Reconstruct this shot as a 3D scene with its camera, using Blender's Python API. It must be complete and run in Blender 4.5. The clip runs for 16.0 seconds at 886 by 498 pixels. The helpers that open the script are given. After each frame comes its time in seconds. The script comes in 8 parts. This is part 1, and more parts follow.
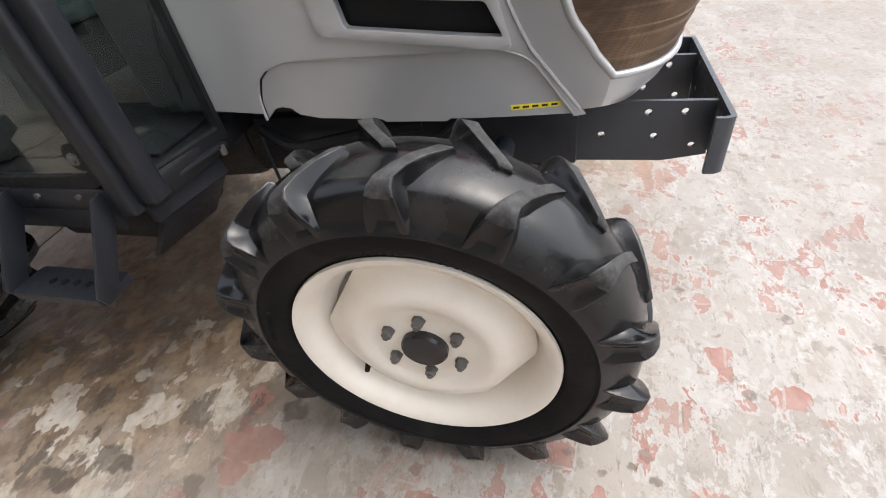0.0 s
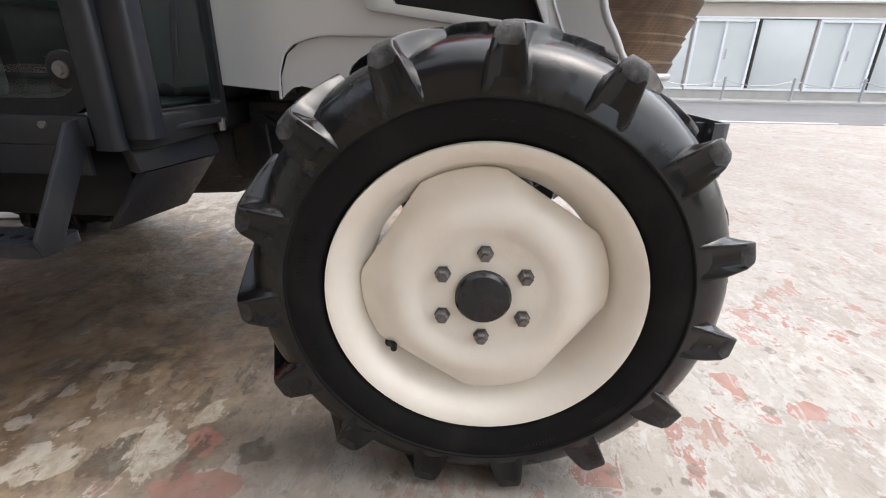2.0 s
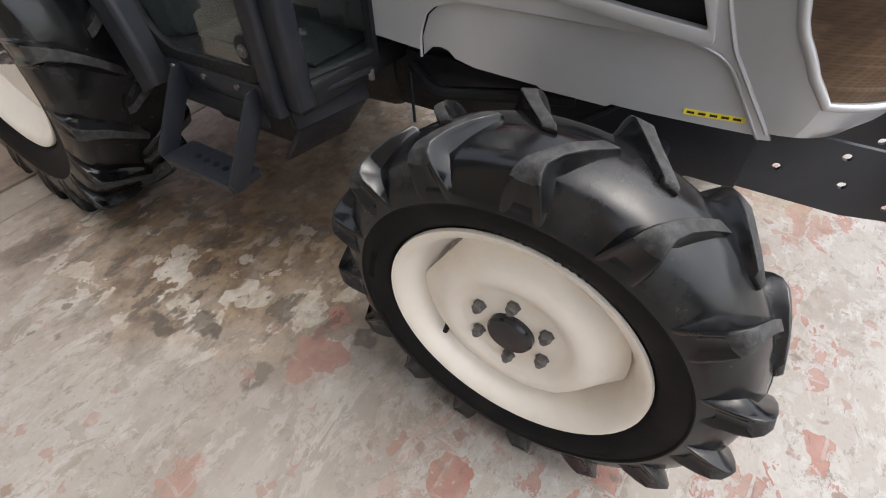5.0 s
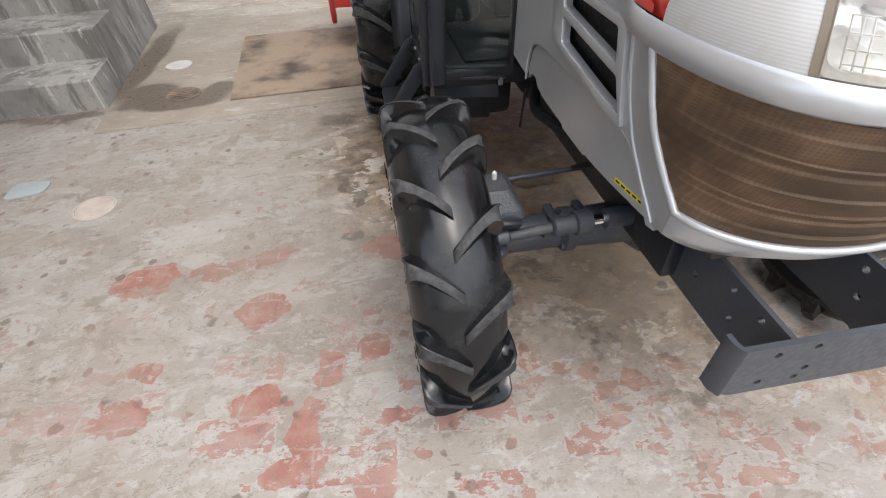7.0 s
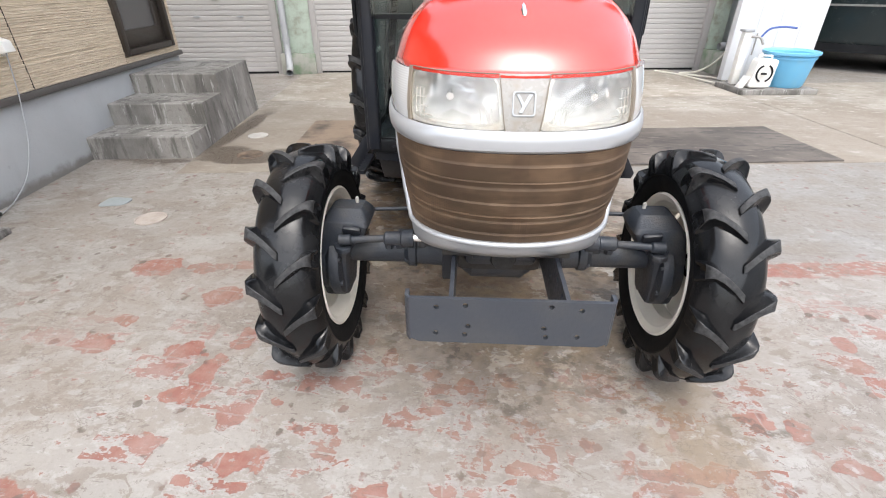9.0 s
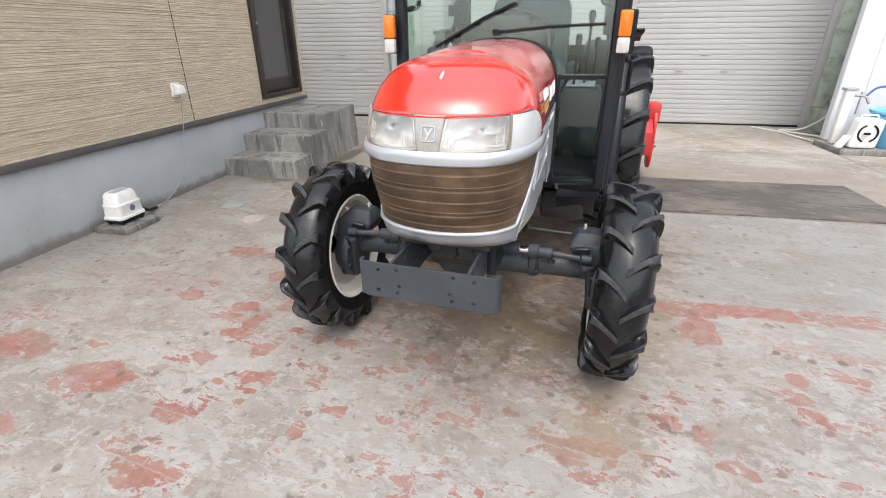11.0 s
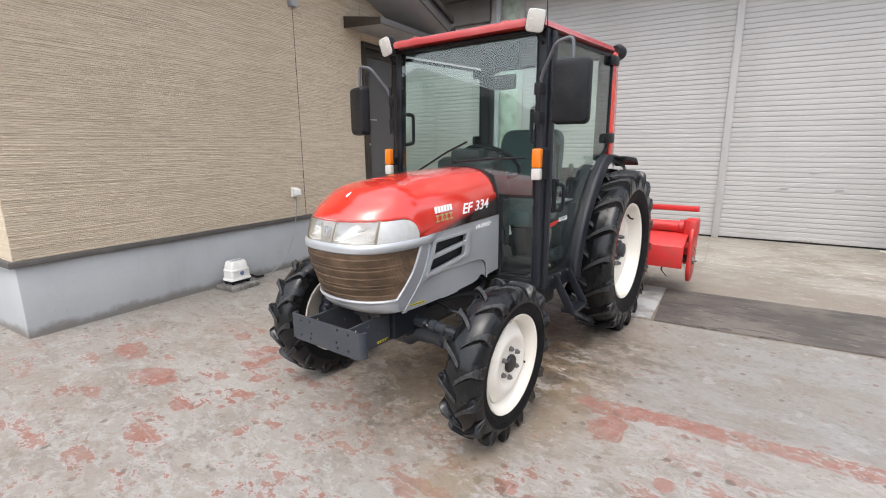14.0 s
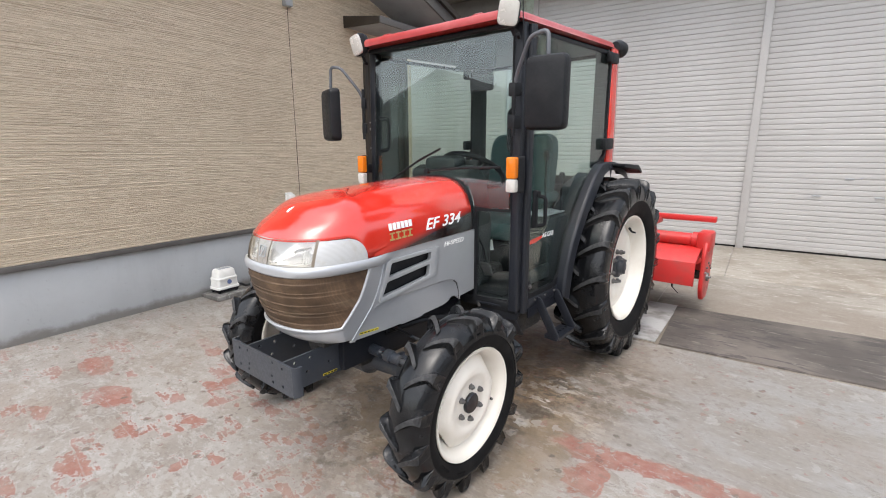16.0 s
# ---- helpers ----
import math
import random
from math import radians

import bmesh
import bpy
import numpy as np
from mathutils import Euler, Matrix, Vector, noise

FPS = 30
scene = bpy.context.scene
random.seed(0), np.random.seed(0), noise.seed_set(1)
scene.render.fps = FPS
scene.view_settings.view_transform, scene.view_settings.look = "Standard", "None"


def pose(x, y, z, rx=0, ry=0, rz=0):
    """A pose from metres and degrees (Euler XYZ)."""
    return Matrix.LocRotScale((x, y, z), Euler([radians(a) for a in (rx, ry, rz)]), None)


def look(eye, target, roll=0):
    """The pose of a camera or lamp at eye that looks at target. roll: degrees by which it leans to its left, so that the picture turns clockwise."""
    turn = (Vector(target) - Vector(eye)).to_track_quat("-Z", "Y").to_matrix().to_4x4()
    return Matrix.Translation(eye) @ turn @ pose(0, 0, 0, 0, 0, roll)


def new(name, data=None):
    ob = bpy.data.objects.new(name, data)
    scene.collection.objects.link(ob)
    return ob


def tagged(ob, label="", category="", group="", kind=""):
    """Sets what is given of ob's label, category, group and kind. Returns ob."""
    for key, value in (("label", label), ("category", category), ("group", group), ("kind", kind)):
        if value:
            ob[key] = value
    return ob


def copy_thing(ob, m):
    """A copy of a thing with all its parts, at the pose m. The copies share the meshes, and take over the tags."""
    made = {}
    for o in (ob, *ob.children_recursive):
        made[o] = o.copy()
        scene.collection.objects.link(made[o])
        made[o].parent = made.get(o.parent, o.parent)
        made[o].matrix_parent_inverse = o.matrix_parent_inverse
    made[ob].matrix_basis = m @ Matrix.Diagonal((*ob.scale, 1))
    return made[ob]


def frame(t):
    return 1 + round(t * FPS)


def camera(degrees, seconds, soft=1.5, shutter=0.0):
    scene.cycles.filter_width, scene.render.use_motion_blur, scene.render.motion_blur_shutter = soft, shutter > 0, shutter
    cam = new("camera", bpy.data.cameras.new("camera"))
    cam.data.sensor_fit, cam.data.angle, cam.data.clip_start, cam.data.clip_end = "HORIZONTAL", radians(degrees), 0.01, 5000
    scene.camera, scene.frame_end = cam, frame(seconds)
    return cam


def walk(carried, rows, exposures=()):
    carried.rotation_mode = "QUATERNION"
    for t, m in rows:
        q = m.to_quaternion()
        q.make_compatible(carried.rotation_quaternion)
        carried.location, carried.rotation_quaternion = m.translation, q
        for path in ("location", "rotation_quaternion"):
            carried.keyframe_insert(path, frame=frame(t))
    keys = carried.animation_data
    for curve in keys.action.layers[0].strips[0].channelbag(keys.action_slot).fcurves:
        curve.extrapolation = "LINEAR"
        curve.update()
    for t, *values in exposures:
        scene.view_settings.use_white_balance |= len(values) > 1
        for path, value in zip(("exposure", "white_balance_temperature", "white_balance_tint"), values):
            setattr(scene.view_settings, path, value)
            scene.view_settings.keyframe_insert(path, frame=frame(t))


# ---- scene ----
cam = camera(87.16, 16.0, 1.05)
PATH = [
    (0, (-1.113, -0.2284, 1.0114), (0.3333, 0.2835, -0.2717), -10.00),
    (0.5, (-1.2233, -0.111, 0.9123), (0.4285, 0.1229, -0.1908), -6.33),
    (1, (-1.2485, -0.06, 0.7896), (0.4793, 0.0565, -0.2108), -1.83),
    (1.5, (-1.2587, -0.0108, 0.7282), (0.5704, 0.1011, -0.0729), 0.07),
    (2, (-1.2668, 0.026, 0.6938), (0.5843, 0.1304, -0.0561), 0.93),
    (2.5, (-1.2786, 0.0402, 0.6856), (0.5751, 0.1587, -0.0557), -0.39),
    (3, (-1.2947, 0.0502, 0.6795), (0.5558, 0.2111, -0.0621), -0.20),
    (3.5, (-1.3036, 0.0516, 0.6764), (0.5387, 0.2173, -0.0843), 0.01),
    (4, (-1.2924, 0.0355, 0.7387), (0.4659, 0.2137, -0.1976), -0.47),
    (4.5, (-1.2122, -0.0316, 0.9006), (0.294, 0.4045, -0.3408), -0.81),
    (4.7, (-1.1603, -0.0821, 0.956), (0.2183, 0.513, -0.3651), -1.22),
    (6.8, (-0.7599, -0.7683, 1.1525), (-0.4674, 0.648, -0.2289), -2.55),
    (7, (-0.7107, -0.8381, 1.1521), (-0.4867, 0.6313, -0.186), -1.82),
    (7.5, (-0.5913, -1.0345, 1.1606), (-0.3834, 0.5205, -0.0798), 0.65),
    (8, (-0.4073, -1.1513, 1.1904), (-0.3477, 0.4844, 0.0411), -1.17),
    (8.5, (-0.1932, -1.2197, 1.201), (-0.3407, 0.4678, 0.1377), -1.19),
    (9, (-0.0963, -1.3362, 1.1753), (-0.1995, 0.3952, 0.1794), -0.19),
    (9.2, (-0.0604, -1.3949, 1.1728), (-0.1646, 0.3263, 0.1597), 0.29),
    (11.3, (0.5553, -1.7325, 1.2403), (-0.1066, -0.0123, 0.4639), -1.03),
    (11.5, (0.6395, -1.7388, 1.2462), (-0.0989, -0.0379, 0.4967), -1.29),
    (12, (0.8647, -1.6976, 1.2586), (-0.0583, -0.1038, 0.4789), -1.12),
    (12.5, (1.03, -1.7847, 1.3064), (0.0795, -0.1328, 0.7), -0.05),
    (13, (1.1961, -1.8747, 1.3378), (0.2054, -0.2043, 0.86), 1.14),
    (13.5, (1.4144, -1.8292, 1.3272), (0.2993, -0.2256, 0.8969), 1.42),
    (14, (1.5689, -1.7585, 1.3292), (0.4089, -0.1856, 0.9045), -0.31),
    (14.5, (1.5928, -1.6614, 1.3242), (0.4457, -0.0818, 0.8897), -0.31),
    (15, (1.5424, -1.5172, 1.3328), (0.3938, 0.0617, 0.8995), -0.27),
    (15.5, (1.5662, -1.4377, 1.3551), (0.3495, 0.0932, 0.9354), -0.13),
    (16, (1.6404, -1.3715, 1.3588), (0.3956, 0.1368, 0.94), -0.24),
]
EXPOSURES = [(0.0, 1.26, 6550, 10), (3.0, 1.22, 6550, 10), (4.7, 1.08, 6550, 10), (7.0, 1.0, 6500, 10), (8.0, 1.07, 6450, 10), (9.2, 1.08, 6420, 10), (11.5, 0.88, 6420, 10), (16.0, 0.80, 6450, 10)]
walk(cam, [(t, look(eye, target, roll)) for t, eye, target, roll in PATH], EXPOSURES)

# ---- sky and sun: an overcast day ----
world = bpy.data.worlds.new("sky")
scene.world = world
world.use_nodes = True
wn, wl = world.node_tree.nodes, world.node_tree.links
sky = wn.new("ShaderNodeTexSky")
sky.sky_type, sky.sun_disc = "NISHITA", False
sky.sun_elevation, sky.sun_rotation = radians(64), radians(165)
sky.air_density, sky.dust_density, sky.ozone_density = 1.2, 4.0, 1.5
cloud = wn.new("ShaderNodeHueSaturation")
cloud.inputs["Saturation"].default_value = 0.40
wl.new(sky.outputs[0], cloud.inputs["Color"])
wl.new(cloud.outputs[0], wn["Background"].inputs[0])
wn["Background"].inputs[1].default_value = 0.225
sun_data = bpy.data.lights.new("sun", "SUN")
sun_data.energy, sun_data.angle, sun_data.color = 0.10, radians(100), (1.0, 0.99, 0.975)
sun = new("sun", sun_data)
sun.matrix_world = look((0.6, -2.4, 4.5), (0, 0, 0))


# ---- materials ----
class Mat:
    """A node material with a Principled surface."""

    def __init__(self, name, color=(0.5, 0.5, 0.5), rough=0.5, metal=0.0, **more):
        self.m = bpy.data.materials.new(name)
        self.m.use_nodes = True
        self.t = self.m.node_tree
        self.b = self.t.nodes["Principled BSDF"]
        self.b.inputs["Base Color"].default_value = (*color, 1)
        self.b.inputs["Roughness"].default_value = rough
        self.b.inputs["Metallic"].default_value = metal
        for key, value in more.items():
            self.b.inputs[key.replace("_", " ")].default_value = value
        self.pos = None

    def node(self, kind, operation=None, feature=None, data_type=None, interpolation_type=None):
        n = self.t.nodes.new("ShaderNode" + kind)
        if operation:
            n.operation = operation
        if feature:
            n.feature = feature
        if data_type:
            n.data_type = data_type
        if interpolation_type:
            n.interpolation_type = interpolation_type
        return n

    def link(self, a, b):
        self.t.links.new(a, b)

    def where(self, scale=(1, 1, 1)):
        """World position, stretched."""
        if self.pos is None:
            self.pos = self.node("NewGeometry").outputs["Position"]
        if scale == (1, 1, 1):
            return self.pos
        n = self.node("VectorMath", operation="MULTIPLY")
        self.link(self.pos, n.inputs[0])
        n.inputs[1].default_value = scale
        return n.outputs[0]

    def noise(self, scale, detail=4, rough=0.55, stretch=(1, 1, 1), distortion=0.0):
        n = self.node("TexNoise")
        n.inputs["Scale"].default_value = scale
        n.inputs["Detail"].default_value = detail
        n.inputs["Roughness"].default_value = rough
        n.inputs["Distortion"].default_value = distortion
        self.link(self.where(stretch), n.inputs["Vector"])
        return n.outputs["Fac"]

    def ramp(self, fac, lo, hi, a=0.0, b=1.0):
        """Smoothly from a to b as fac goes from lo to hi."""
        n = self.node("MapRange", interpolation_type="SMOOTHSTEP")
        self.link(fac, n.inputs[0])
        for i, v in enumerate((lo, hi, a, b)):
            n.inputs[1 + i].default_value = v
        return n.outputs[0]

    def math(self, op, a, b=None):
        n = self.node("Math", operation=op)
        for i, v in enumerate((a, b)):
            if v is None:
                continue
            if isinstance(v, (int, float)):
                n.inputs[i].default_value = v
            else:
                self.link(v, n.inputs[i])
        return n.outputs[0]

    def mix(self, fac, a, b):
        n = self.node("Mix", data_type="RGBA")
        self.link(fac, n.inputs[0])
        for slot, v in ((6, a), (7, b)):
            if isinstance(v, tuple):
                n.inputs[slot].default_value = (*v, 1)
            else:
                self.link(v, n.inputs[slot])
        return n.outputs[2]

    def warped(self, scale, amount):
        """World position shaken by noise, level only."""
        warp = self.node("TexNoise")
        warp.inputs["Scale"].default_value = scale
        warp.inputs["Detail"].default_value = 6.0
        self.link(self.where(), warp.inputs["Vector"])
        off = self.node("VectorMath", operation="SUBTRACT")
        self.link(warp.outputs["Color"], off.inputs[0])
        off.inputs[1].default_value = (0.5, 0.5, 0.5)
        amp = self.node("VectorMath", operation="MULTIPLY")
        self.link(off.outputs[0], amp.inputs[0])
        amp.inputs[1].default_value = (amount, amount, 0.0)
        bent = self.node("VectorMath", operation="ADD")
        self.link(self.where(), bent.inputs[0])
        self.link(amp.outputs[0], bent.inputs[1])
        return bent.outputs[0]

    def blob(self, bent, x, y, rx, ry, hard=0.12):
        """1 inside a ragged ellipse, 0 outside."""
        d = self.node("VectorMath", operation="SUBTRACT")
        self.link(bent, d.inputs[0])
        d.inputs[1].default_value = (x, y, 0)
        s = self.node("VectorMath", operation="MULTIPLY")
        self.link(d.outputs[0], s.inputs[0])
        s.inputs[1].default_value = (1 / rx, 1 / ry, 0)
        n = self.node("VectorMath", operation="LENGTH")
        self.link(s.outputs[0], n.inputs[0])
        return self.ramp(n.outputs["Value"], 1 - hard, 1 + hard, 1.0, 0.0)

    def color(self, socket):
        self.link(socket, self.b.inputs["Base Color"])
        return self

    def rough(self, socket):
        self.link(socket, self.b.inputs["Roughness"])
        return self

    def bump(self, height, distance=0.002, strength=1.0):
        n = self.node("Bump")
        n.inputs["Distance"].default_value = distance
        n.inputs["Strength"].default_value = strength
        self.link(height, n.inputs["Height"])
        old = self.b.inputs["Normal"].links
        if old:
            self.link(old[0].from_socket, n.inputs["Normal"])
        self.link(n.outputs[0], self.b.inputs["Normal"])
        return self


def worn(name, color, dirt, rough, metal=0.0, amount=0.35, scale=6.0, grain=90.0, bump=0.0006, **more):
    """Paint, rubber or plastic with dust in large clouds and fine grain."""
    m = Mat(name, color, rough, metal, **more)
    big = m.ramp(m.noise(scale, 5), 0.42, 0.75, 0.0, amount)
    m.color(m.mix(big, color, dirt))
    fine = m.noise(grain, 3)
    m.rough(m.math("ADD", m.ramp(fine, 0.3, 0.7, rough * 0.85, rough * 1.2), m.math("MULTIPLY", big, 0.25)))
    if bump:
        m.bump(fine, bump)
    return m.m


RED = worn("red_paint", (0.62, 0.026, 0.012), (0.60, 0.05, 0.03), 0.16, amount=0.25, bump=0.0, Coat_Weight=1.0, Coat_Roughness=0.14, Coat_IOR=1.6)
ROOF_RED = worn("dull_roof_red", (0.36, 0.030, 0.028), (0.42, 0.13, 0.12), 0.34, amount=0.6, scale=4, bump=0.0, Coat_Weight=0.25, Coat_Roughness=0.2)
TILLER_RED = worn("tiller_red_paint", (0.52, 0.024, 0.022), (0.27, 0.06, 0.045), 0.35, amount=0.55, scale=9)
SILVER = worn("silver_paint", (0.44, 0.45, 0.465), (0.37, 0.37, 0.365), 0.34, 0.42, amount=0.35, scale=5, grain=4, bump=0.0, Coat_Weight=0.4, Coat_Roughness=0.25)
SLATE = worn("slate_paint", (0.0115, 0.0132, 0.018), (0.024, 0.023, 0.022), 0.36, amount=0.4, scale=8, Specular_IOR_Level=0.34)
BRACKET = worn("bracket_paint", (0.040, 0.045, 0.055), (0.065, 0.064, 0.063), 0.38, amount=0.4, scale=8)
HUB_BLACK = worn("hub_black", (0.012, 0.013, 0.016), (0.03, 0.03, 0.03), 0.18, amount=0.3, scale=20)
CASTING = worn("cast_iron_paint", (0.022, 0.027, 0.036), (0.07, 0.063, 0.055), 0.45, amount=0.6, scale=14, grain=160, bump=0.0015)
BLACK = worn("black_plastic", (0.010, 0.0105, 0.012), (0.035, 0.035, 0.035), 0.45, amount=0.35, Specular_IOR_Level=0.2)
# near-black with brown clouds, for the underside, tiller shafts and some dark walls
NEAR_BLACK = worn("dark_underbody", (0.022, 0.021, 0.02), (0.07, 0.055, 0.04), 0.65, amount=0.6, scale=12, bump=0.002)
CREAM = worn("cream_rim_paint", (0.78, 0.735, 0.655), (0.62, 0.54, 0.43), 0.36, amount=0.3, scale=11, Coat_Weight=0.2, Coat_Roughness=0.3)
STEEL = worn("bare_steel", (0.42, 0.41, 0.39), (0.22, 0.17, 0.12), 0.4, 0.85, amount=0.5, scale=30)
NUT = worn("nut_steel", (0.16, 0.155, 0.15), (0.09, 0.08, 0.07), 0.42, 0.6, amount=0.5, scale=60)
CHROME = Mat("chrome", (0.90, 0.90, 0.90), 0.15, 1.0).m


def reflector():
    """Fluted bright metal."""
    m = Mat("lamp_reflector", (0.80, 0.80, 0.79), 0.2, 0.66)
    sep = m.node("SeparateXYZ")
    m.link(m.where(), sep.inputs[0])
    m.bump(m.math("PINGPONG", sep.outputs[0], 0.007), 0.014)
    m.bump(m.math("PINGPONG", sep.outputs[2], 0.006), 0.008)
    m.bump(m.noise(45, 2), 0.0015)
    return m.m


def ribbed_lens():
    """Milky plastic with fine level ribs."""
    m = Mat("milky_ribbed_lens", (0.60, 0.60, 0.59), 0.18, Coat_Weight=0.6, Coat_Roughness=0.05)
    sep = m.node("SeparateXYZ")
    m.link(m.where(), sep.inputs[0])
    rib = m.math("PINGPONG", sep.outputs[2], 0.0022)
    m.color(m.mix(m.ramp(rib, 0.0, 0.0022), (0.48, 0.48, 0.475), m.mix(m.ramp(m.noise(18, 4), 0.5, 0.75), (0.56, 0.565, 0.56), (0.46, 0.42, 0.36))))
    m.bump(rib, 0.0008)
    return m.m


REFLECTOR = reflector()
YELLOW = Mat("yellow_decal", (0.72, 0.60, 0.03), 0.5).m
WHITE_DECAL = Mat("white_decal", (0.82, 0.82, 0.80), 0.45).m
GOLD_DECAL = Mat("gold_decal", (0.50, 0.36, 0.13), 0.4, 0.3).m
AMBER = Mat("amber_lens", (0.85, 0.23, 0.01), 0.15, Transmission_Weight=0.25).m
WORK_LENS = worn("work_lamp_lens", (0.62, 0.60, 0.55), (0.45, 0.42, 0.36), 0.2, amount=0.5, scale=40, Transmission_Weight=0.15)
LENS_WHITE = ribbed_lens()
SEAT = worn("seat_cloth", (0.045, 0.088, 0.088), (0.065, 0.105, 0.105), 0.8, amount=0.5)
DASH = worn("dashboard_plastic", (0.010, 0.014, 0.0145), (0.020, 0.026, 0.026), 0.5)
WHITE_PLASTIC = worn("white_plastic", (0.78, 0.77, 0.73), (0.55, 0.51, 0.44), 0.45, amount=0.35, scale=12)
BLUE_PLASTIC = worn("sky_blue_plastic", (0.16, 0.46, 0.70), (0.25, 0.48, 0.62), 0.4, amount=0.4)
PIPE_GREY = worn("grey_pvc", (0.36, 0.37, 0.38), (0.22, 0.22, 0.21), 0.5)
ARM_GREY = worn("arm_paint", (0.10, 0.105, 0.115), (0.07, 0.07, 0.07), 0.35, amount=0.4)
HOSE = worn("garden_hose", (0.62, 0.60, 0.52), (0.4, 0.36, 0.28), 0.5)


def rubber():
    m = Mat("tyre_rubber", (0.008, 0.008, 0.009), 0.33)
    dust = m.ramp(m.noise(9, 5, 0.6), 0.40, 0.72, 0.0, 0.5)
    fine = m.noise(140, 4)
    m.color(m.mix(dust, (0.005, 0.0053, 0.006), (0.026, 0.026, 0.027)))
    m.rough(m.math("ADD", m.ramp(m.noise(7, 5, 0.6), 0.35, 0.7, 0.11, 0.21), m.math("MULTIPLY", dust, 0.3)))
    m.bump(m.noise(7, 3, 0.5), 0.004)
    m.b.inputs["Specular IOR Level"].default_value = 0.36
    return m.m


def sidewall():
    m = Mat("dull_sidewall_rubber", (0.006, 0.006, 0.0065), 0.7)
    m.b.inputs["Specular IOR Level"].default_value = 0.18
    m.color(m.mix(m.ramp(m.noise(12, 5), 0.45, 0.75), (0.005, 0.005, 0.0055), (0.012, 0.0115, 0.011)))
    m.bump(m.noise(90, 3), 0.0008)
    return m.m


def scuffed():
    m = Mat("scuffed_lug_rubber", (0.05, 0.05, 0.05), 0.7)
    fine = m.noise(70, 6, 0.7)
    m.color(m.mix(m.ramp(fine, 0.35, 0.68), (0.010, 0.010, 0.011), (0.045, 0.045, 0.045)))
    m.bump(fine, 0.002)
    return m.m


def glazing(name, tint, rough=0.0, ior=1.5):
    m = Mat(name, tint, rough, Transmission_Weight=1.0, IOR=ior)
    return m.m


def grille_mesh():
    m = Mat("dusty_grille_mesh", (0.12, 0.075, 0.04), 0.75)
    dust = m.noise(5, 5, 0.6, (1, 1, 2))
    c = m.mix(m.ramp(dust, 0.38, 0.66), (0.060, 0.035, 0.017), (0.150, 0.091, 0.050))
    c = m.mix(m.ramp(m.noise(7, 4, 0.6, (2.6, 1, 0.35)), 0.50, 0.62, 0, 0.45), c, (0.055, 0.028, 0.014))
    c = m.mix(m.ramp(m.noise(5, 4, 0.6, (0.8, 1, 3.0)), 0.54, 0.66, 0, 0.5), c, (0.175, 0.120, 0.075))
    grid = []
    for axis in (0, 2):
        sep = m.node("SeparateXYZ")
        m.link(m.where(), sep.inputs[0])
        grid.append(m.math("PINGPONG", m.math("MULTIPLY", sep.outputs[axis], 1.0), 0.0025))
    holes = m.math("MULTIPLY", m.ramp(grid[0], 0.0006, 0.0014), m.ramp(grid[1], 0.0006, 0.0014))
    m.color(m.mix(m.math("MULTIPLY", holes, 0.30), c, (0.02, 0.013, 0.009)))
    return m.m


RUBBER, SIDEWALL, LUG, GRILLE = rubber(), sidewall(), scuffed(), grille_mesh()
GLASS = glazing("cab_glass", (0.82, 0.92, 0.885), 0.0, 1.42)
SCREEN_GLASS = glazing("windscreen_glass", (0.83, 0.93, 0.89), 0.0, 1.62)
CLEAR = glazing("clear_lens", (0.97, 0.96, 0.93), 0.02)


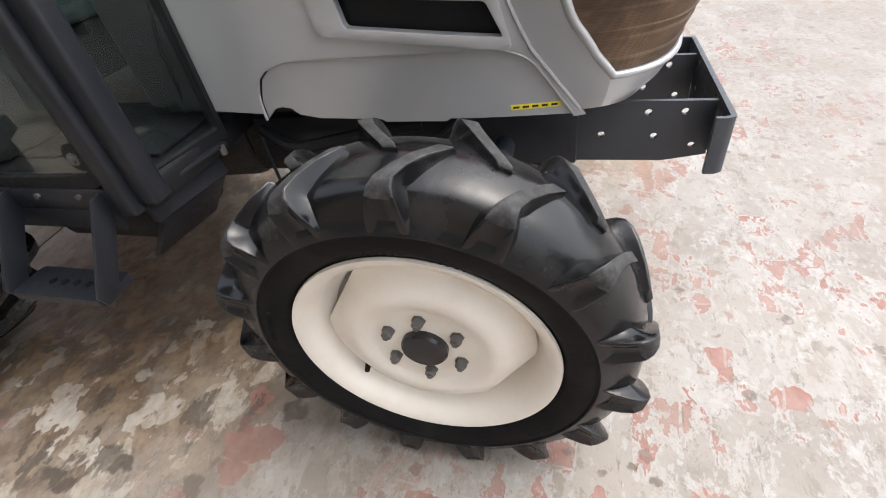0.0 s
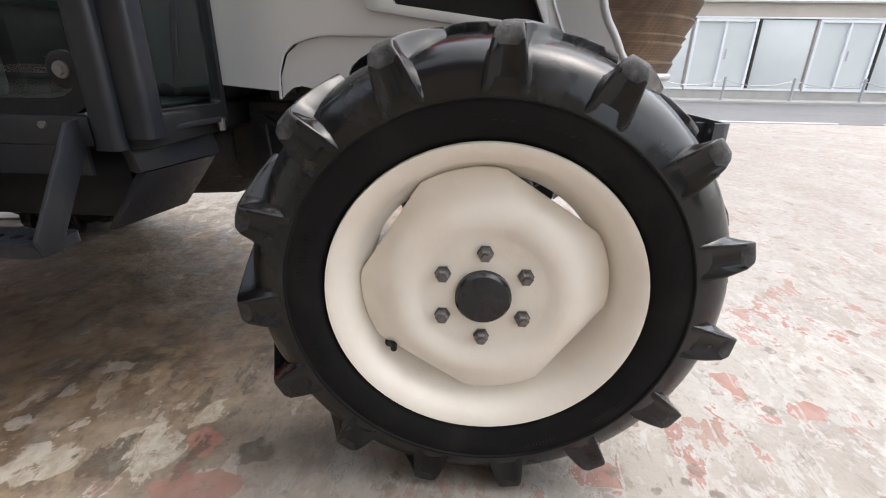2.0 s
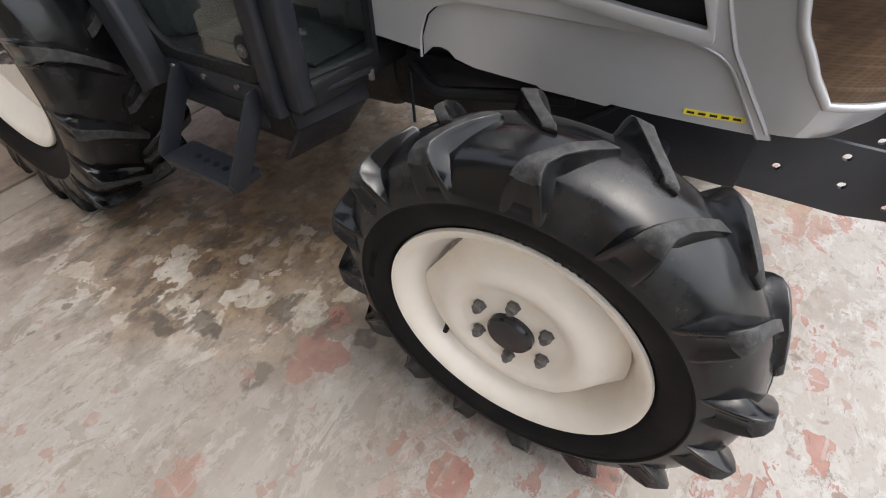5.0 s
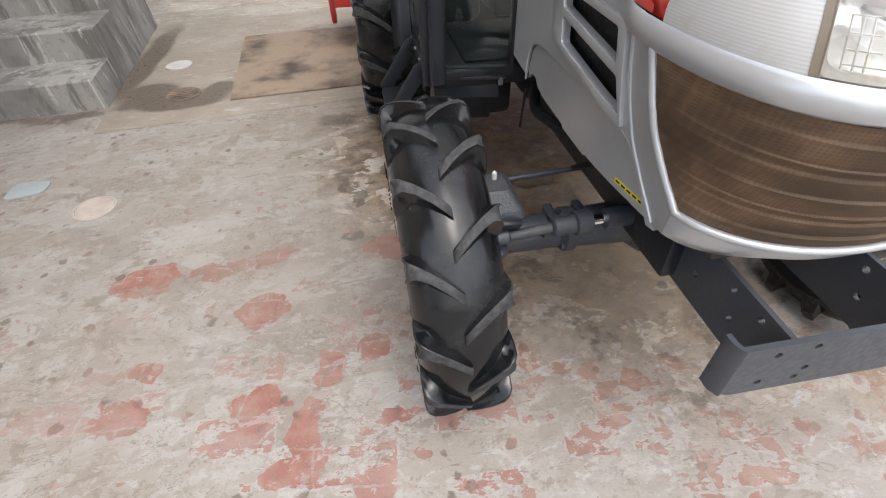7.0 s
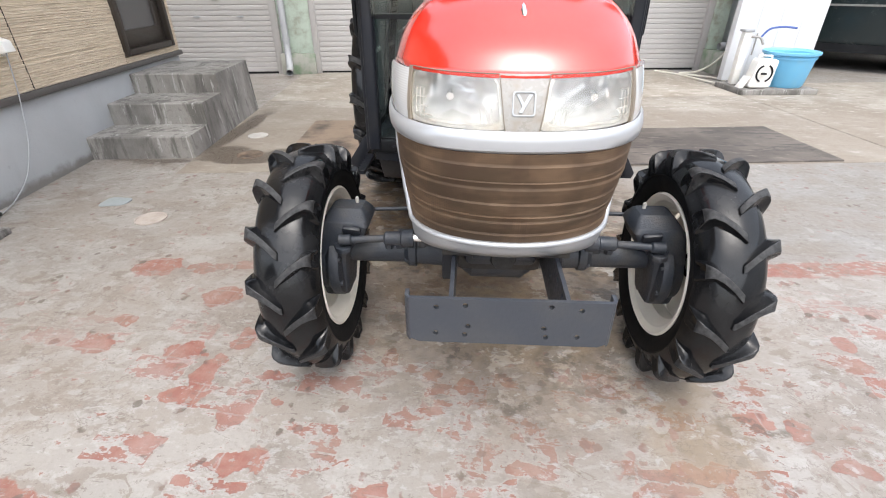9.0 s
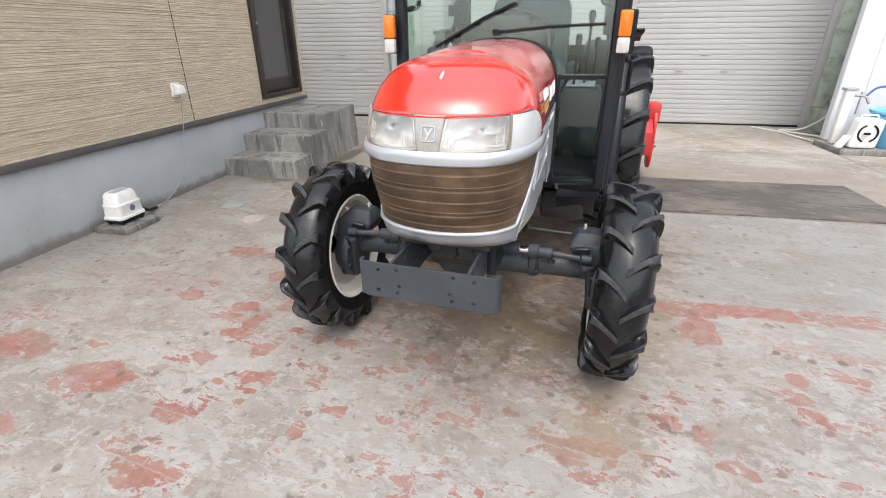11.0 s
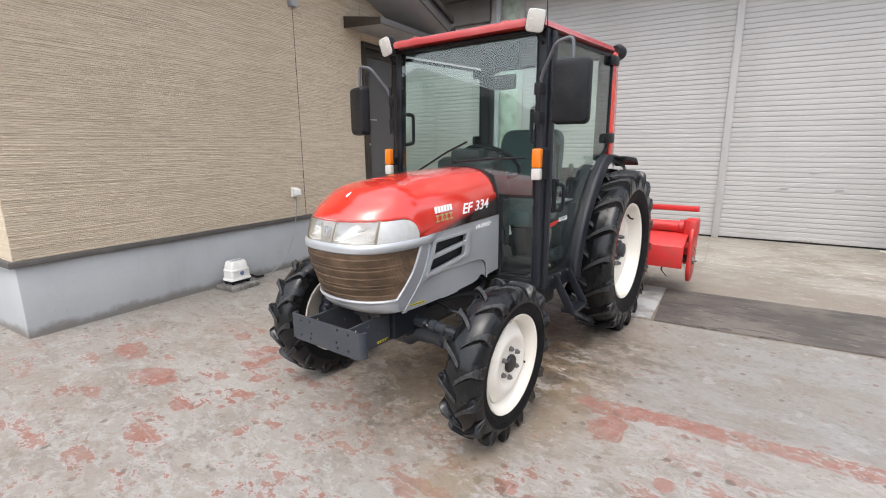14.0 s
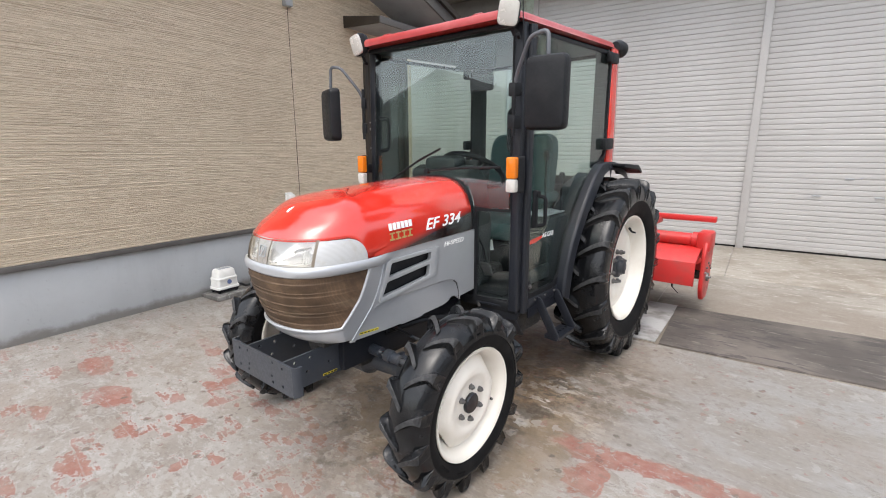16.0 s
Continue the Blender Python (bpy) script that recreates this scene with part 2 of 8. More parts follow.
def ground_mat():
    """Worn concrete: a cream skim coat peeled off a brick-red layer, with oil under the machine."""
    m = Mat("worn_concrete", (0.45, 0.42, 0.38), 0.6)
    warp = m.node("TexNoise")
    warp.inputs["Scale"].default_value = 7.0
    warp.inputs["Detail"].default_value = 6.0
    m.link(m.where(), warp.inputs["Vector"])
    off = m.node("VectorMath", operation="SUBTRACT")
    m.link(warp.outputs["Color"], off.inputs[0])
    off.inputs[1].default_value = (0.5, 0.5, 0.5)
    amp = m.node("VectorMath", operation="MULTIPLY")
    m.link(off.outputs[0], amp.inputs[0])
    amp.inputs[1].default_value = (0.34, 0.34, 0.0)
    bent = m.node("VectorMath", operation="ADD")
    m.link(m.where(), bent.inputs[0])
    m.link(amp.outputs[0], bent.inputs[1])

    def blob(x, y, rx, ry, hard=0.12):
        return m.blob(bent.outputs[0], x, y, rx, ry, hard)

    def any_of(spots, hard=0.12):
        out = None
        for spot in spots:
            b = blob(*spot, hard)
            out = b if out is None else m.math("MAXIMUM", out, b)
        return out

    big, mid, fine = m.noise(0.9, 4), m.noise(4.5, 6, 0.62), m.noise(38, 6, 0.65)
    base = m.mix(m.ramp(big, 0.35, 0.68), (0.348, 0.309, 0.268), (0.357, 0.332, 0.302))
    base = m.mix(m.ramp(m.noise(2.3, 7, 0.64, (1, 1.4, 1), 0.6), 0.47, 0.60, 0, 0.6), base, (0.262, 0.230, 0.198))
    base = m.mix(m.ramp(m.noise(3.1, 8, 0.66, (1, 1.5, 1), 0.7), 0.535, 0.549, 0, 0.70), base, (0.418, 0.394, 0.362))
    base = m.mix(m.ramp(m.noise(9, 8, 0.70, (0.8, 1.7, 1), 0.5), 0.555, 0.572, 0, 0.5), base, (0.440, 0.418, 0.388))
    base = m.mix(m.ramp(m.noise(6.5, 8, 0.72, (0.8, 1.6, 1), 0.6), 0.592, 0.606, 0, 0.60), base, (0.225, 0.185, 0.145))
    base = m.mix(m.ramp(m.noise(24, 7, 0.72, (1, 1.3, 1)), 0.598, 0.612, 0, 0.6), base, (0.205, 0.175, 0.15))
    base = m.mix(m.ramp(m.noise(32, 7, 0.72), 0.58, 0.65, 0, 0.35), base, (0.48, 0.455, 0.42))
    # the yard round the front wheels is where the red layer shows
    red_zone = m.math("MAXIMUM", m.math("MAXIMUM", blob(-0.5, -1.0, 2.3, 1.15, 0.5), blob(1.3, -0.6, 1.5, 0.95, 0.5)), blob(5.0, -3.0, 3.2, 3.0, 0.5))
    ragged = m.noise(8.5, 8, 0.70, (0.8, 1.35, 1), 0.35)
    # each buried paving brick lies bare or covered as a whole, with ragged edges
    br = m.node("TexBrick")
    br.inputs["Scale"].default_value = 1.0
    br.inputs["Brick Width"].default_value = 0.21
    br.inputs["Row Height"].default_value = 0.105
    br.inputs["Mortar Size"].default_value = 0.004
    br.inputs["Mortar Smooth"].default_value = 0.3
    br.inputs["Color1"].default_value = (0, 0, 0, 1)
    br.inputs["Color2"].default_value = (1, 1, 1, 1)
    br.inputs["Mortar"].default_value = (0.5, 0.5, 0.5, 1)
    turned = m.node("VectorRotate")
    turned.inputs["Angle"].default_value = radians(4)
    small = m.node("VectorMath", operation="MULTIPLY")
    m.link(off.outputs[0], small.inputs[0])
    small.inputs[1].default_value = (0.05, 0.05, 0.0)
    shaken = m.node("VectorMath", operation="ADD")
    m.link(m.where(), shaken.inputs[0])
    m.link(small.outputs[0], shaken.inputs[1])
    m.link(shaken.outputs[0], turned.inputs["Vector"])
    m.link(turned.outputs[0], br.inputs["Vector"])
    lot = m.math("MULTIPLY", m.math("SUBTRACT", br.outputs["Color"], 0.5), 0.17)
    shard = m.noise(19, 6, 0.68, (0.9, 1.3, 1), 0.3)
    bare = m.math("ADD", m.math("ADD", m.math("MULTIPLY", ragged, 0.62), m.math("MULTIPLY", shard, 0.38)), lot)
    red = m.math("MULTIPLY", red_zone, m.ramp(bare, 0.578, 0.586))
    frayed = m.warped(13.0, 0.125)

    def bare_spots(spots, hard=0.05):
        out = None
        for spot in spots:
            b = m.blob(frayed, *spot, hard)
            out = b if out is None else m.math("MAXIMUM", out, b)
        return out

    # larger bare places: beside and before one front wheel, then in front of the machine and past the other wheel
    spots = m.math("MAXIMUM", bare_spots([
        (-0.80, 0.17, 0.035, 0.022), (-0.80, 0.03, 0.05, 0.055), (-0.92, -0.01, 0.055, 0.055),
        (-0.74, -0.19, 0.05, 0.03), (-0.70, -0.31, 0.028, 0.022), (-0.32, -0.60, 0.04, 0.032), (-0.42, -0.73, 0.04, 0.033), (-1.12, 0.51, 0.09, 0.045), (-1.32, 0.47, 0.12, 0.045),
        (-1.57, 0.46, 0.11, 0.08), (-1.14, 0.25, 0.09, 0.06), (-1.46, 0.07, 0.06, 0.045), (-1.48, -0.07, 0.07, 0.055), (-1.12, -0.11, 0.08, 0.065), (-0.99, -0.18, 0.04, 0.09),
        (-1.02, -0.30, 0.08, 0.04), (-0.82, -0.37, 0.06, 0.05), (-0.74, -0.54, 0.075, 0.035), (-1.03, -0.49, 0.06, 0.03), (-0.29, -0.13, 0.04, 0.02), (-0.20, -0.16, 0.03, 0.04)]), bare_spots([
        (-0.36, -0.08, 0.03, 0.05), (-0.09, -0.22, 0.034, 0.03), (0.27, -0.42, 0.03, 0.024), (-0.12, -0.42, 0.027, 0.02), (0.06, -0.42, 0.03, 0.018), (-0.35, -0.59, 0.045, 0.02),
        (-0.16, -0.59, 0.038, 0.02), (0.50, -0.50, 0.17, 0.03), (0.45, -0.56, 0.09, 0.025), (0.81, -0.30, 0.05, 0.04), (0.92, -0.34, 0.03, 0.05), (0.99, -0.46, 0.06, 0.035),
        (1.01, 0.33, 0.09, 0.12), (0.96, 0.48, 0.14, 0.06), (1.17, 0.56, 0.13, 0.06), (1.38, 0.58, 0.10, 0.06), (1.32, 0.08, 0.04, 0.05), (-0.91, -0.79, 0.07, 0.045),
        (-0.77, -1.01, 0.11, 0.06), (-0.68, -0.53, 0.05, 0.04), (-1.86, -0.65, 0.17, 0.09), (-1.34, -0.71, 0.15, 0.09), (-1.45, -1.01, 0.09, 0.045), (1.28, -0.05, 0.05, 0.03)]))
    red = m.math("MAXIMUM", red, m.math("MULTIPLY", spots, m.ramp(shard, 0.34, 0.40)))
    # red paving bricks with pale joints under the skim, and a pale rim where it has flaked
    joint = m.math("MULTIPLY", br.outputs["Fac"], m.ramp(m.noise(16, 4), 0.35, 0.55))
    red = m.math("MULTIPLY", red, m.math("SUBTRACT", 1.0, m.math("MULTIPLY", joint, 0.55)))
    rim = m.math("MULTIPLY", red_zone, m.ramp(bare, 0.525, 0.555))
    base = m.mix(m.math("MULTIPLY", rim, 0.55), base, (0.475, 0.455, 0.43))
    red_tone = m.mix(m.ramp(m.noise(14, 5), 0.35, 0.7), (0.300, 0.122, 0.092), (0.365, 0.198, 0.160))
    peel = m.ramp(m.noise(21, 7, 0.7, (0.9, 1.3, 1), 0.4), 0.40, 0.415)
    c = m.mix(m.math("MULTIPLY", m.math("MULTIPLY", red, m.ramp(m.noise(3.3, 4), 0.35, 0.62, 0.72, 1.0)), m.math("ADD", 0.25, m.math("MULTIPLY", peel, 0.75))), base, red_tone)
    # oil and rust under the machine, damp by the steps
    oil_zone = m.math("MAXIMUM", blob(-0.40, 1.15, 0.56, 0.72, 0.4), blob(0.1, 0.9, 0.75, 1.1, 0.5))
    # broad even dark brown centred under the machine, laid over the stains
    under_brown = blob(-0.05, 1.05, 0.55, 0.85, 0.45)
    brown = m.math("MULTIPLY", oil_zone, m.ramp(m.noise(3.2, 6, 0.62, distortion=0.4), 0.30, 0.56, 0.35, 0.97))
    c = m.mix(brown, c, m.mix(m.ramp(m.noise(11, 6, 0.65), 0.40, 0.62), (0.150, 0.092, 0.048), (0.31, 0.225, 0.14)))
    c = m.mix(m.math("MULTIPLY", oil_zone, m.ramp(m.noise(30, 6, 0.72), 0.55, 0.66, 0, 0.5)), c, (0.085, 0.062, 0.042))
    pale = m.math("MULTIPLY", m.math("MULTIPLY", oil_zone, m.math("SUBTRACT", 1.0, m.math("MULTIPLY", under_brown, 0.8))), m.ramp(m.noise(6, 7, 0.62, (1, 1.3, 1), 0.3), 0.545, 0.562, 0, 0.88))
    c = m.mix(pale, c, m.mix(m.ramp(m.noise(13, 5), 0.4, 0.62), (0.48, 0.42, 0.34), (0.64, 0.60, 0.54)))
    c = m.mix(m.math("MULTIPLY", under_brown, 0.40), c, (0.085, 0.052, 0.028))
    black = m.math("MULTIPLY", oil_zone, m.ramp(m.noise(6.5, 6, 0.66, (1, 1.9, 1)), 0.545, 0.59, 0, 0.88))
    # crisp flakes of skim left under the cab, dark oil spots between them
    flakes = bare_spots([(-0.80, 0.94, 0.038, 0.045), (-0.62, 0.62, 0.062, 0.07), (-0.67, 0.77, 0.052, 0.05), (-0.80, 0.82, 0.037, 0.04), (-0.58, 0.93, 0.017, 0.029),
                         (-0.66, 1.12, 0.025, 0.055), (-0.51, 0.55, 0.05, 0.03), (-0.93, 1.03, 0.02, 0.03)], 0.06)
    c = m.mix(m.math("MULTIPLY", m.math("MULTIPLY", flakes, m.ramp(shard, 0.40, 0.46)), 0.75), c, m.mix(m.ramp(fine, 0.4, 0.62), (0.40, 0.35, 0.275), (0.52, 0.48, 0.42)))
    black = m.math("MAXIMUM", black, m.math("MULTIPLY", 0.85, bare_spots([
        (-0.39, 0.98, 0.027, 0.07), (-0.36, 0.80, 0.026, 0.065), (-0.82, 0.79, 0.02, 0.035), (-0.52, 1.27, 0.03, 0.10), (-0.45, 1.12, 0.02, 0.066), (-0.87, 0.93, 0.017, 0.06),
        (-0.61, 0.42, 0.018, 0.026), (-0.84, 0.58, 0.034, 0.022), (-0.89, 1.58, 0.12, 0.07)], 0.25)))
    near = m.math("MULTIPLY", bare_spots([(-0.70, 0.48, 0.055, 0.07), (-0.79, 0.49, 0.036, 0.045), (-0.60, 0.52, 0.025, 0.03)]), m.ramp(shard, 0.32, 0.38))
    c = m.mix(m.math("MULTIPLY", near, 0.85), c, red_tone)
    wet = m.math("MAXIMUM", any_of([(0.58, 0.64, 0.09, 0.07), (0.48, 0.58, 0.07, 0.11), (-2.50, 1.92, 0.32, 0.05), (-1.90, 1.86, 0.30, 0.05), (0.46, 1.31, 0.15, 0.10)], 0.2), m.math("MULTIPLY", any_of([(0.24, -0.06, 0.06, 0.09), (-0.12, -0.04, 0.09, 0.04), (0.77, -0.32, 0.07, 0.03), (0.10, -0.28, 0.06, 0.03)], 0.3), m.ramp(shard, 0.45, 0.55)))
    dark = m.math("MAXIMUM", black, m.math("MULTIPLY", wet, 0.75))
    c = m.mix(dark, c, (0.085, 0.068, 0.052))
    tan = m.math("MULTIPLY", any_of([(0.15, 0.16, 0.30, 0.22), (0.75, 0.37, 0.14, 0.40), (0.62, -0.36, 0.16, 0.22)], 0.5), m.ramp(mid, 0.3, 0.6, 0.25, 0.6))
    c = m.mix(tan, c, (0.275, 0.20, 0.12))
    # a smoother grey slab north of a bare row of bricks, beside the machine
    flat = m.node("SeparateXYZ")
    m.link(m.warped(9.0, 0.10), flat.inputs[0])
    gx = flat.outputs[0]
    gy = m.math("SUBTRACT", flat.outputs[1], m.math("MULTIPLY", gx, 0.096))
    slab2 = m.math("MULTIPLY", m.ramp(gy, 0.51, 0.54), m.ramp(gx, 0.85, 1.25))
    smooth = m.mix(m.ramp(m.noise(2.2, 6, 0.62, (1, 1.8, 1)), 0.40, 0.62), (0.325, 0.312, 0.292), (0.272, 0.248, 0.218))
    smooth = m.mix(m.ramp(m.noise(16, 6, 0.68, (0.7, 1.8, 1)), 0.54, 0.64, 0, 0.55), smooth, (0.20, 0.18, 0.16))
    smooth = m.mix(m.ramp(m.noise(24, 5, 0.65, (0.7, 1.8, 1)), 0.58, 0.64, 0, 0.6), smooth, (0.42, 0.41, 0.39))
    c = m.mix(m.math("MULTIPLY", slab2, 0.86), c, smooth)
    row2 = m.math("MULTIPLY", m.math("MULTIPLY", m.ramp(gy, 0.39, 0.405), m.ramp(gy, 0.50, 0.515, 1.0, 0.0)), m.math("MULTIPLY", m.ramp(gx, 0.74, 0.84), m.ramp(shard, 0.42, 0.50)))
    c = m.mix(m.math("MULTIPLY", row2, 0.85), c, red_tone)
    drips = m.math("MULTIPLY", m.math("MAXIMUM", blob(0.80, 1.15, 0.35, 0.40, 0.5), blob(0.95, 1.29, 0.10, 0.08, 0.4)), m.ramp(m.noise(7, 6, 0.66, (1, 1.5, 1)), 0.46, 0.60, 0, 0.75))
    c = m.mix(drips, c, (0.125, 0.095, 0.066))
    # cracks
    cr = m.node("TexVoronoi", feature="DISTANCE_TO_EDGE")
    cr.inputs["Scale"].default_value = 1.1
    m.link(bent.outputs[0], cr.inputs["Vector"])
    crack = m.math("MULTIPLY", m.ramp(cr.outputs["Distance"], 0.0, 0.004, 1.0, 0.0), m.ramp(m.noise(1.7, 2), 0.56, 0.62))
    c = m.mix(m.math("MULTIPLY", crack, 0.22), c, (0.12, 0.10, 0.08))
    # pits: small dark chips scattered over the skim
    pit = m.node("TexVoronoi")
    pit.inputs["Scale"].default_value = 11.0
    warped = m.node("VectorMath", operation="ADD")
    m.link(m.where(), warped.inputs[0])
    m.link(small.outputs[0], warped.inputs[1])
    m.link(warped.outputs[0], pit.inputs["Vector"])
    chips = m.math("MULTIPLY", m.ramp(m.math("ADD", pit.outputs["Distance"], m.math("MULTIPLY", m.noise(60, 3), 0.25)), 0.27, 0.33, 1.0, 0.0), m.ramp(m.noise(6.5, 4), 0.46, 0.54))
    c = m.mix(m.math("MULTIPLY", chips, 0.8), c, m.mix(m.ramp(m.noise(9, 2), 0.45, 0.55), (0.13, 0.105, 0.085), (0.22, 0.12, 0.10)))
    c = m.mix(m.ramp(m.noise(52, 6, 0.75, (0.8, 1.3, 1)), 0.54, 0.66, 0, 0.30), c, (0.23, 0.195, 0.165))
    c = m.mix(m.ramp(m.noise(1.6, 6, 0.66, (1, 1.2, 1), 0.8), 0.46, 0.62, 0, 0.35), c, (0.255, 0.205, 0.160))
    # thin flakes of the skim, each with a crisp edge
    for size, share, tone, amount in ((21.0, 0.90, (0.46, 0.44, 0.41), 0.40), (30.0, 0.90, (0.21, 0.175, 0.145), 0.40), (41.0, 0.93, (0.30, 0.17, 0.14), 0.6)):
        cell = m.node("TexVoronoi")
        cell.inputs["Scale"].default_value = size
        m.link(m.warped(size * 1.3, 1.5 / size), cell.inputs["Vector"])
        one = m.node("SeparateXYZ")
        m.link(cell.outputs["Color"], one.inputs[0])
        keep = m.math("MULTIPLY", m.ramp(one.outputs[0], share, share + 0.02), m.ramp(m.noise(size * 0.13, 4, 0.6), 0.52, 0.58))
        c = m.mix(m.math("MULTIPLY", keep, amount), c, tone)
    c = m.mix(m.math("MULTIPLY", red_zone, m.ramp(m.noise(13, 6, 0.66, (0.8, 1.4, 1), 0.4), 0.60, 0.63, 0, 0.5)), c, (0.49, 0.48, 0.46))
    c = m.mix(m.math("MULTIPLY", red_zone, m.ramp(m.noise(30, 5, 0.68, (0.45, 2.2, 1)), 0.625, 0.67, 0, 0.55)), c, (0.13, 0.11, 0.09))
    lip = m.noise(5.5, 8, 0.66, (0.9, 1.25, 1), 0.5)
    lip = m.math("MULTIPLY", m.ramp(lip, 0.515, 0.520), m.ramp(lip, 0.524, 0.531, 1.0, 0.0))
    c = m.mix(m.math("MULTIPLY", lip, m.ramp(m.noise(2.6, 3), 0.42, 0.55, 0.0, 0.55)), c, (0.17, 0.14, 0.115))
    grit = m.ramp(m.noise(120, 4, 0.7), 0.62, 0.74, 0, 0.35)
    c = m.mix(grit, c, (0.16, 0.13, 0.11))
    # broad uneven areas of the open yard, drawn towards a darker brown
    darker_yard = m.math("MULTIPLY", m.math("MAXIMUM", blob(2.6, -2.6, 2.6, 1.9, 0.6), blob(0.9, -1.6, 1.1, 0.7, 0.6)), m.ramp(m.noise(1.3, 5, 0.6), 0.30, 0.60, 0.35, 0.75))
    c = m.mix(m.math("MULTIPLY", darker_yard, 0.6), c, (0.245, 0.205, 0.178))
    tone = m.node("HueSaturation")
    tone.inputs["Value"].default_value = 0.74
    m.link(c, tone.inputs["Color"])
    c = tone.outputs[0]
    m.color(c)
    m.rough(m.math("SUBTRACT", m.ramp(fine, 0.3, 0.7, 0.50, 0.72), m.math("MULTIPLY", dark, 0.25)))
    relief = m.math("SUBTRACT", m.math("ADD", m.math("MULTIPLY", fine, 0.35), m.math("MULTIPLY", mid, 0.6)), m.math("ADD", m.math("MULTIPLY", red, 0.10), m.math("MULTIPLY", crack, 0.12)))
    m.bump(relief, 0.008, 1.0)
    return m.m


def plain_mineral(name, color, stain, scale=3.0, amount=0.6, rough=0.8, grain=60, bump=0.002, streak=(1, 1, 1)):
    m = Mat(name, color, rough)
    big = m.noise(scale, 6, 0.6, streak)
    fine = m.noise(grain, 5, 0.65)
    c = m.mix(m.ramp(big, 0.42, 0.72, 0, amount), color, stain)
    c = m.mix(m.ramp(fine, 0.55, 0.8, 0, 0.3), c, tuple(v * 0.6 for v in stain))
    m.color(c)
    m.bump(fine, bump)
    return m.m


def siding_mat():
    m = Mat("tan_siding", (0.5, 0.4, 0.28), 0.75)
    sep = m.node("SeparateXYZ")
    m.link(m.where(), sep.inputs[0])
    row = m.noise(1.0, 2, 0.5, (0.1, 4.5, 60.0))
    chip = m.noise(34, 4, 0.65, (1, 0.5, 2.4))
    c = m.mix(m.ramp(row, 0.33, 0.67), (0.50, 0.41, 0.30), (0.62, 0.52, 0.39))
    c = m.mix(m.ramp(chip, 0.48, 0.66, 0, 0.75), c, (0.68, 0.59, 0.46))
    c = m.mix(m.ramp(m.noise(0.7, 3), 0.4, 0.7, 0, 0.25), c, (0.46, 0.375, 0.275))
    m.color(c)
    m.bump(chip, 0.006)
    return m.m


def apron_mat():
    """Concrete slabs with brown dirt in bands and damp along the steps and round the drain."""
    m = Mat("apron_concrete", (0.33, 0.30, 0.26), 0.8)
    bent = m.warped(6.0, 0.22)
    sep = m.node("SeparateXYZ")
    m.link(bent, sep.inputs[0])
    c = m.mix(m.ramp(m.noise(1.4, 6, 0.62), 0.38, 0.66), (0.315, 0.287, 0.245), (0.21, 0.18, 0.145))
    c = m.mix(m.ramp(m.noise(7, 7, 0.68, (0.7, 1.6, 1), 0.4), 0.52, 0.62, 0, 0.6), c, (0.20, 0.165, 0.13))
    c = m.mix(m.ramp(m.noise(10, 7, 0.68, (0.7, 1.6, 1), 0.4), 0.56, 0.62, 0, 0.6), c, (0.45, 0.425, 0.385))
    belt = m.math("MULTIPLY", m.ramp(sep.outputs[1], 3.62, 3.78, 1.0, 0.0), m.ramp(m.noise(2.4, 5), 0.30, 0.55, 0.25, 0.7))
    c = m.mix(belt, c, (0.205, 0.172, 0.138))
    oil = m.math("MULTIPLY", m.blob(bent, 0.1, 2.6, 0.75, 0.95, 0.5), m.ramp(m.noise(5, 6, 0.65), 0.40, 0.58, 0.2, 0.8))
    c = m.mix(oil, c, (0.10, 0.078, 0.058))
    wet = m.blob(bent, -2.19, 2.75, 0.10, 0.75, 0.25)
    for spot in ((-1.86, 2.01, 0.32, 0.12), (-2.02, 2.14, 0.16, 0.14), (-1.60, 2.16, 0.10, 0.10)):
        wet = m.math("MAXIMUM", wet, m.blob(bent, *spot, 0.15))
    c = m.mix(m.math("MULTIPLY", wet, 0.85), c, (0.095, 0.076, 0.058))
    m.color(c)
    fine = m.noise(45, 5, 0.65)
    m.rough(m.math("SUBTRACT", m.ramp(fine, 0.3, 0.7, 0.7, 0.9), m.math("MULTIPLY", wet, 0.45)))
    m.bump(fine, 0.003)
    return m.m


def mat_rubber():
    """Old rubber: mottled brown-black with wavy scuffs."""
    m = Mat("old_rubber_mat", (0.14, 0.12, 0.10), 0.75)
    c = m.mix(m.ramp(m.noise(1.8, 6, 0.62), 0.36, 0.64), (0.135, 0.115, 0.098), (0.068, 0.058, 0.050))
    c = m.mix(m.ramp(m.noise(5, 7, 0.66, (0.6, 2.2, 1), 0.8), 0.54, 0.60, 0, 0.75), c, (0.045, 0.040, 0.037))
    c = m.mix(m.ramp(m.noise(9, 6, 0.66, (0.6, 2.4, 1), 0.8), 0.58, 0.66, 0, 0.6), c, (0.21, 0.185, 0.16))
    m.color(c)
    m.bump(m.noise(40, 5), 0.003)
    return m.m


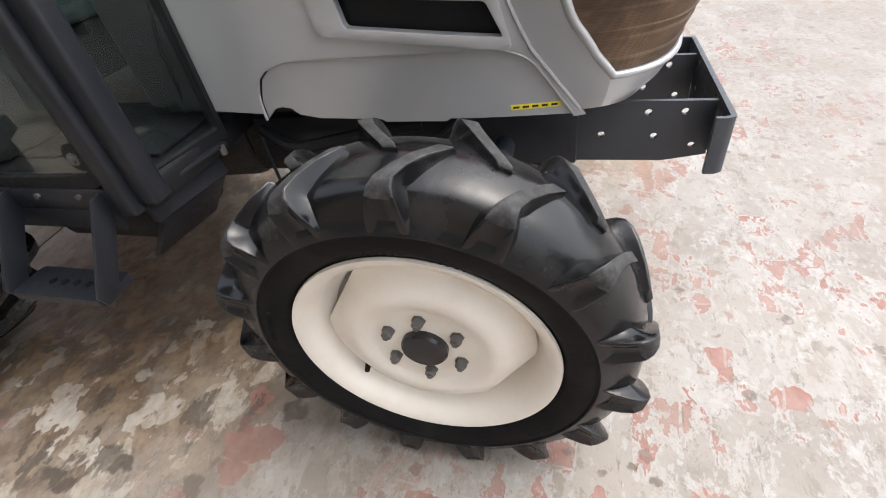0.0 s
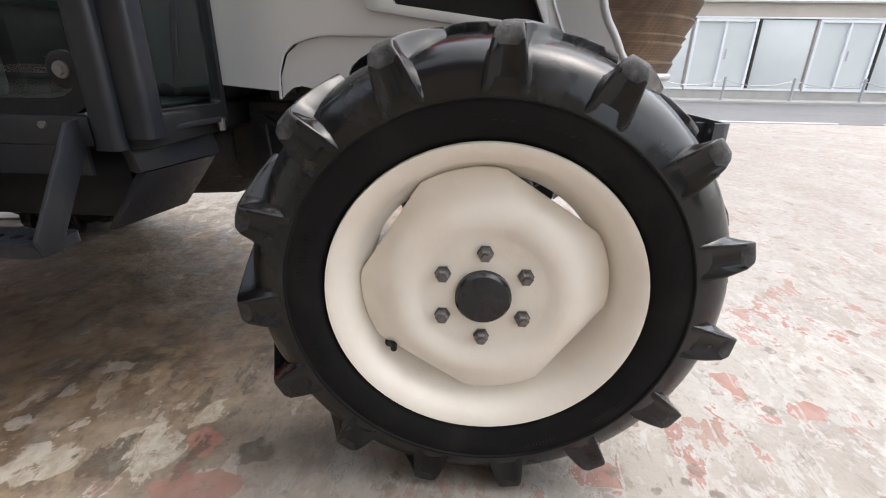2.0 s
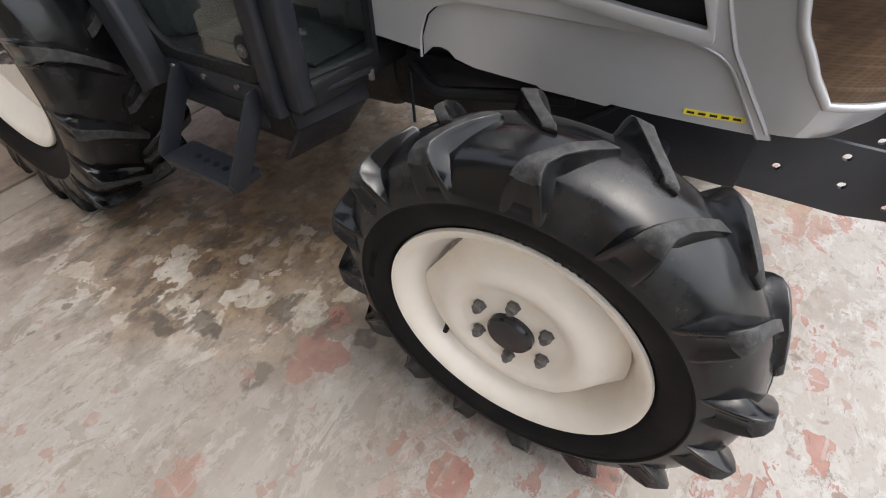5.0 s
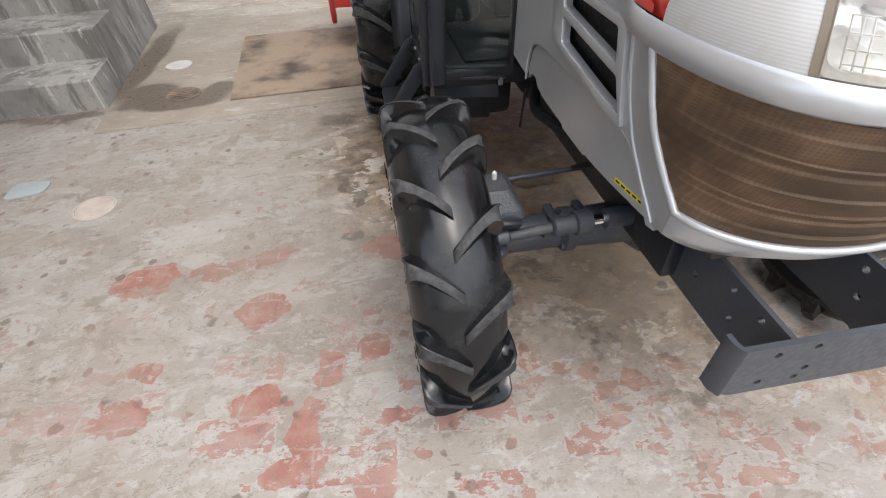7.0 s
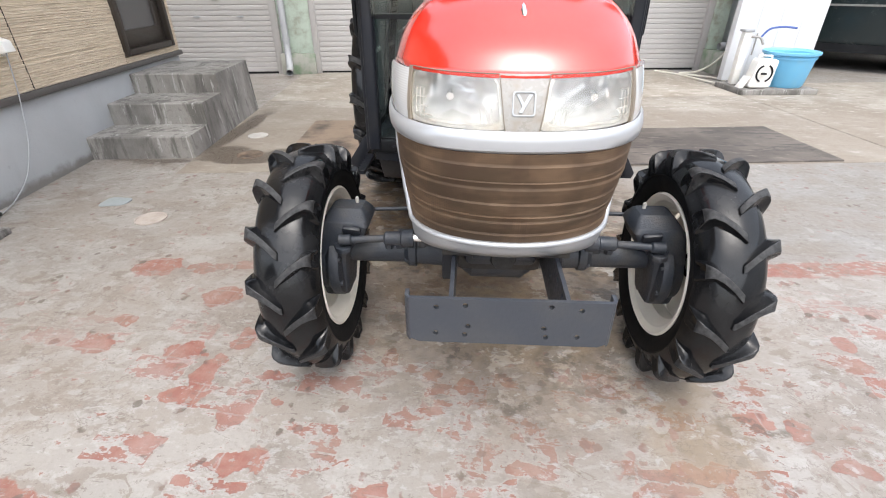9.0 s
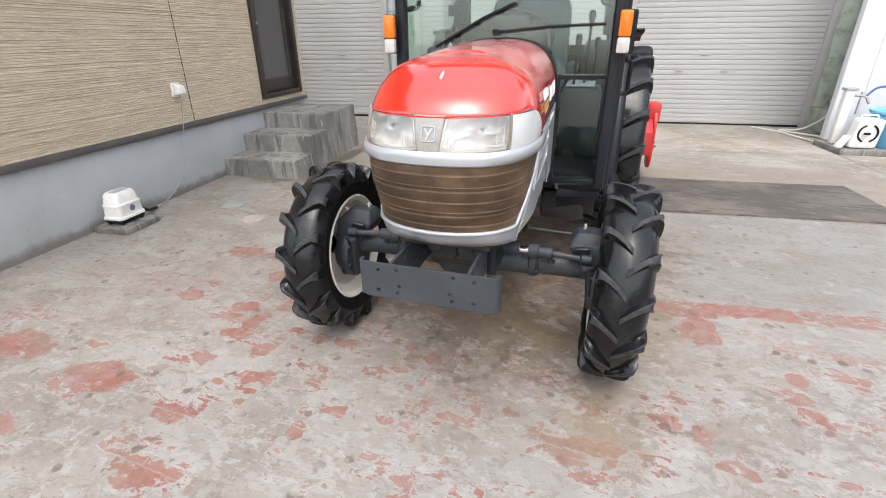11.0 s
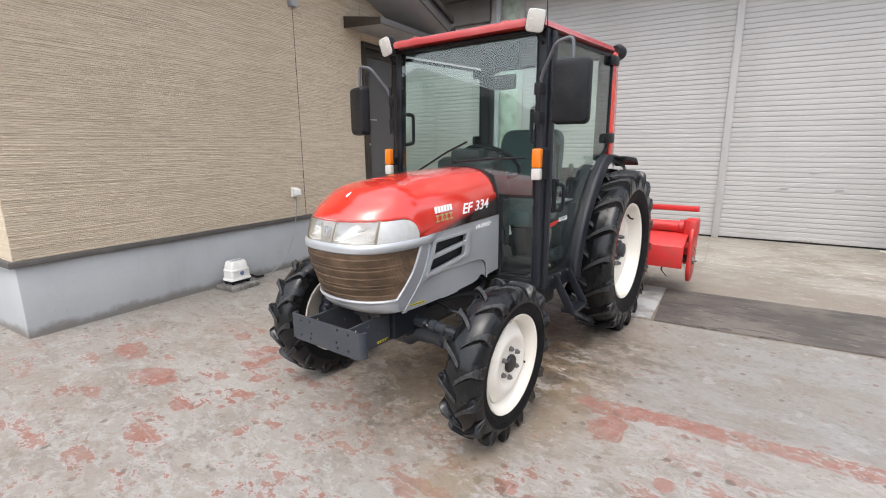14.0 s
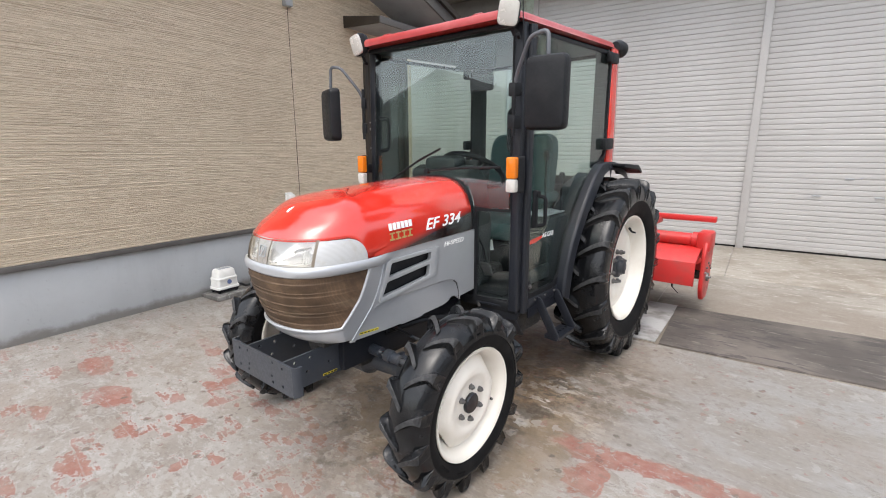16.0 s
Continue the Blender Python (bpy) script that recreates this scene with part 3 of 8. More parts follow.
def render_paint():
    """Grey painted render with ragged splash stains along the yard and a few rain streaks."""
    m = Mat("painted_render", (0.40, 0.42, 0.435), 0.8)
    c = m.mix(m.ramp(m.noise(1.3, 6, 0.6), 0.40, 0.70, 0, 0.5), (0.40, 0.412, 0.417), (0.325, 0.33, 0.328))
    c = m.mix(m.ramp(m.noise(2.6, 6, 0.62, (1, 1, 0.22)), 0.52, 0.70, 0, 0.35), c, (0.27, 0.275, 0.275))
    sep = m.node("SeparateXYZ")
    m.link(m.where(), sep.inputs[0])
    splash = m.math("SUBTRACT", m.math("MULTIPLY", m.noise(5, 7, 0.68), 0.16), sep.outputs[2])
    c = m.mix(m.ramp(splash, -0.01, 0.06, 0, 0.8), c, (0.16, 0.145, 0.125))
    c = m.mix(m.ramp(m.noise(26, 6, 0.7), 0.60, 0.72, 0, 0.35), c, (0.24, 0.24, 0.235))
    m.color(c)
    m.bump(m.noise(40, 5, 0.65), 0.0015)
    return m.m


GROUND = ground_mat()
SIDING = siding_mat()
FOUNDATION = render_paint()


def step_mat():
    """Grey concrete, blackened in drips, with pale scratches and runs."""
    m = Mat("weathered_concrete", (0.25, 0.24, 0.225), 0.85)
    c = m.mix(m.ramp(m.noise(2.6, 6, 0.62, (1, 1, 0.5)), 0.38, 0.66), (0.275, 0.262, 0.242), (0.150, 0.142, 0.130))
    c = m.mix(m.ramp(m.noise(5, 7, 0.68, (1.6, 1.6, 0.25), 0.4), 0.50, 0.60, 0, 0.7), c, (0.085, 0.080, 0.072))
    c = m.mix(m.ramp(m.noise(9, 6, 0.68, (1.8, 1.8, 0.3), 0.5), 0.60, 0.63, 0, 0.6), c, (0.44, 0.43, 0.41))
    c = m.mix(m.ramp(m.noise(30, 5, 0.7), 0.56, 0.66, 0, 0.4), c, (0.12, 0.11, 0.10))
    m.color(c)
    m.bump(m.noise(34, 6, 0.68), 0.006)
    return m.m


STEP_CONCRETE = step_mat()
SLAB_CONCRETE = apron_mat()
RUBBER_MAT = mat_rubber()
PLYWOOD = plain_mineral("stained_board", (0.235, 0.178, 0.128), (0.050, 0.037, 0.030), 3.6, 1.0, 0.7, 30, 0.003)
SCUFFED_BOARD = plain_mineral("scuffed_board", (0.36, 0.35, 0.335), (0.13, 0.115, 0.10), 5, 0.85, 0.7, 40, 0.002)
PALE_BOARD = plain_mineral("pale_board", (0.46, 0.44, 0.41), (0.28, 0.26, 0.23), 4, 0.6, 0.7)
SHUTTER = plain_mineral("shutter_paint", (0.42, 0.405, 0.39), (0.35, 0.335, 0.315), 1.4, 0.5, 0.45, 30, 0.0, (1, 1, 0.4))
ASPHALT = plain_mineral("asphalt", (0.14, 0.14, 0.145), (0.10, 0.10, 0.10), 1.0, 0.6, 0.85, 90, 0.004)
KERB = plain_mineral("kerb_concrete", (0.40, 0.385, 0.36), (0.29, 0.27, 0.25), 2.0, 0.6)
FACADE = plain_mineral("street_facade", (0.42, 0.37, 0.32), (0.33, 0.28, 0.24), 0.9, 0.6)
WHITE_PAINT = plain_mineral("white_wall_paint", (0.72, 0.73, 0.74), (0.60, 0.61, 0.61), 1.2, 0.5, 0.6, 40, 0.001)
MINT = plain_mineral("peeling_mint_paint", (0.44, 0.52, 0.44), (0.16, 0.10, 0.06), 6, 0.55, 0.7, 40, 0.003)
MOSS = plain_mineral("mossy_concrete", (0.33, 0.33, 0.29), (0.10, 0.19, 0.09), 5, 0.8)
TRIM_GREY = worn("trim_metal", (0.105, 0.098, 0.092), (0.15, 0.14, 0.125), 0.5, 0.3, amount=0.5)
BRONZE = worn("bronze_aluminium", (0.052, 0.043, 0.036), (0.09, 0.075, 0.06), 0.4, 0.5, amount=0.4)
DARK_SOFFIT = worn("dark_soffit", (0.13, 0.12, 0.105), (0.09, 0.08, 0.07), 0.7)
ROOF_GREY = worn("eave_paint", (0.34, 0.335, 0.33), (0.25, 0.24, 0.23), 0.6)
DARK_TILE = plain_mineral("dark_roof", (0.10, 0.10, 0.105), (0.06, 0.06, 0.06), 3)
FROST = Mat("frosted_glass", (0.075, 0.072, 0.070), 0.25).m
WINDOW_WHITE = worn("white_panel", (0.56, 0.585, 0.575), (0.49, 0.51, 0.50), 0.35, amount=0.4, scale=1.5)


# ---- mesh helpers ----
def bm_new():
    return bmesh.new()


def part(name, bm, material, parent=None, label="", sharp=0.6):
    """Links a bmesh as one mesh object, in world coordinates, under a thing or a part."""
    bmesh.ops.recalc_face_normals(bm, faces=bm.faces[:])
    for f in bm.faces:
        f.smooth = True
    for e in bm.edges:
        if len(e.link_faces) == 2 and e.calc_face_angle(0) > sharp:
            e.smooth = False
    me = bpy.data.meshes.new(name)
    bm.to_mesh(me)
    bm.free()
    for mm in material if isinstance(material, (list, tuple)) else (material,):
        me.materials.append(mm)
    ob = new(name, me)
    if parent is not None:
        root = parent
        while root.parent is not None:
            root = root.parent
        ob.parent = parent
        if parent is root:
            ob.matrix_parent_inverse = Matrix.Translation(root.location).inverted()
    if label:
        tagged(ob, label=label)
    return ob


def thing(name, base, label, category, group="", kind=""):
    ob = new(name)
    ob.empty_display_size = 0.1
    ob.location = base
    return tagged(ob, label, category, group, kind)


def struct(name, bm, material, label, category):
    return tagged(part(name, bm, material), label, category, kind="structure")


def box(bm, x, y, z, bevel=0.0, turn=None, seg=2):
    """A box from three ranges, its edges rounded; turn: a Matrix about its middle."""
    c = Vector(((x[0] + x[1]) / 2, (y[0] + y[1]) / 2, (z[0] + z[1]) / 2))
    m = Matrix.Translation(c) @ (turn or Matrix.Identity(4)) @ Matrix.Diagonal((abs(x[1] - x[0]), abs(y[1] - y[0]), abs(z[1] - z[0]), 1))
    vs = bmesh.ops.create_cube(bm, size=1, matrix=m)["verts"]
    if bevel:
        bmesh.ops.bevel(bm, geom=list({e for v in vs for e in v.link_edges}), offset=bevel, segments=seg, profile=0.5, affect="EDGES", clamp_overlap=True)
    return bm


def boxed(x, y, z, bevel=0.0, turn=None):
    return box(bm_new(), x, y, z, bevel, turn)


def rings(bm, loops, closed=True, caps=True):
    """Joins loops of points, one after the other, into a skin."""
    rows = [[bm.verts.new(p) for p in loop] for loop in loops]
    n = len(rows[0])
    for a, b in zip(rows, rows[1:]):
        for i in range(n if closed else n - 1):
            j = (i + 1) % n
            try:
                bm.faces.new((a[i], a[j], b[j], b[i]))
            except ValueError:
                pass
    if caps and closed:
        bm.faces.new(rows[0][::-1])
        bm.faces.new(rows[-1])
    return bm


def rod(bm, pts, r, n=10, caps=True):
    """A round bar along points; r may be one radius or one a point."""
    pts = [Vector(p) for p in pts]
    rs = r if isinstance(r, (list, tuple)) else [r] * len(pts)
    d = (pts[1] - pts[0]).normalized()
    side = d.orthogonal().normalized()
    loops = []
    for i, p in enumerate(pts):
        a = (pts[i] - pts[i - 1]).normalized() if i else d
        b = (pts[i + 1] - pts[i]).normalized() if i < len(pts) - 1 else a
        t = (a + b).normalized()
        side = (side - t * side.dot(t)).normalized()
        up = t.cross(side)
        loops.append([p + (side * math.cos(k * math.tau / n) + up * math.sin(k * math.tau / n)) * rs[i] for k in range(n)])
    return rings(bm, loops, True, caps)


def bend(pts, r=0.03, n=5):
    """Rounds the corners of a polyline."""
    pts = [Vector(p) for p in pts]
    out = [pts[0]]
    for a, b, c in zip(pts, pts[1:], pts[2:]):
        u, v = (a - b), (c - b)
        k = min(r, u.length * 0.45, v.length * 0.45)
        p, q = b + u.normalized() * k, b + v.normalized() * k
        for i in range(n + 1):
            t = i / n
            out.append(p * (1 - t) ** 2 + b * 2 * t * (1 - t) + q * t * t)
    return out + [pts[-1]]


def lathe(bm, prof, centre, axis="x", n=48, closed=False):
    """Turns a profile of (along, radius) about an axis through centre."""
    c = Vector(centre)
    u, v, w = {"x": ((1, 0, 0), (0, 1, 0), (0, 0, 1)), "y": ((0, 1, 0), (1, 0, 0), (0, 0, 1)), "z": ((0, 0, 1), (1, 0, 0), (0, 1, 0))}[axis]
    u, v, w = Vector(u), Vector(v), Vector(w)
    rows = []
    for k in range(n):
        a = k * math.tau / n
        rows.append([c + u * s + (v * math.cos(a) + w * math.sin(a)) * r for s, r in prof])
    grid = [[bm.verts.new(p) for p in row] for row in rows]
    m = len(prof)
    for k in range(n):
        g, h = grid[k], grid[(k + 1) % n]
        for i in range(m if closed else m - 1):
            j = (i + 1) % m
            bm.faces.new((g[i], g[j], h[j], h[i]))
    bmesh.ops.remove_doubles(bm, verts=[x for g in grid for x in g], dist=1e-5)
    return bm


def prism(bm, outline, axis, lo, hi, holes=(), bevel=0.0, seg=2):
    """A plate with that outline (and holes) across an axis from lo to hi. Outline: (y, z), (x, z) or (x, y)."""
    put = {"x": lambda a, u, v: (a, u, v), "y": lambda a, u, v: (u, a, v), "z": lambda a, u, v: (u, v, a)}[axis]
    t = bm_new()
    edges = []
    for loop in (outline, *holes):
        vs = [t.verts.new(put(lo, *p)) for p in loop]
        edges += [t.edges.new((a, b)) for a, b in zip(vs, vs[1:] + vs[:1])]
    if holes:
        bmesh.ops.triangle_fill(t, use_beauty=True, edges=edges, normal=put(1, 0, 0))
    else:
        t.faces.new(list(t.verts))
    rim = edges[:]
    ex = bmesh.ops.extrude_face_region(t, geom=t.faces[:])["geom"]
    moved = [g for g in ex if isinstance(g, bmesh.types.BMVert)]
    bmesh.ops.translate(t, verts=moved, vec=Vector(put(hi - lo, 0, 0)))
    bmesh.ops.recalc_face_normals(t, faces=t.faces[:])
    if bevel:
        es = [e for e in t.edges if len(e.link_faces) == 2 and e.calc_face_angle(0) > 0.9]
        bmesh.ops.bevel(t, geom=es, offset=bevel, segments=seg, profile=0.5, affect="EDGES", clamp_overlap=True)
    me = bpy.data.meshes.new("scrap")
    t.to_mesh(me)
    t.free()
    bm.from_mesh(me)
    bpy.data.meshes.remove(me)
    return bm


def plate(outline, axis, lo, hi, holes=(), bevel=0.0):
    return prism(bm_new(), outline, axis, lo, hi, holes, bevel)


def circle(u, v, r, n=16, turn=0.0):
    return [(u + r * math.cos(turn + k * math.tau / n), v + r * math.sin(turn + k * math.tau / n)) for k in range(n)]


def rounded(pts, r, n=4):
    """Rounds the corners of a closed outline."""
    out = []
    pts = [Vector(p) for p in pts]
    for i, b in enumerate(pts):
        a, c = pts[i - 1], pts[(i + 1) % len(pts)]
        u, v = a - b, c - b
        k = min(r, u.length * 0.45, v.length * 0.45)
        p, q = b + u.normalized() * k, b + v.normalized() * k
        for j in range(n + 1):
            t = j / n
            out.append(tuple(p * (1 - t) ** 2 + b * 2 * t * (1 - t) + q * t * t))
    return out


def rect(u0, u1, v0, v1):
    return [(u0, v0), (u1, v0), (u1, v1), (u0, v1)]


def lerp(a, b, t):
    return a + (b - a) * t


def curve(x, table):
    """Straight lines through a table of (x, y)."""
    for (x0, y0), (x1, y1) in zip(table, table[1:]):
        if x <= x1:
            return lerp(y0, y1, max(0.0, min(1.0, (x - x0) / (x1 - x0))))
    return table[-1][1]


def letters(name, text, size, m, material, parent, depth=0.0006, shear=0.0, width=1.0):
    cu = bpy.data.curves.new(name, "FONT")
    cu.body, cu.size, cu.extrude, cu.shear = text, size, depth, shear
    cu.offset = size * 0.012
    cu.align_x, cu.align_y = "LEFT", "BOTTOM_BASELINE"
    tmp = bpy.data.objects.new("scrap", cu)
    scene.collection.objects.link(tmp)
    bpy.context.view_layer.update()
    me = bpy.data.meshes.new_from_object(tmp.evaluated_get(bpy.context.evaluated_depsgraph_get()))
    bpy.data.objects.remove(tmp)
    bpy.data.curves.remove(cu)
    bm = bm_new()
    bm.from_mesh(me)
    bpy.data.meshes.remove(me)
    bmesh.ops.transform(bm, matrix=m @ Matrix.Diagonal((width, 1, 1, 1)), verts=bm.verts[:])
    return part(name, bm, material, parent)


# ---- the yard and what stands round it ----
WALL = -2.76      # the house's long wall
BACK = 6.07       # the shutters' plane
YARD_TURN = Matrix.Rotation(radians(5.5), 4, "Z")   # the buildings stand askew to the tractor

FALL = [(-160, 0.0), (2.5, 0.0), (6.9, -0.18), (12.7, -0.28), (160, -0.28)]   # x, height of the ground south of the yard
g = bm_new()
grid = [[g.verts.new((x, y, z * drop)) for x, z in FALL] for y, drop in ((-160, 1.0), (0.0, 1.0), (1.8, 0.0), (160, 0.0))]
for a, b in zip(grid, grid[1:]):
    for k in range(len(FALL) - 1):
        g.faces.new((a[k], a[k + 1], b[k + 1], b[k]))
struct("ground", g, GROUND, "worn concrete yard, cream skim peeling off brick-red", "ground")

# apron in front of the garage, a slab with a joint to the yard
bm = bm_new()
for x0, x1, y0, y1 in ((-2.0, 0.85, 1.88, 4.18), (0.86, 3.48, 1.88, 4.18), (-2.0, 1.30, 4.19, 6.2), (1.31, 3.48, 4.19, 6.2), (3.49, 6.0, 1.88, 4.9)):
    box(bm, (x0, x1), (y0, y1), (-0.05, 0.006), 0.003)
struct("pavement_1", bm, SLAB_CONCRETE, "stained concrete apron slabs before the garage", "pavement")


def flat_sheet(name, x, y, z, material, label, category, turn=0.0):
    bm = bm_new()
    box(bm, x, y, z, 0.003, Matrix.Rotation(radians(turn), 4, "Z"))
    root = thing(name, ((x[0] + x[1]) / 2, (y[0] + y[1]) / 2, z[0]), label, category)
    part("sheet", bm, material, root)
    return root


flat_sheet("rubber_mat", (1.035, 2.88), (1.885, 2.82), (0.006, 0.018), RUBBER_MAT, "worn dark rubber mat lying on the concrete apron", "mat", 0.6)
flat_sheet("board", (0.79, 1.025), (1.90, 2.84), (0.006, 0.016), SCUFFED_BOARD, "pale scuffed board lying beside the rubber mat", "board", -1.5)
flat_sheet("plywood_sheet", (-1.30, -0.36), (2.06, 3.22), (0.006, 0.018), PLYWOOD, "oil-stained plywood sheet lying flat on the concrete", "board", -2.0)


DUSTY_COVER = plain_mineral("dusty_cover", (0.40, 0.35, 0.31), (0.30, 0.25, 0.21), 12, 0.7, 0.7)


def disc_cover(name, x, y, r, z, material, label, ribs):
    root = thing(name, (x, y, 0), label, "cover")
    part("frame", lathe(bm_new(), [(0.0, r), (z, r), (z, r * 0.9), (0.0, r * 0.9)], (x, y, 0), "z", 32, True), material, root)
    bm = lathe(bm_new(), [(0.0, r * 0.88), (z * 0.9, r * 0.88), (z * 0.9, 0)], (x, y, 0), "z", 32)
    for k in range(ribs):
        u = (k - (ribs - 1) / 2) * r * 1.4 / max(1, ribs)
        w = math.sqrt(max(0.0, (r * 0.8) ** 2 - u * u))
        box(bm, (x - w, x + w), (y + u - r * 0.06, y + u + r * 0.06), (z * 0.8, z * 1.25))
    part("lid", bm, material, root)
    return root


disc_cover("inspection_cover", -1.81, 1.145, 0.085, 0.006, DUSTY_COVER, "pale round inspection cover set in the yard", 0)
disc_cover("inspection_cover", -1.695, 2.78, 0.085, 0.012, PALE_BOARD, "pale round inspection cover near the steps", 0)
disc_cover("drain_grate", -1.60, 2.26, 0.10, 0.010, PLYWOOD, "dark round iron drain grate in a damp patch", 5)

lid = thing("plastic_lid", (-2.146, 1.392, 0), "flat blue-grey plastic lid lying on the yard", "lid")
part("lid", plate(rounded([(-2.226, 1.322), (-2.066, 1.342), (-2.056, 1.442), (-2.216, 1.462)], 0.04), "z", 0.0, 0.006, (), 0.002), worn("blue_grey_plastic", (0.27, 0.30, 0.305), (0.30, 0.31, 0.30), 0.6), lid)

# ---- the house ----
bm = boxed((-8.8, WALL - 0.01), (-0.74, 3.98), (-0.1, 0.53), 0.01)
struct("wall_foundation", bm, FOUNDATION, "grey painted concrete foundation of the house", "wall")
struct("trim_1", boxed((-8.8, WALL + 0.022), (-0.78, 4.01), (0.53, 0.572), 0.004), TRIM_GREY, "dark metal drip trim above the foundation", "trim")
# ribbed siding: courses of uneven depth
bm = bm_new()
prof = []
z, k = 0.572, 0
rng = random.Random(5)
while z < 3.90:
    h = 0.0125 + rng.random() * 0.006
    d = rng.choice((0.0, 0.0015, 0.003, 0.0045))
    prof += [(WALL - 0.0015, z), (WALL + d, z + 0.003), (WALL + d + 0.0008, z + h - 0.0025)]
    z += h
prof += [(WALL - 0.2, z), (WALL - 0.2, 0.572)]
DOOR_Y, DOOR_Z = (3.022, 3.882), (0.630, 2.66)
SEAMS = (-0.75, 1.92, DOOR_Y[0] - 0.002)
PITCH, RIDGE_Y = 0.33, 0.9


def under_roof(bm):
    """Cuts a wall off at the slope of the roof over it."""
    bmesh.ops.bisect_plane(bm, geom=bm.verts[:] + bm.edges[:] + bm.faces[:], plane_co=(0, 4.06, 2.882), plane_no=(0, PITCH, 1.0), clear_outer=True)
    return bm


house_wall = struct("wall_house", under_roof(rings(bm_new(), [[(x, y, zz) for x, zz in prof] for y in (SEAMS[0] + 0.003, SEAMS[1] - 0.003)])), SIDING, "tan ribbed siding on the house wall", "wall")
part("siding_panel", under_roof(rings(bm_new(), [[(x, y, zz) for x, zz in prof] for y in (SEAMS[1] + 0.003, SEAMS[2] - 0.003)])), SIDING, house_wall)
part("siding_panel", under_roof(rings(bm_new(), [[(x, y, zz) for x, zz in prof] for y in (DOOR_Y[1] + 0.002, 3.99)])), SIDING, house_wall)
over = [(WALL - 0.2, DOOR_Z[1])] + [(x, zz) for x, zz in prof if zz > DOOR_Z[1] + 0.01 and x > WALL - 0.1] + [(WALL - 0.2, prof[-2][1])]
part("siding_panel", under_roof(rings(bm_new(), [[(x, y, zz) for x, zz in over] for y in DOOR_Y])), SIDING, house_wall)
under = [p for p in prof[:-2] if p[1] < DOOR_Z[0] - 0.004] + [(WALL - 0.2, DOOR_Z[0] - 0.002), (WALL - 0.2, 0.572)]
part("siding_panel", rings(bm_new(), [[(x, y, zz) for x, zz in under] for y in DOOR_Y]), SIDING, house_wall)
bm = plate([(-0.74, 0.572), (3.98, 0.572), (3.98, 2.90), (RIDGE_Y, 2.88 + (4.06 - RIDGE_Y) * PITCH), (-0.74, 3.36)], "x", -8.8, WALL - 0.2)
struct("wall_house_core", bm, SIDING, "tan siding of the house's other sides", "wall")
struct("trim_2", boxed((WALL - 0.01, WALL + 0.004), (1.917, 1.923), (0.572, 3.55)), BRONZE, "dark sealed joint in the siding", "trim")
# door
frame_bm = bm_new()
for y in (DOOR_Y, ):
    box(frame_bm, (WALL - 0.10, WALL + 0.03), (y[0], y[0] + 0.055), DOOR_Z, 0.004)
    box(frame_bm, (WALL - 0.10, WALL + 0.03), (y[1] - 0.055, y[1]), DOOR_Z, 0.004)
    box(frame_bm, (WALL - 0.10, WALL + 0.028), (y[0] + 0.055, y[1] - 0.055), (DOOR_Z[1] - 0.06, DOOR_Z[1]), 0.004)
    box(frame_bm, (WALL - 0.10, WALL + 0.028), (y[0] + 0.055, y[1] - 0.055), (DOOR_Z[0], DOOR_Z[0] + 0.05), 0.004)
door = struct("door_1", frame_bm, BRONZE, "dark bronze house door with a frosted pane, shut", "door")
bm = plate(rect(3.078, 3.826, 0.682, 2.598), "x", WALL - 0.07, WALL - 0.02, [rect(3.178, 3.726, 0.82, 2.50)], 0.003)
leaf = part("door_leaf", bm, BRONZE, door)
part("pane", boxed((WALL - 0.05, WALL - 0.04), (3.173, 3.731), (0.815, 2.505)), FROST, leaf, "frosted grey pane")
bm = bm_new()
for zz in (1.38, 1.62):
    lathe(bm, [(0, 0.0), (0.03, 0.0), (0.03, 0.016), (0, 0.016)], (WALL - 0.02, 3.128, zz), "x", 14)
rod(bm, bend([(WALL - 0.015, 3.128, 1.70), (WALL + 0.035, 3.128, 1.70), (WALL + 0.035, 3.25, 1.70)], 0.015), 0.009)
part("handle", bm, STEEL, leaf, "steel lever handle and locks")
# canopy over the door
cn = thing("door_canopy", (WALL, 3.2, 2.76), "grey metal canopy with a dark fascia over the house door", "canopy")
part("slab", plate([(WALL + 0.006, 2.765), (WALL + 0.552, 2.745), (WALL + 0.552, 2.80), (WALL + 0.006, 2.88)], "y", 2.735, 4.08, (), 0.004), ROOF_GREY, cn)
part("fascia", boxed((WALL + 0.555, WALL + 0.575), (2.715, 4.10), (2.738, 2.812), 0.003), TRIM_GREY, cn, "grey front fascia")
part("end_fascia", plate([(WALL + 0.006, 2.755), (WALL + 0.553, 2.737), (WALL + 0.553, 2.81), (WALL + 0.006, 2.888)], "y", 2.712, 2.732, (), 0.002), BRONZE, cn, "dark end fascia")
# house roof: climbs from the eave beside the garage to its ridge; the verge overhangs the door wall
VERGE = -2.07
for name, lift, thick, mat, x1 in (("roof_1", 0.0, 0.10, ROOF_GREY, VERGE), ("roof_1_skin", 0.104, 0.05, DARK_TILE, VERGE + 0.03)):
    run = [(4.06, 2.88 + lift), (RIDGE_Y, 2.88 + (4.06 - RIDGE_Y) * PITCH + lift), (-1.3, 2.88 + (4.06 - RIDGE_Y) * PITCH - (RIDGE_Y + 1.3) * PITCH + lift)]
    bm = plate(run + [(y, z + thick) for y, z in reversed(run)], "x", -9.4, x1)
    if name == "roof_1":
        eave = struct(name, bm, mat, "grey soffit and verge of the house roof", "roof")
    else:
        part("roof_skin", bm, mat, eave, "dark roof covering")
board = [(4.09, 2.862), (RIDGE_Y, 2.862 + (4.09 - RIDGE_Y) * PITCH)]
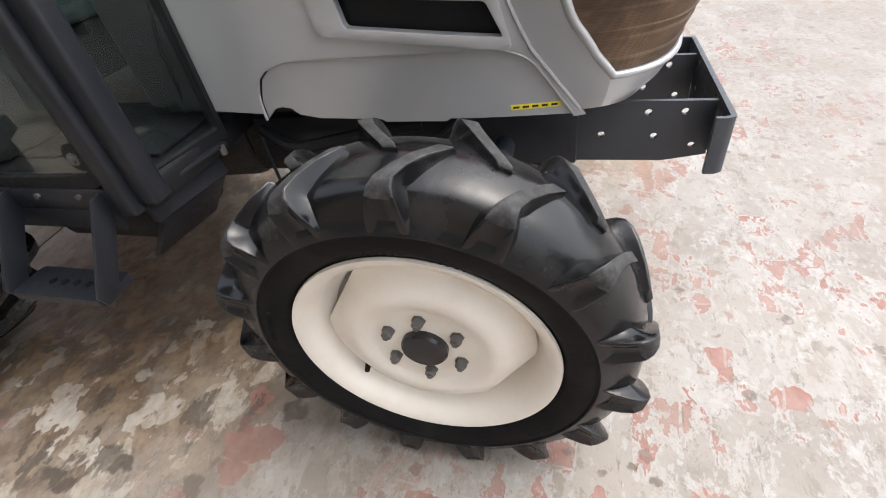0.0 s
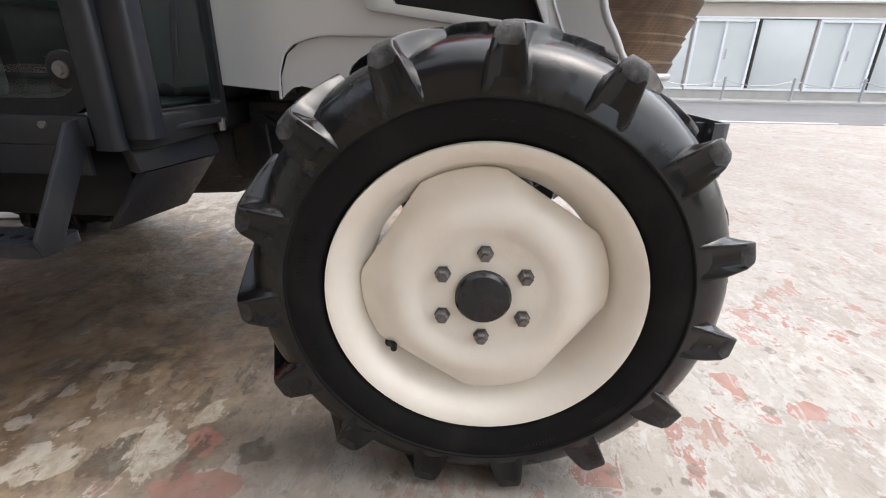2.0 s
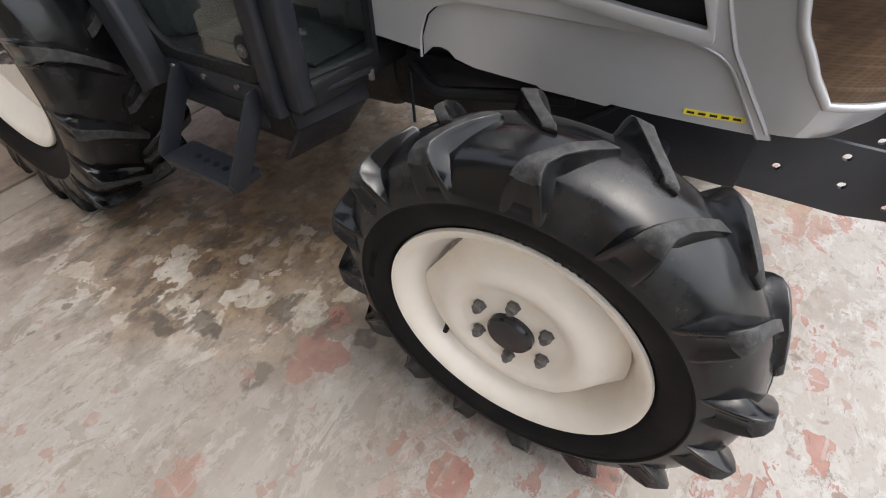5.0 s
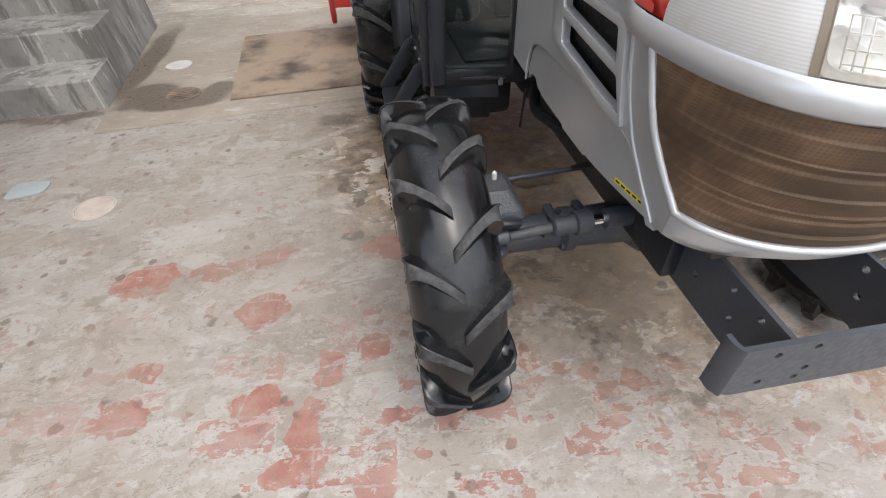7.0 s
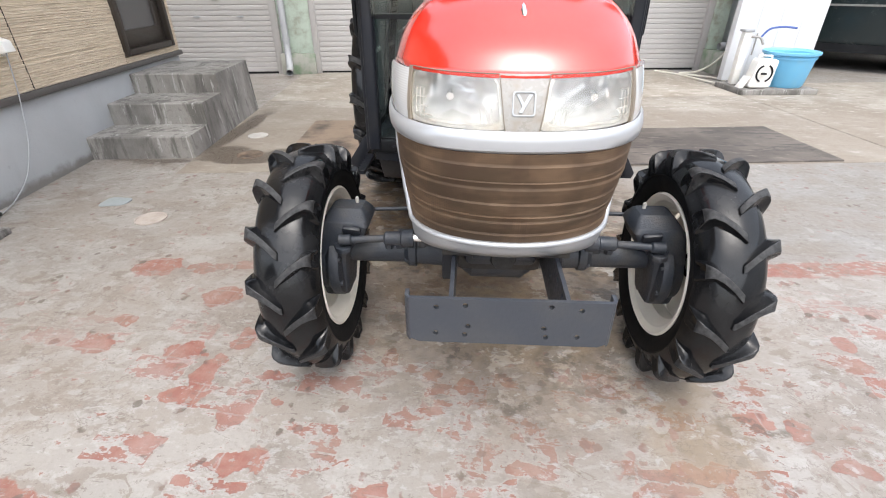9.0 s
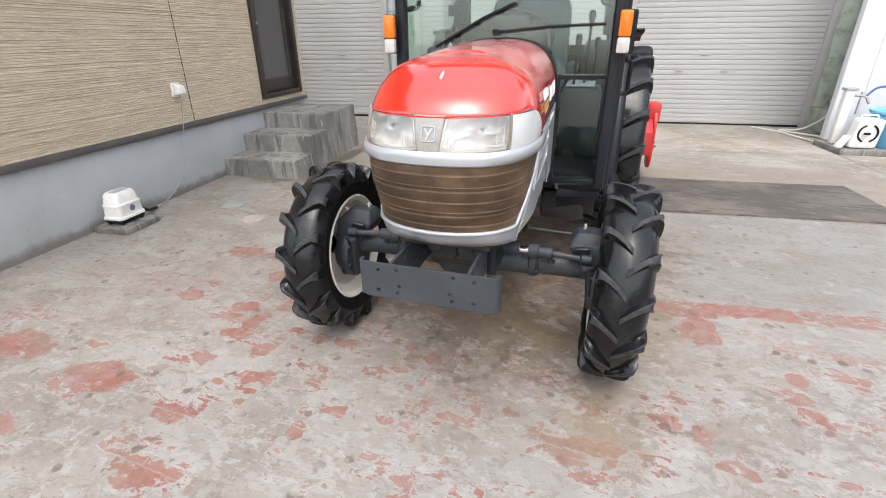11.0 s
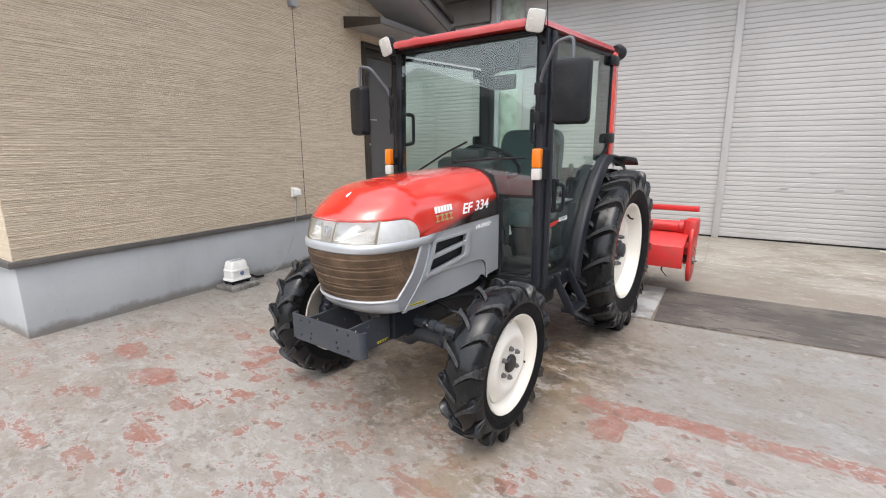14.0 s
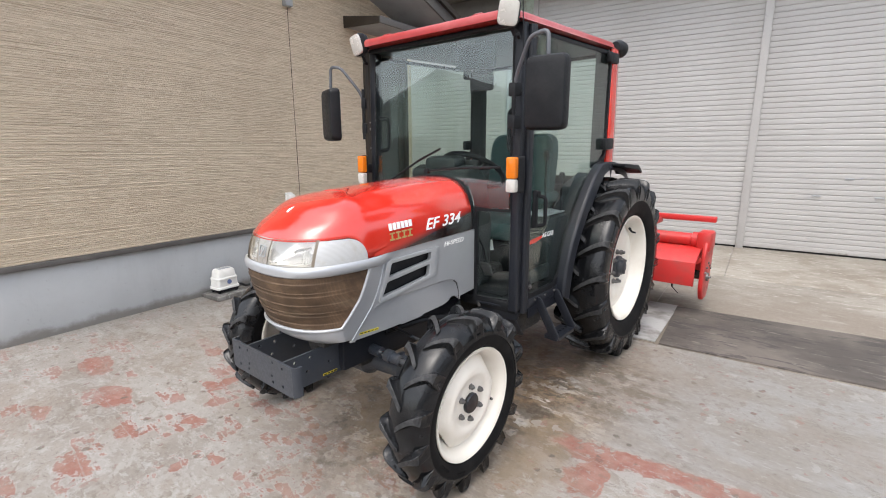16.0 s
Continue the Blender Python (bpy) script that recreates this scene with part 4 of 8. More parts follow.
part("verge_board", plate(board + [(y, z + 0.125) for y, z in reversed(board)], "x", VERGE + 0.004, VERGE + 0.028), TRIM_GREY, eave, "dark verge board")
part("verge_strip", plate([(y, z + 0.13) for y, z in board] + [(y, z + 0.20) for y, z in reversed(board)], "x", VERGE + 0.034, VERGE + 0.075), BRONZE, eave, "dark metal verge strip")
part("gutter", rod(bm_new(), [(-9.3, 4.13, 2.90), (VERGE + 0.05, 4.13, 2.90)], 0.055), BRONZE, eave, "dark gutter")

# concrete steps to the door
st = thing("steps", (-2.4, 3.0, 0), "weathered concrete steps leading up to the house door", "steps")
for name, y0, z0, z1 in (("lower_step", 2.215, -0.01, 0.168), ("middle_step", 2.585, 0.168, 0.334), ("upper_step", 3.005, 0.334, 0.492)):
    bm = prism(bm_new(), [(y0, z0), (y0, z1 - 0.008), (y0 + 0.008, z1), (3.80, z1), (3.80, z0)], "x", WALL - 0.008, -2.035)
    for v in bm.verts:
        if v.co.x > -2.3:
            # the side leans in a little towards the top
            v.co.x += 0.035 * (1 - max(0.0, v.co.z) / 0.49)
    part(name, bm, STEP_CONCRETE, st, "", 0.5)

# outlet on the wall, with a cable
ol = thing("wall_outlet", (WALL, 1.76, 0.83), "white weatherproof outlet on the siding with a grey cable", "outlet")
bm = plate(rounded(rect(1.715, 1.805, 0.795, 0.905), 0.012), "x", WALL + 0.005, WALL + 0.025, (), 0.003)
part("base", bm, WHITE_PLASTIC, ol)
part("hood", plate([(WALL + 0.024, 0.81), (WALL + 0.085, 0.82), (WALL + 0.075, 0.88), (WALL + 0.024, 0.898)], "y", 1.72, 1.80, (), 0.005), WHITE_PLASTIC, ol)
part("cable", rod(bm_new(), bend([(WALL + 0.05, 1.76, 0.82), (WALL + 0.035, 1.745, 0.6), (WALL + 0.012, 1.69, 0.3), (WALL + 0.012, 1.56, 0.10), (WALL + 0.03, 1.36, 0.012), (WALL + 0.08, 1.16, 0.012), (-2.64, 0.96, 0.07)], 0.1), 0.0035), PIPE_GREY, ol, "grey power cable")
bx = thing("wall_vent", (WALL, 1.90, 2.85), "small grey vent box high on the siding", "vent")
part("body", boxed((WALL + 0.004, WALL + 0.07), (1.855, 1.945), (2.80, 2.90), 0.008), PIPE_GREY, bx)

# air blower on a pad
pad = thing("concrete_pad", (-2.6, 0.84, 0), "small concrete pad against the foundation", "pad")
part("slab", boxed((-2.752, -2.475), (0.695, 1.0), (0.0, 0.040), 0.006), STEP_CONCRETE, pad)
bx, by = -2.635, 0.862
bl = thing("air_blower", (bx, by, 0.04), "white plastic air blower standing on a concrete pad", "air blower")
loops = []
for w, dd, zz in ((0.080, 0.112, 0.078), (0.080, 0.112, 0.095), (0.074, 0.104, 0.10), (0.071, 0.100, 0.165), (0.074, 0.104, 0.17), (0.073, 0.102, 0.182), (0.067, 0.094, 0.188), (0.062, 0.086, 0.245), (0.052, 0.074, 0.262)):
    loops.append([(x, y, zz) for x, y in rounded(rect(bx - w, bx + w, by - dd, by + dd), 0.028)])
part("housing", rings(bm_new(), loops), WHITE_PLASTIC, bl)
part("base", boxed((bx - 0.070, bx + 0.070), (by - 0.102, by + 0.102), (0.052, 0.078), 0.008), BLACK, bl, "dark base")
for y in (-0.085, 0.085):
    for x in (-0.052, 0.052):
        part("foot", lathe(bm_new(), [(0, 0.0), (0, 0.013), (0.014, 0.013)], (bx + x, by + y, 0.040), "z", 12), BLACK, bl)
part("badge", lathe(bm_new(), [(0, 0.022), (0.004, 0.022), (0.004, 0)], (bx + 0.070, by + 0.01, 0.140), "x", 20), Mat("badge_blue", (0.12, 0.16, 0.30), 0.4).m, bl, "round blue badge")
part("lid_plate", boxed((bx - 0.03, bx + 0.03), (by - 0.055, by + 0.055), (0.258, 0.266), 0.004), PIPE_GREY, bl)
part("hose", rod(bm_new(), bend([(bx, by + 0.11, 0.075), (bx + 0.01, by + 0.16, 0.075), (bx - 0.03, by + 0.24, 0.03), (bx - 0.07, by + 0.36, 0.013)], 0.04), 0.012), BLACK, bl, "black air hose")

# ---- garage with roller shutters ----
bm = bm_new()
box(bm, (-6.0, 3.98), (BACK + 0.06, BACK + 0.35), (3.74, 4.6))
box(bm, (-6.0, -4.62), (BACK + 0.06, BACK + 0.3), (0, 3.74))
struct("wall_garage", bm, WHITE_PAINT, "pale garage front above the shutters", "wall")
struct("roof_2", boxed((-6.2, 4.1), (BACK - 0.75, BACK + 4.3), (3.86, 4.0)), DARK_SOFFIT, "dark brown garage eave", "roof")
struct("wall_lintel", boxed((-6.0, -2.35), (BACK - 0.12, BACK + 0.05), (3.46, 3.85)), DARK_SOFFIT, "dark lintel over the shutter beside the house", "wall")
struct("wall_garage_back", boxed((-6.0, 3.98), (BACK + 4.0, BACK + 4.2), (0, 3.85)), WHITE_PAINT, "plain garage rear wall", "wall")
struct("floor", boxed((-6.0, 3.98), (6.2, BACK + 4.0), (-0.05, 0.004)), SLAB_CONCRETE, "concrete garage floor", "floor")

SLAT = 0.068


def slat_mesh(width):
    """One curved shutter slat with its hooked edge."""
    prof = [(0.0, 0.0), (-0.004, 0.0015), (-0.0066, 0.009), (-0.0078, 0.032), (-0.0066, 0.056), (-0.004, 0.0622), (0.003, 0.0635), (0.002, SLAT), (0.006, SLAT), (0.006, 0.0)]
    bm = rings(bm_new(), [[(x, y, z) for y, z in prof] for x in (0.0, width)])
    bmesh.ops.recalc_face_normals(bm, faces=bm.faces[:])
    me = bpy.data.meshes.new("slat")
    bm.to_mesh(me)
    bm.free()
    me.materials.append(SHUTTER)
    return me


def shutter(x0, x1, mid, label):
    root = thing("roller_shutter", ((x0 + x1) / 2, BACK, 0), label, "shutter", "roller shutters of the garage")
    part("bottom_rail", boxed((x0, x1), (BACK - 0.014, BACK + 0.014), (0.030, 0.092), 0.004), SHUTTER, root)
    bm = bm_new()
    for x in (mid - 0.06, mid + 0.06):
        box(bm, (x - 0.05, x + 0.05), (BACK - 0.02, BACK - 0.008), (0.03, 0.06), 0.004)
    part("bottom_handle", bm, STEEL, root)
    part("seal", boxed((x0, x1), (BACK - 0.004, BACK + 0.012), (0.0, 0.034)), BLACK, root, "black rubber seal")
    me = slat_mesh(x1 - x0)
    z, k = 0.092, 0
    while z < 3.72:
        s = new("slat", me)
        s.parent = root
        s.matrix_parent_inverse = Matrix.Translation(root.location).inverted()
        s.location = (x0, BACK, z)
        z += SLAT
        k += 1
    for dx, z in ((-0.30, 0.75), (0.30, 0.75), (0.0, 0.97)):
        part("latch", boxed((mid + dx - 0.045, mid + dx + 0.045), (BACK - 0.024, BACK - 0.010), (z, z + 0.022), 0.005), PIPE_GREY, root, "small metal latch")
    return root


shutter(-4.62, -2.33, -3.09, "pale grey roller shutter, closed, beside the house")
shutter(-1.75, 1.325, -0.2, "wide pale grey roller shutter, closed, behind the tractor")
shutter(1.405, 3.865, 2.42, "pale grey roller shutter, closed, with small latches")
bm = bm_new()
for x0, x1 in ((-4.66, -4.62), (-2.37, -2.27), (-1.82, -1.74), (1.32, 1.41), (3.86, 3.95)):
    box(bm, (x0, x1), (BACK - 0.05, BACK + 0.06), (0, 3.85), 0.006)
struct("trim_3", bm, SHUTTER, "pale shutter guide rails and posts", "trim")
bm = bm_new()
box(bm, (-2.27, -1.82), (BACK - 0.03, BACK + 0.3), (0.28, 3.85), 0.01)
box(bm, (3.95, 4.16), (BACK - 0.10, BACK + 0.3), (0.30, 3.3), 0.01)
struct("column", bm, MINT, "garage pillars in peeling mint-green paint", "pillar")
bm = bm_new()
box(bm, (-2.29, -1.80), (BACK - 0.12, BACK + 0.3), (0, 0.28), 0.012)
box(bm, (3.93, 4.22), (BACK - 0.50, BACK + 0.3), (0, 0.30), 0.012)
struct("column_base", bm, MOSS, "mossy concrete pillar bases", "pillar")
# downpipe
dp = thing("downpipe", (-2.04, 5.5, 0.05), "grey plastic downpipe with an open elbow on the pillar", "pipe")
part("pipe", rod(bm_new(), bend([(-2.17, 5.93, 3.84), (-2.17, 5.93, 0.34), (-2.13, 5.78, 0.12), (-2.10, 5.60, 0.08)], 0.08), 0.045, 16, False), PIPE_GREY, dp)
bm = bm_new()
for zz in (0.45, 1.6, 2.7):
    lathe(bm, [(0, 0.047), (0, 0.055), (0.05, 0.055), (0.05, 0.047)], (-2.17, 5.93, zz), "z", 16, True)
part("bracket", bm, PIPE_GREY, dp)
vp = thing("drain_pipe", (4.1, 5.9, 0.3), "pale drain pipe with an elbow on the mint pillar", "pipe")
part("pipe", rod(bm_new(), bend([(4.26, 5.80, 3.2), (4.26, 5.80, 0.38), (4.08, 5.76, 0.36), (4.00, 5.76, 0.36)], 0.09), 0.05, 16, False), PIPE_GREY, vp)
part("collar", lathe(bm_new(), [(0, 0.052), (0, 0.064), (0.09, 0.064), (0.09, 0.052)], (4.26, 5.80, 0.45), "z", 16, True), PIPE_GREY, vp)

# white panelled wall, dark carport and a van in it
bm = bm_new()
for k in range(4):
    box(bm, (3.70 + k * 0.28, 3.70 + k * 0.28 + 0.276), (5.0, 5.1), (0.03, 3.0), 0.004)
struct("wall_white", bm, WHITE_PAINT, "white metal panel wall beside the garage", "wall")
struct("wall_carport", boxed((4.30, 4.41), (5.10, 10.9), (0, 3.3)), WHITE_PAINT, "white side wall of the carport", "wall")
bm = bm_new()
box(bm, (4.30, 10.0), (10.8, 11.0), (0, 3.3))
box(bm, (10.0, 10.15), (6.0, 11.0), (0, 3.3))
struct("wall_carport_back", bm, NEAR_BLACK, "dark carport rear wall", "wall")
struct("roof_3", boxed((4.25, 10.2), (5.05, 11.1), (2.75, 2.9)), ROOF_GREY, "carport roof", "roof")


def van():
    root = thing("van", (6.35, 6.5, 0), "dark green van parked in the carport", "van")
    m = Matrix.Translation((6.35, 6.5, 0)) @ Matrix.Rotation(radians(-44), 4, "Z")
    paint = worn("dark_van_paint", (0.012, 0.02, 0.022), (0.03, 0.035, 0.035), 0.2, amount=0.3, bump=0.0)

    def put(name, bm, mat, parent=root, label=""):
        bmesh.ops.transform(bm, matrix=m, verts=bm.verts[:])
        return part(name, bm, mat, parent, label)
    side = rounded([(-1.9, 0.35), (1.75, 0.35), (1.85, 0.9), (1.35, 1.05), (0.85, 1.75), (-1.85, 1.8), (-1.95, 1.0)], 0.12)
    body = put("body", prism(bm_new(), side, "y", -0.8, 0.8, (), 0.06, 3), paint)
    put("side_window", prism(bm_new(), rounded([(-1.7, 1.12), (1.0, 1.08), (0.72, 1.62), (-1.7, 1.66)], 0.06), "y", -0.812, -0.80), Mat("dark_glass", (0.015, 0.02, 0.02), 0.05).m, body)
    put("trim_strip", prism(bm_new(), rect(-1.85, 1.7, 0.86, 0.885), "y", -0.815, -0.80), STEEL, body)
    put("sill", prism(bm_new(), rect(-1.6, 1.6, 0.26, 0.37), "y", -0.79, 0.79), BLACK, body)
    for x in (-1.2, 1.2):
        for y in (-0.72, 0.72):
            w = put("wheel", lathe(bm_new(), [(-0.09, 0.19), (-0.09, 0.29), (-0.06, 0.31), (0.06, 0.31), (0.09, 0.29), (0.09, 0.19)], (x, y, 0.31), "y", 32, True), RUBBER)
            put("rim", lathe(bm_new(), [(-0.08, 0.0), (-0.085, 0.1), (-0.07, 0.19), (0.07, 0.19), (0.085, 0.1), (0.08, 0.0)], (x, y, 0.31), "y", 24), STEEL, w)


van()

# slab with the hose reel, the blue tub and a tap
sl = thing("concrete_pad", (3.95, 4.45, 0), "low concrete slab under the hose reel and tub", "pad")
part("slab", boxed((3.49, 4.40), (4.18, 4.78), (0.0, 0.065), 0.008), STEP_CONCRETE, sl)
tx, ty = 4.125, 4.46
tb = thing("tub", (tx, ty, 0.065), "round sky-blue plastic tub on the concrete slab", "tub")
bm = lathe(bm_new(), [(0.0, 0.0), (0.0, 0.205), (0.02, 0.222), (0.345, 0.268), (0.365, 0.298), (0.39, 0.300), (0.395, 0.285), (0.37, 0.258), (0.03, 0.206), (0.014, 0.0)], (tx, ty, 0.065), "z", 48)
part("bowl", bm, BLUE_PLASTIC, tb)
part("rim_band", lathe(bm_new(), [(0.315, 0.2655), (0.315, 0.277), (0.335, 0.280), (0.335, 0.268)], (tx, ty, 0.065), "z", 48, True), BLUE_PLASTIC, tb)
pm = thing("hose_reel", (3.73, 4.33, 0.065), "white hose reel with a dark crank on the slab", "hose reel")
part("case", plate(rounded([(3.585, 0.075), (3.855, 0.075), (3.875, 0.385), (3.635, 0.395)], 0.04), "y", 4.26, 4.40, (), 0.014), WHITE_PLASTIC, pm)
bm = bm_new()
for a0, a1 in ((112, 248), (-68, 68)):
    rod(bm, [(3.735 + 0.092 * math.cos(radians(lerp(a0, a1, t / 8))), 4.255, 0.235 + 0.092 * math.sin(radians(lerp(a0, a1, t / 8)))) for t in range(9)], 0.010)
part("reel_ring", bm, BLACK, pm, "dark reel ring")
part("crank", rod(bm_new(), [(3.74, 4.262, 0.235), (3.74, 4.235, 0.235), (3.685, 4.230, 0.238)], 0.013), BLACK, pm, "dark crank")
part("bracket", plate([(3.50, 0.068), (3.545, 0.068), (3.60, 0.19), (3.575, 0.20)], "y", 4.28, 4.38, (), 0.004), WHITE_PLASTIC, pm)
part("top_grip", rod(bm_new(), bend([(3.66, 4.33, 0.392), (3.66, 4.33, 0.425), (3.82, 4.33, 0.42), (3.82, 4.33, 0.388)], 0.02), 0.010), WHITE_PLASTIC, pm)
tp = thing("water_tap", (3.59, 4.58, 0.065), "white standpipe with a tap and blue lever", "tap")
part("post", boxed((3.55, 3.64), (4.54, 4.62), (0.065, 0.66), 0.012), WHITE_PLASTIC, tp)
part("cap", boxed((3.535, 3.655), (4.525, 4.635), (0.655, 0.682), 0.006), PIPE_GREY, tp)
bm = rod(bm_new(), bend([(3.64, 4.58, 0.60), (3.74, 4.52, 0.60), (3.78, 4.50, 0.52)], 0.03), 0.015)
rod(bm, [(3.70, 4.54, 0.64), (3.70, 4.54, 0.40)], 0.009)
part("spout", bm, STEEL, tp, "steel tap and stem")
part("lever", rod(bm_new(), bend([(3.74, 4.52, 0.60), (3.80, 4.50, 0.695), (3.94, 4.47, 0.715), (4.08, 4.44, 0.70)], 0.05), 0.012), Mat("blue_pipe", (0.07, 0.12, 0.35), 0.35).m, tp, "blue spout pipe")
hs = thing("garden_hose", (3.6, 5.2, 0.01), "pale garden hose coiled on the apron", "hose")
pts = [(3.20, 5.90, 0.016), (3.42, 5.55, 0.016), (3.50, 5.10, 0.016), (3.58, 4.86, 0.016), (3.74, 4.90, 0.016), (3.80, 5.20, 0.02), (3.62, 5.45, 0.016), (3.42, 5.70, 0.016), (3.70, 5.62, 0.03), (3.86, 5.50, 0.18), (3.96, 5.45, 0.36)]
part("hose", rod(bm_new(), bend(pts, 0.12, 6), 0.013), HOSE, hs)

# all of this stands askew to the tractor
for ob in [o for o in bpy.data.objects if o.parent is None and o.type in ("MESH", "EMPTY") and o.name != "ground"]:
    ob.matrix_basis = YARD_TURN @ ob.matrix_basis

# ---- the street beyond the yard ----
bm = bm_new()
rings(bm, [[(6.9, y, -0.176), (12.7, y, -0.276), (12.7, y, -0.33), (6.9, y, -0.23)] for y in (-60, -0.05)])
struct("road", bm, ASPHALT, "grey asphalt road past the yard", "road")
bm = bm_new()
for y in range(-30, -2, 6):
    rings(bm, [[(7.0, yy, -0.174), (7.12, yy, -0.176), (7.12, yy, -0.186), (7.0, yy, -0.184)] for yy in (y, y + 5.2)])
struct("road_marking", bm, WHITE_DECAL, "worn white line along the road edge", "road marking")
struct("pavement_2", boxed((12.7, 14.0), (-60, 0.0), (-0.33, -0.21), 0.02), KERB, "concrete pavement with a kerb across the road", "pavement")
FX = 13.6
fr = thing("street_building", (FX, -6, -0.21), "beige street building with white sliding windows", "building")
part("wall", boxed((FX, FX + 5), (-30, 6), (-0.25, 2.30)), FACADE, fr)
part("upper_wall", boxed((FX - 0.05, FX + 5), (-30, 6), (2.34, 6.0)), WHITE_PAINT, fr, "white upper storey")
part("ledge", boxed((FX - 0.09, FX + 1), (-30, 6), (2.30, 2.34)), KERB, fr)
part("wall_base", boxed((FX - 0.06, FX), (-30, 6), (-0.21, 0.03)), KERB, fr, "low concrete plinth")
part("lintel", boxed((FX - 0.11, FX), (-30, 6), (1.905, 1.945)), WHITE_PAINT, fr, "white lintel over the windows")
# a pair of sliding panes, then one wide panel, in turn
for y in (-17.72, -14.40, -11.10, -7.78, -4.46, -1.14):
    w = 1.68
    bm = plate(rect(y, y + w, 0.03, 1.90), "x", FX - 0.10, FX - 0.005, [rect(y + 0.07, y + w / 2 - 0.03, 0.11, 1.82), rect(y + w / 2 + 0.03, y + w - 0.07, 0.11, 1.82)], 0.0)
    win = part("window", bm, WHITE_PAINT, fr, "white sliding window")
    part("pane", boxed((FX - 0.05, FX - 0.03), (y + 0.06, y + w / 2 - 0.02), (0.10, 1.83)), WINDOW_WHITE, win)
    part("pane", boxed((FX - 0.035, FX - 0.015), (y + w / 2 + 0.02, y + w - 0.06), (0.10, 1.83)), WINDOW_WHITE, win)
    part("lower_rail", boxed((FX - 0.06, FX - 0.012), (y + 0.07, y + w - 0.07), (0.11, 0.14)), PIPE_GREY, win, "grey lower rail")
    part("pull", boxed((FX - 0.062, FX - 0.05), (y + w / 2 - 0.16, y + w / 2 - 0.12), (0.85, 1.12)), PIPE_GREY, win, "grey pull handle")
    panel = part("panel", boxed((FX - 0.06, FX - 0.01), (y - 1.55, y - 0.10), (0.08, 1.88), 0.004), WINDOW_WHITE, fr, "wide white panel")
    part("panel_rail", boxed((FX - 0.09, FX - 0.01), (y - 1.60, y - 0.02), (0.03, 0.078)), WHITE_PAINT, panel)
    part("jamb", boxed((FX - 0.09, FX - 0.01), (y - 0.10, y - 0.045), (0.10, 1.88)), NEAR_BLACK, fr, "dark joint beside a window")
bol = thing("bollard", (12.5, -6.9, -0.21), "thin grey steel post linked by a chain", "bollard", "posts along the pavement")
part("post", rod(bm_new(), [(12.85, -6.9, -0.21), (12.85, -6.9, 0.38)], 0.035, 14), PIPE_GREY, bol)
part("cap", lathe(bm_new(), [(0, 0.042), (0.03, 0.036), (0.045, 0.0)], (12.85, -6.9, 0.37), "z", 14), STEEL, bol)
part("foot", lathe(bm_new(), [(0, 0.08), (0.02, 0.075), (0.02, 0.0)], (12.85, -6.9, -0.21), "z", 14), STEEL, bol)
part("chain", rod(bm_new(), [(12.85, -6.9 - t * 0.185, 0.33 - 0.16 * (1 - (2 * t / 10 - 1) ** 2)) for t in range(11)], 0.010, 6), STEEL, bol)
for dy in (-5.55, -3.7, -1.85, 1.85, 3.7):
    copy_thing(bol, Matrix.Translation((12.5, -6.9 + dy, -0.21)))

# neighbouring houses behind the camera, which the windscreen mirrors


def neighbour(x0, x1, y0, y1, h, ridge, label, mat, mid=None, h1=None):
    root = thing("neighbour_house", ((x0 + x1) / 2, y1, 0), label, "house")
    mid = (x0 + x1) / 2 if mid is None else mid
    h1 = h if h1 is None else h1
    part("wall", plate([(x0, 0), (x1, 0), (x1, h1), (mid, ridge), (x0, h)], "y", y0, y1), mat, root)
    part("roof", plate([(x0 - 0.5, h - 0.35), (mid, ridge + 0.05), (x1 + 0.4, h1 - 0.25), (x1 + 0.4, h1 - 0.05), (mid, ridge + 0.25), (x0 - 0.5, h - 0.15)], "y", y0 - 0.4, y1 + 0.5), DARK_TILE, root)
    n = max(1, int((x1 - x0) / 3))
    for i in range(n):
        cx = lerp(x0, x1, (i + 0.5) / n)
        w = part("window", boxed((cx - 0.8, cx + 0.8), (y1 + 0.002, y1 + 0.06), (1.0, 2.2), 0.01), BRONZE, root)
        part("pane", boxed((cx - 0.72, cx + 0.72), (y1 + 0.05, y1 + 0.07), (1.08, 2.12)), FROST, w)
    return root


neighbour(-19.0, -11.4, -22, -14.0, 2.9, 5.35, "dark gabled house across the lane", NEAR_BLACK, -12.0, 4.75)
neighbour(-11.2, -8.6, -21, -14.0, 4.1, 4.3, "brown low-roofed house across the lane", DARK_TILE)


# ---- the tractor: front axle at y = 0, nose towards -y ----
tr = thing("tractor", (0, 0.8, 0), "compact cab tractor with red bonnet, silver side panels and cream wheels", "tractor")


def half(profile):
    return profile + [(-x, r) for x, r in reversed(profile)]


def smooth_profile(pts, n=3):
    """Points along a Catmull-Rom curve."""
    out = []
    for i in range(len(pts) - 1):
        p0, p1, p2, p3 = (Vector(pts[max(0, i - 1)]), Vector(pts[i]), Vector(pts[i + 1]), Vector(pts[min(len(pts) - 1, i + 2)]))
        for k in range(n):
            t = k / n
            out.append(tuple(0.5 * (2 * p1 + (p2 - p0) * t + (2 * p0 - 5 * p1 + 4 * p2 - p3) * t * t + (3 * p1 - p0 - 3 * p2 + p3) * t ** 3)))
    return out + [tuple(pts[-1])]


def tyre(c, side, carcass):
    bm = lathe(bm_new(), [(side * x, r) for x, r in smooth_profile(carcass)], c, "x", 96, True)
    limit = max(r for x, r in carcass) * 0.80
    for f in bm.faces:
        m = f.calc_center_median()
        f.material_index = 1 if math.hypot(m.y - c[1], m.z - c[2]) < limit else 0
    return bm


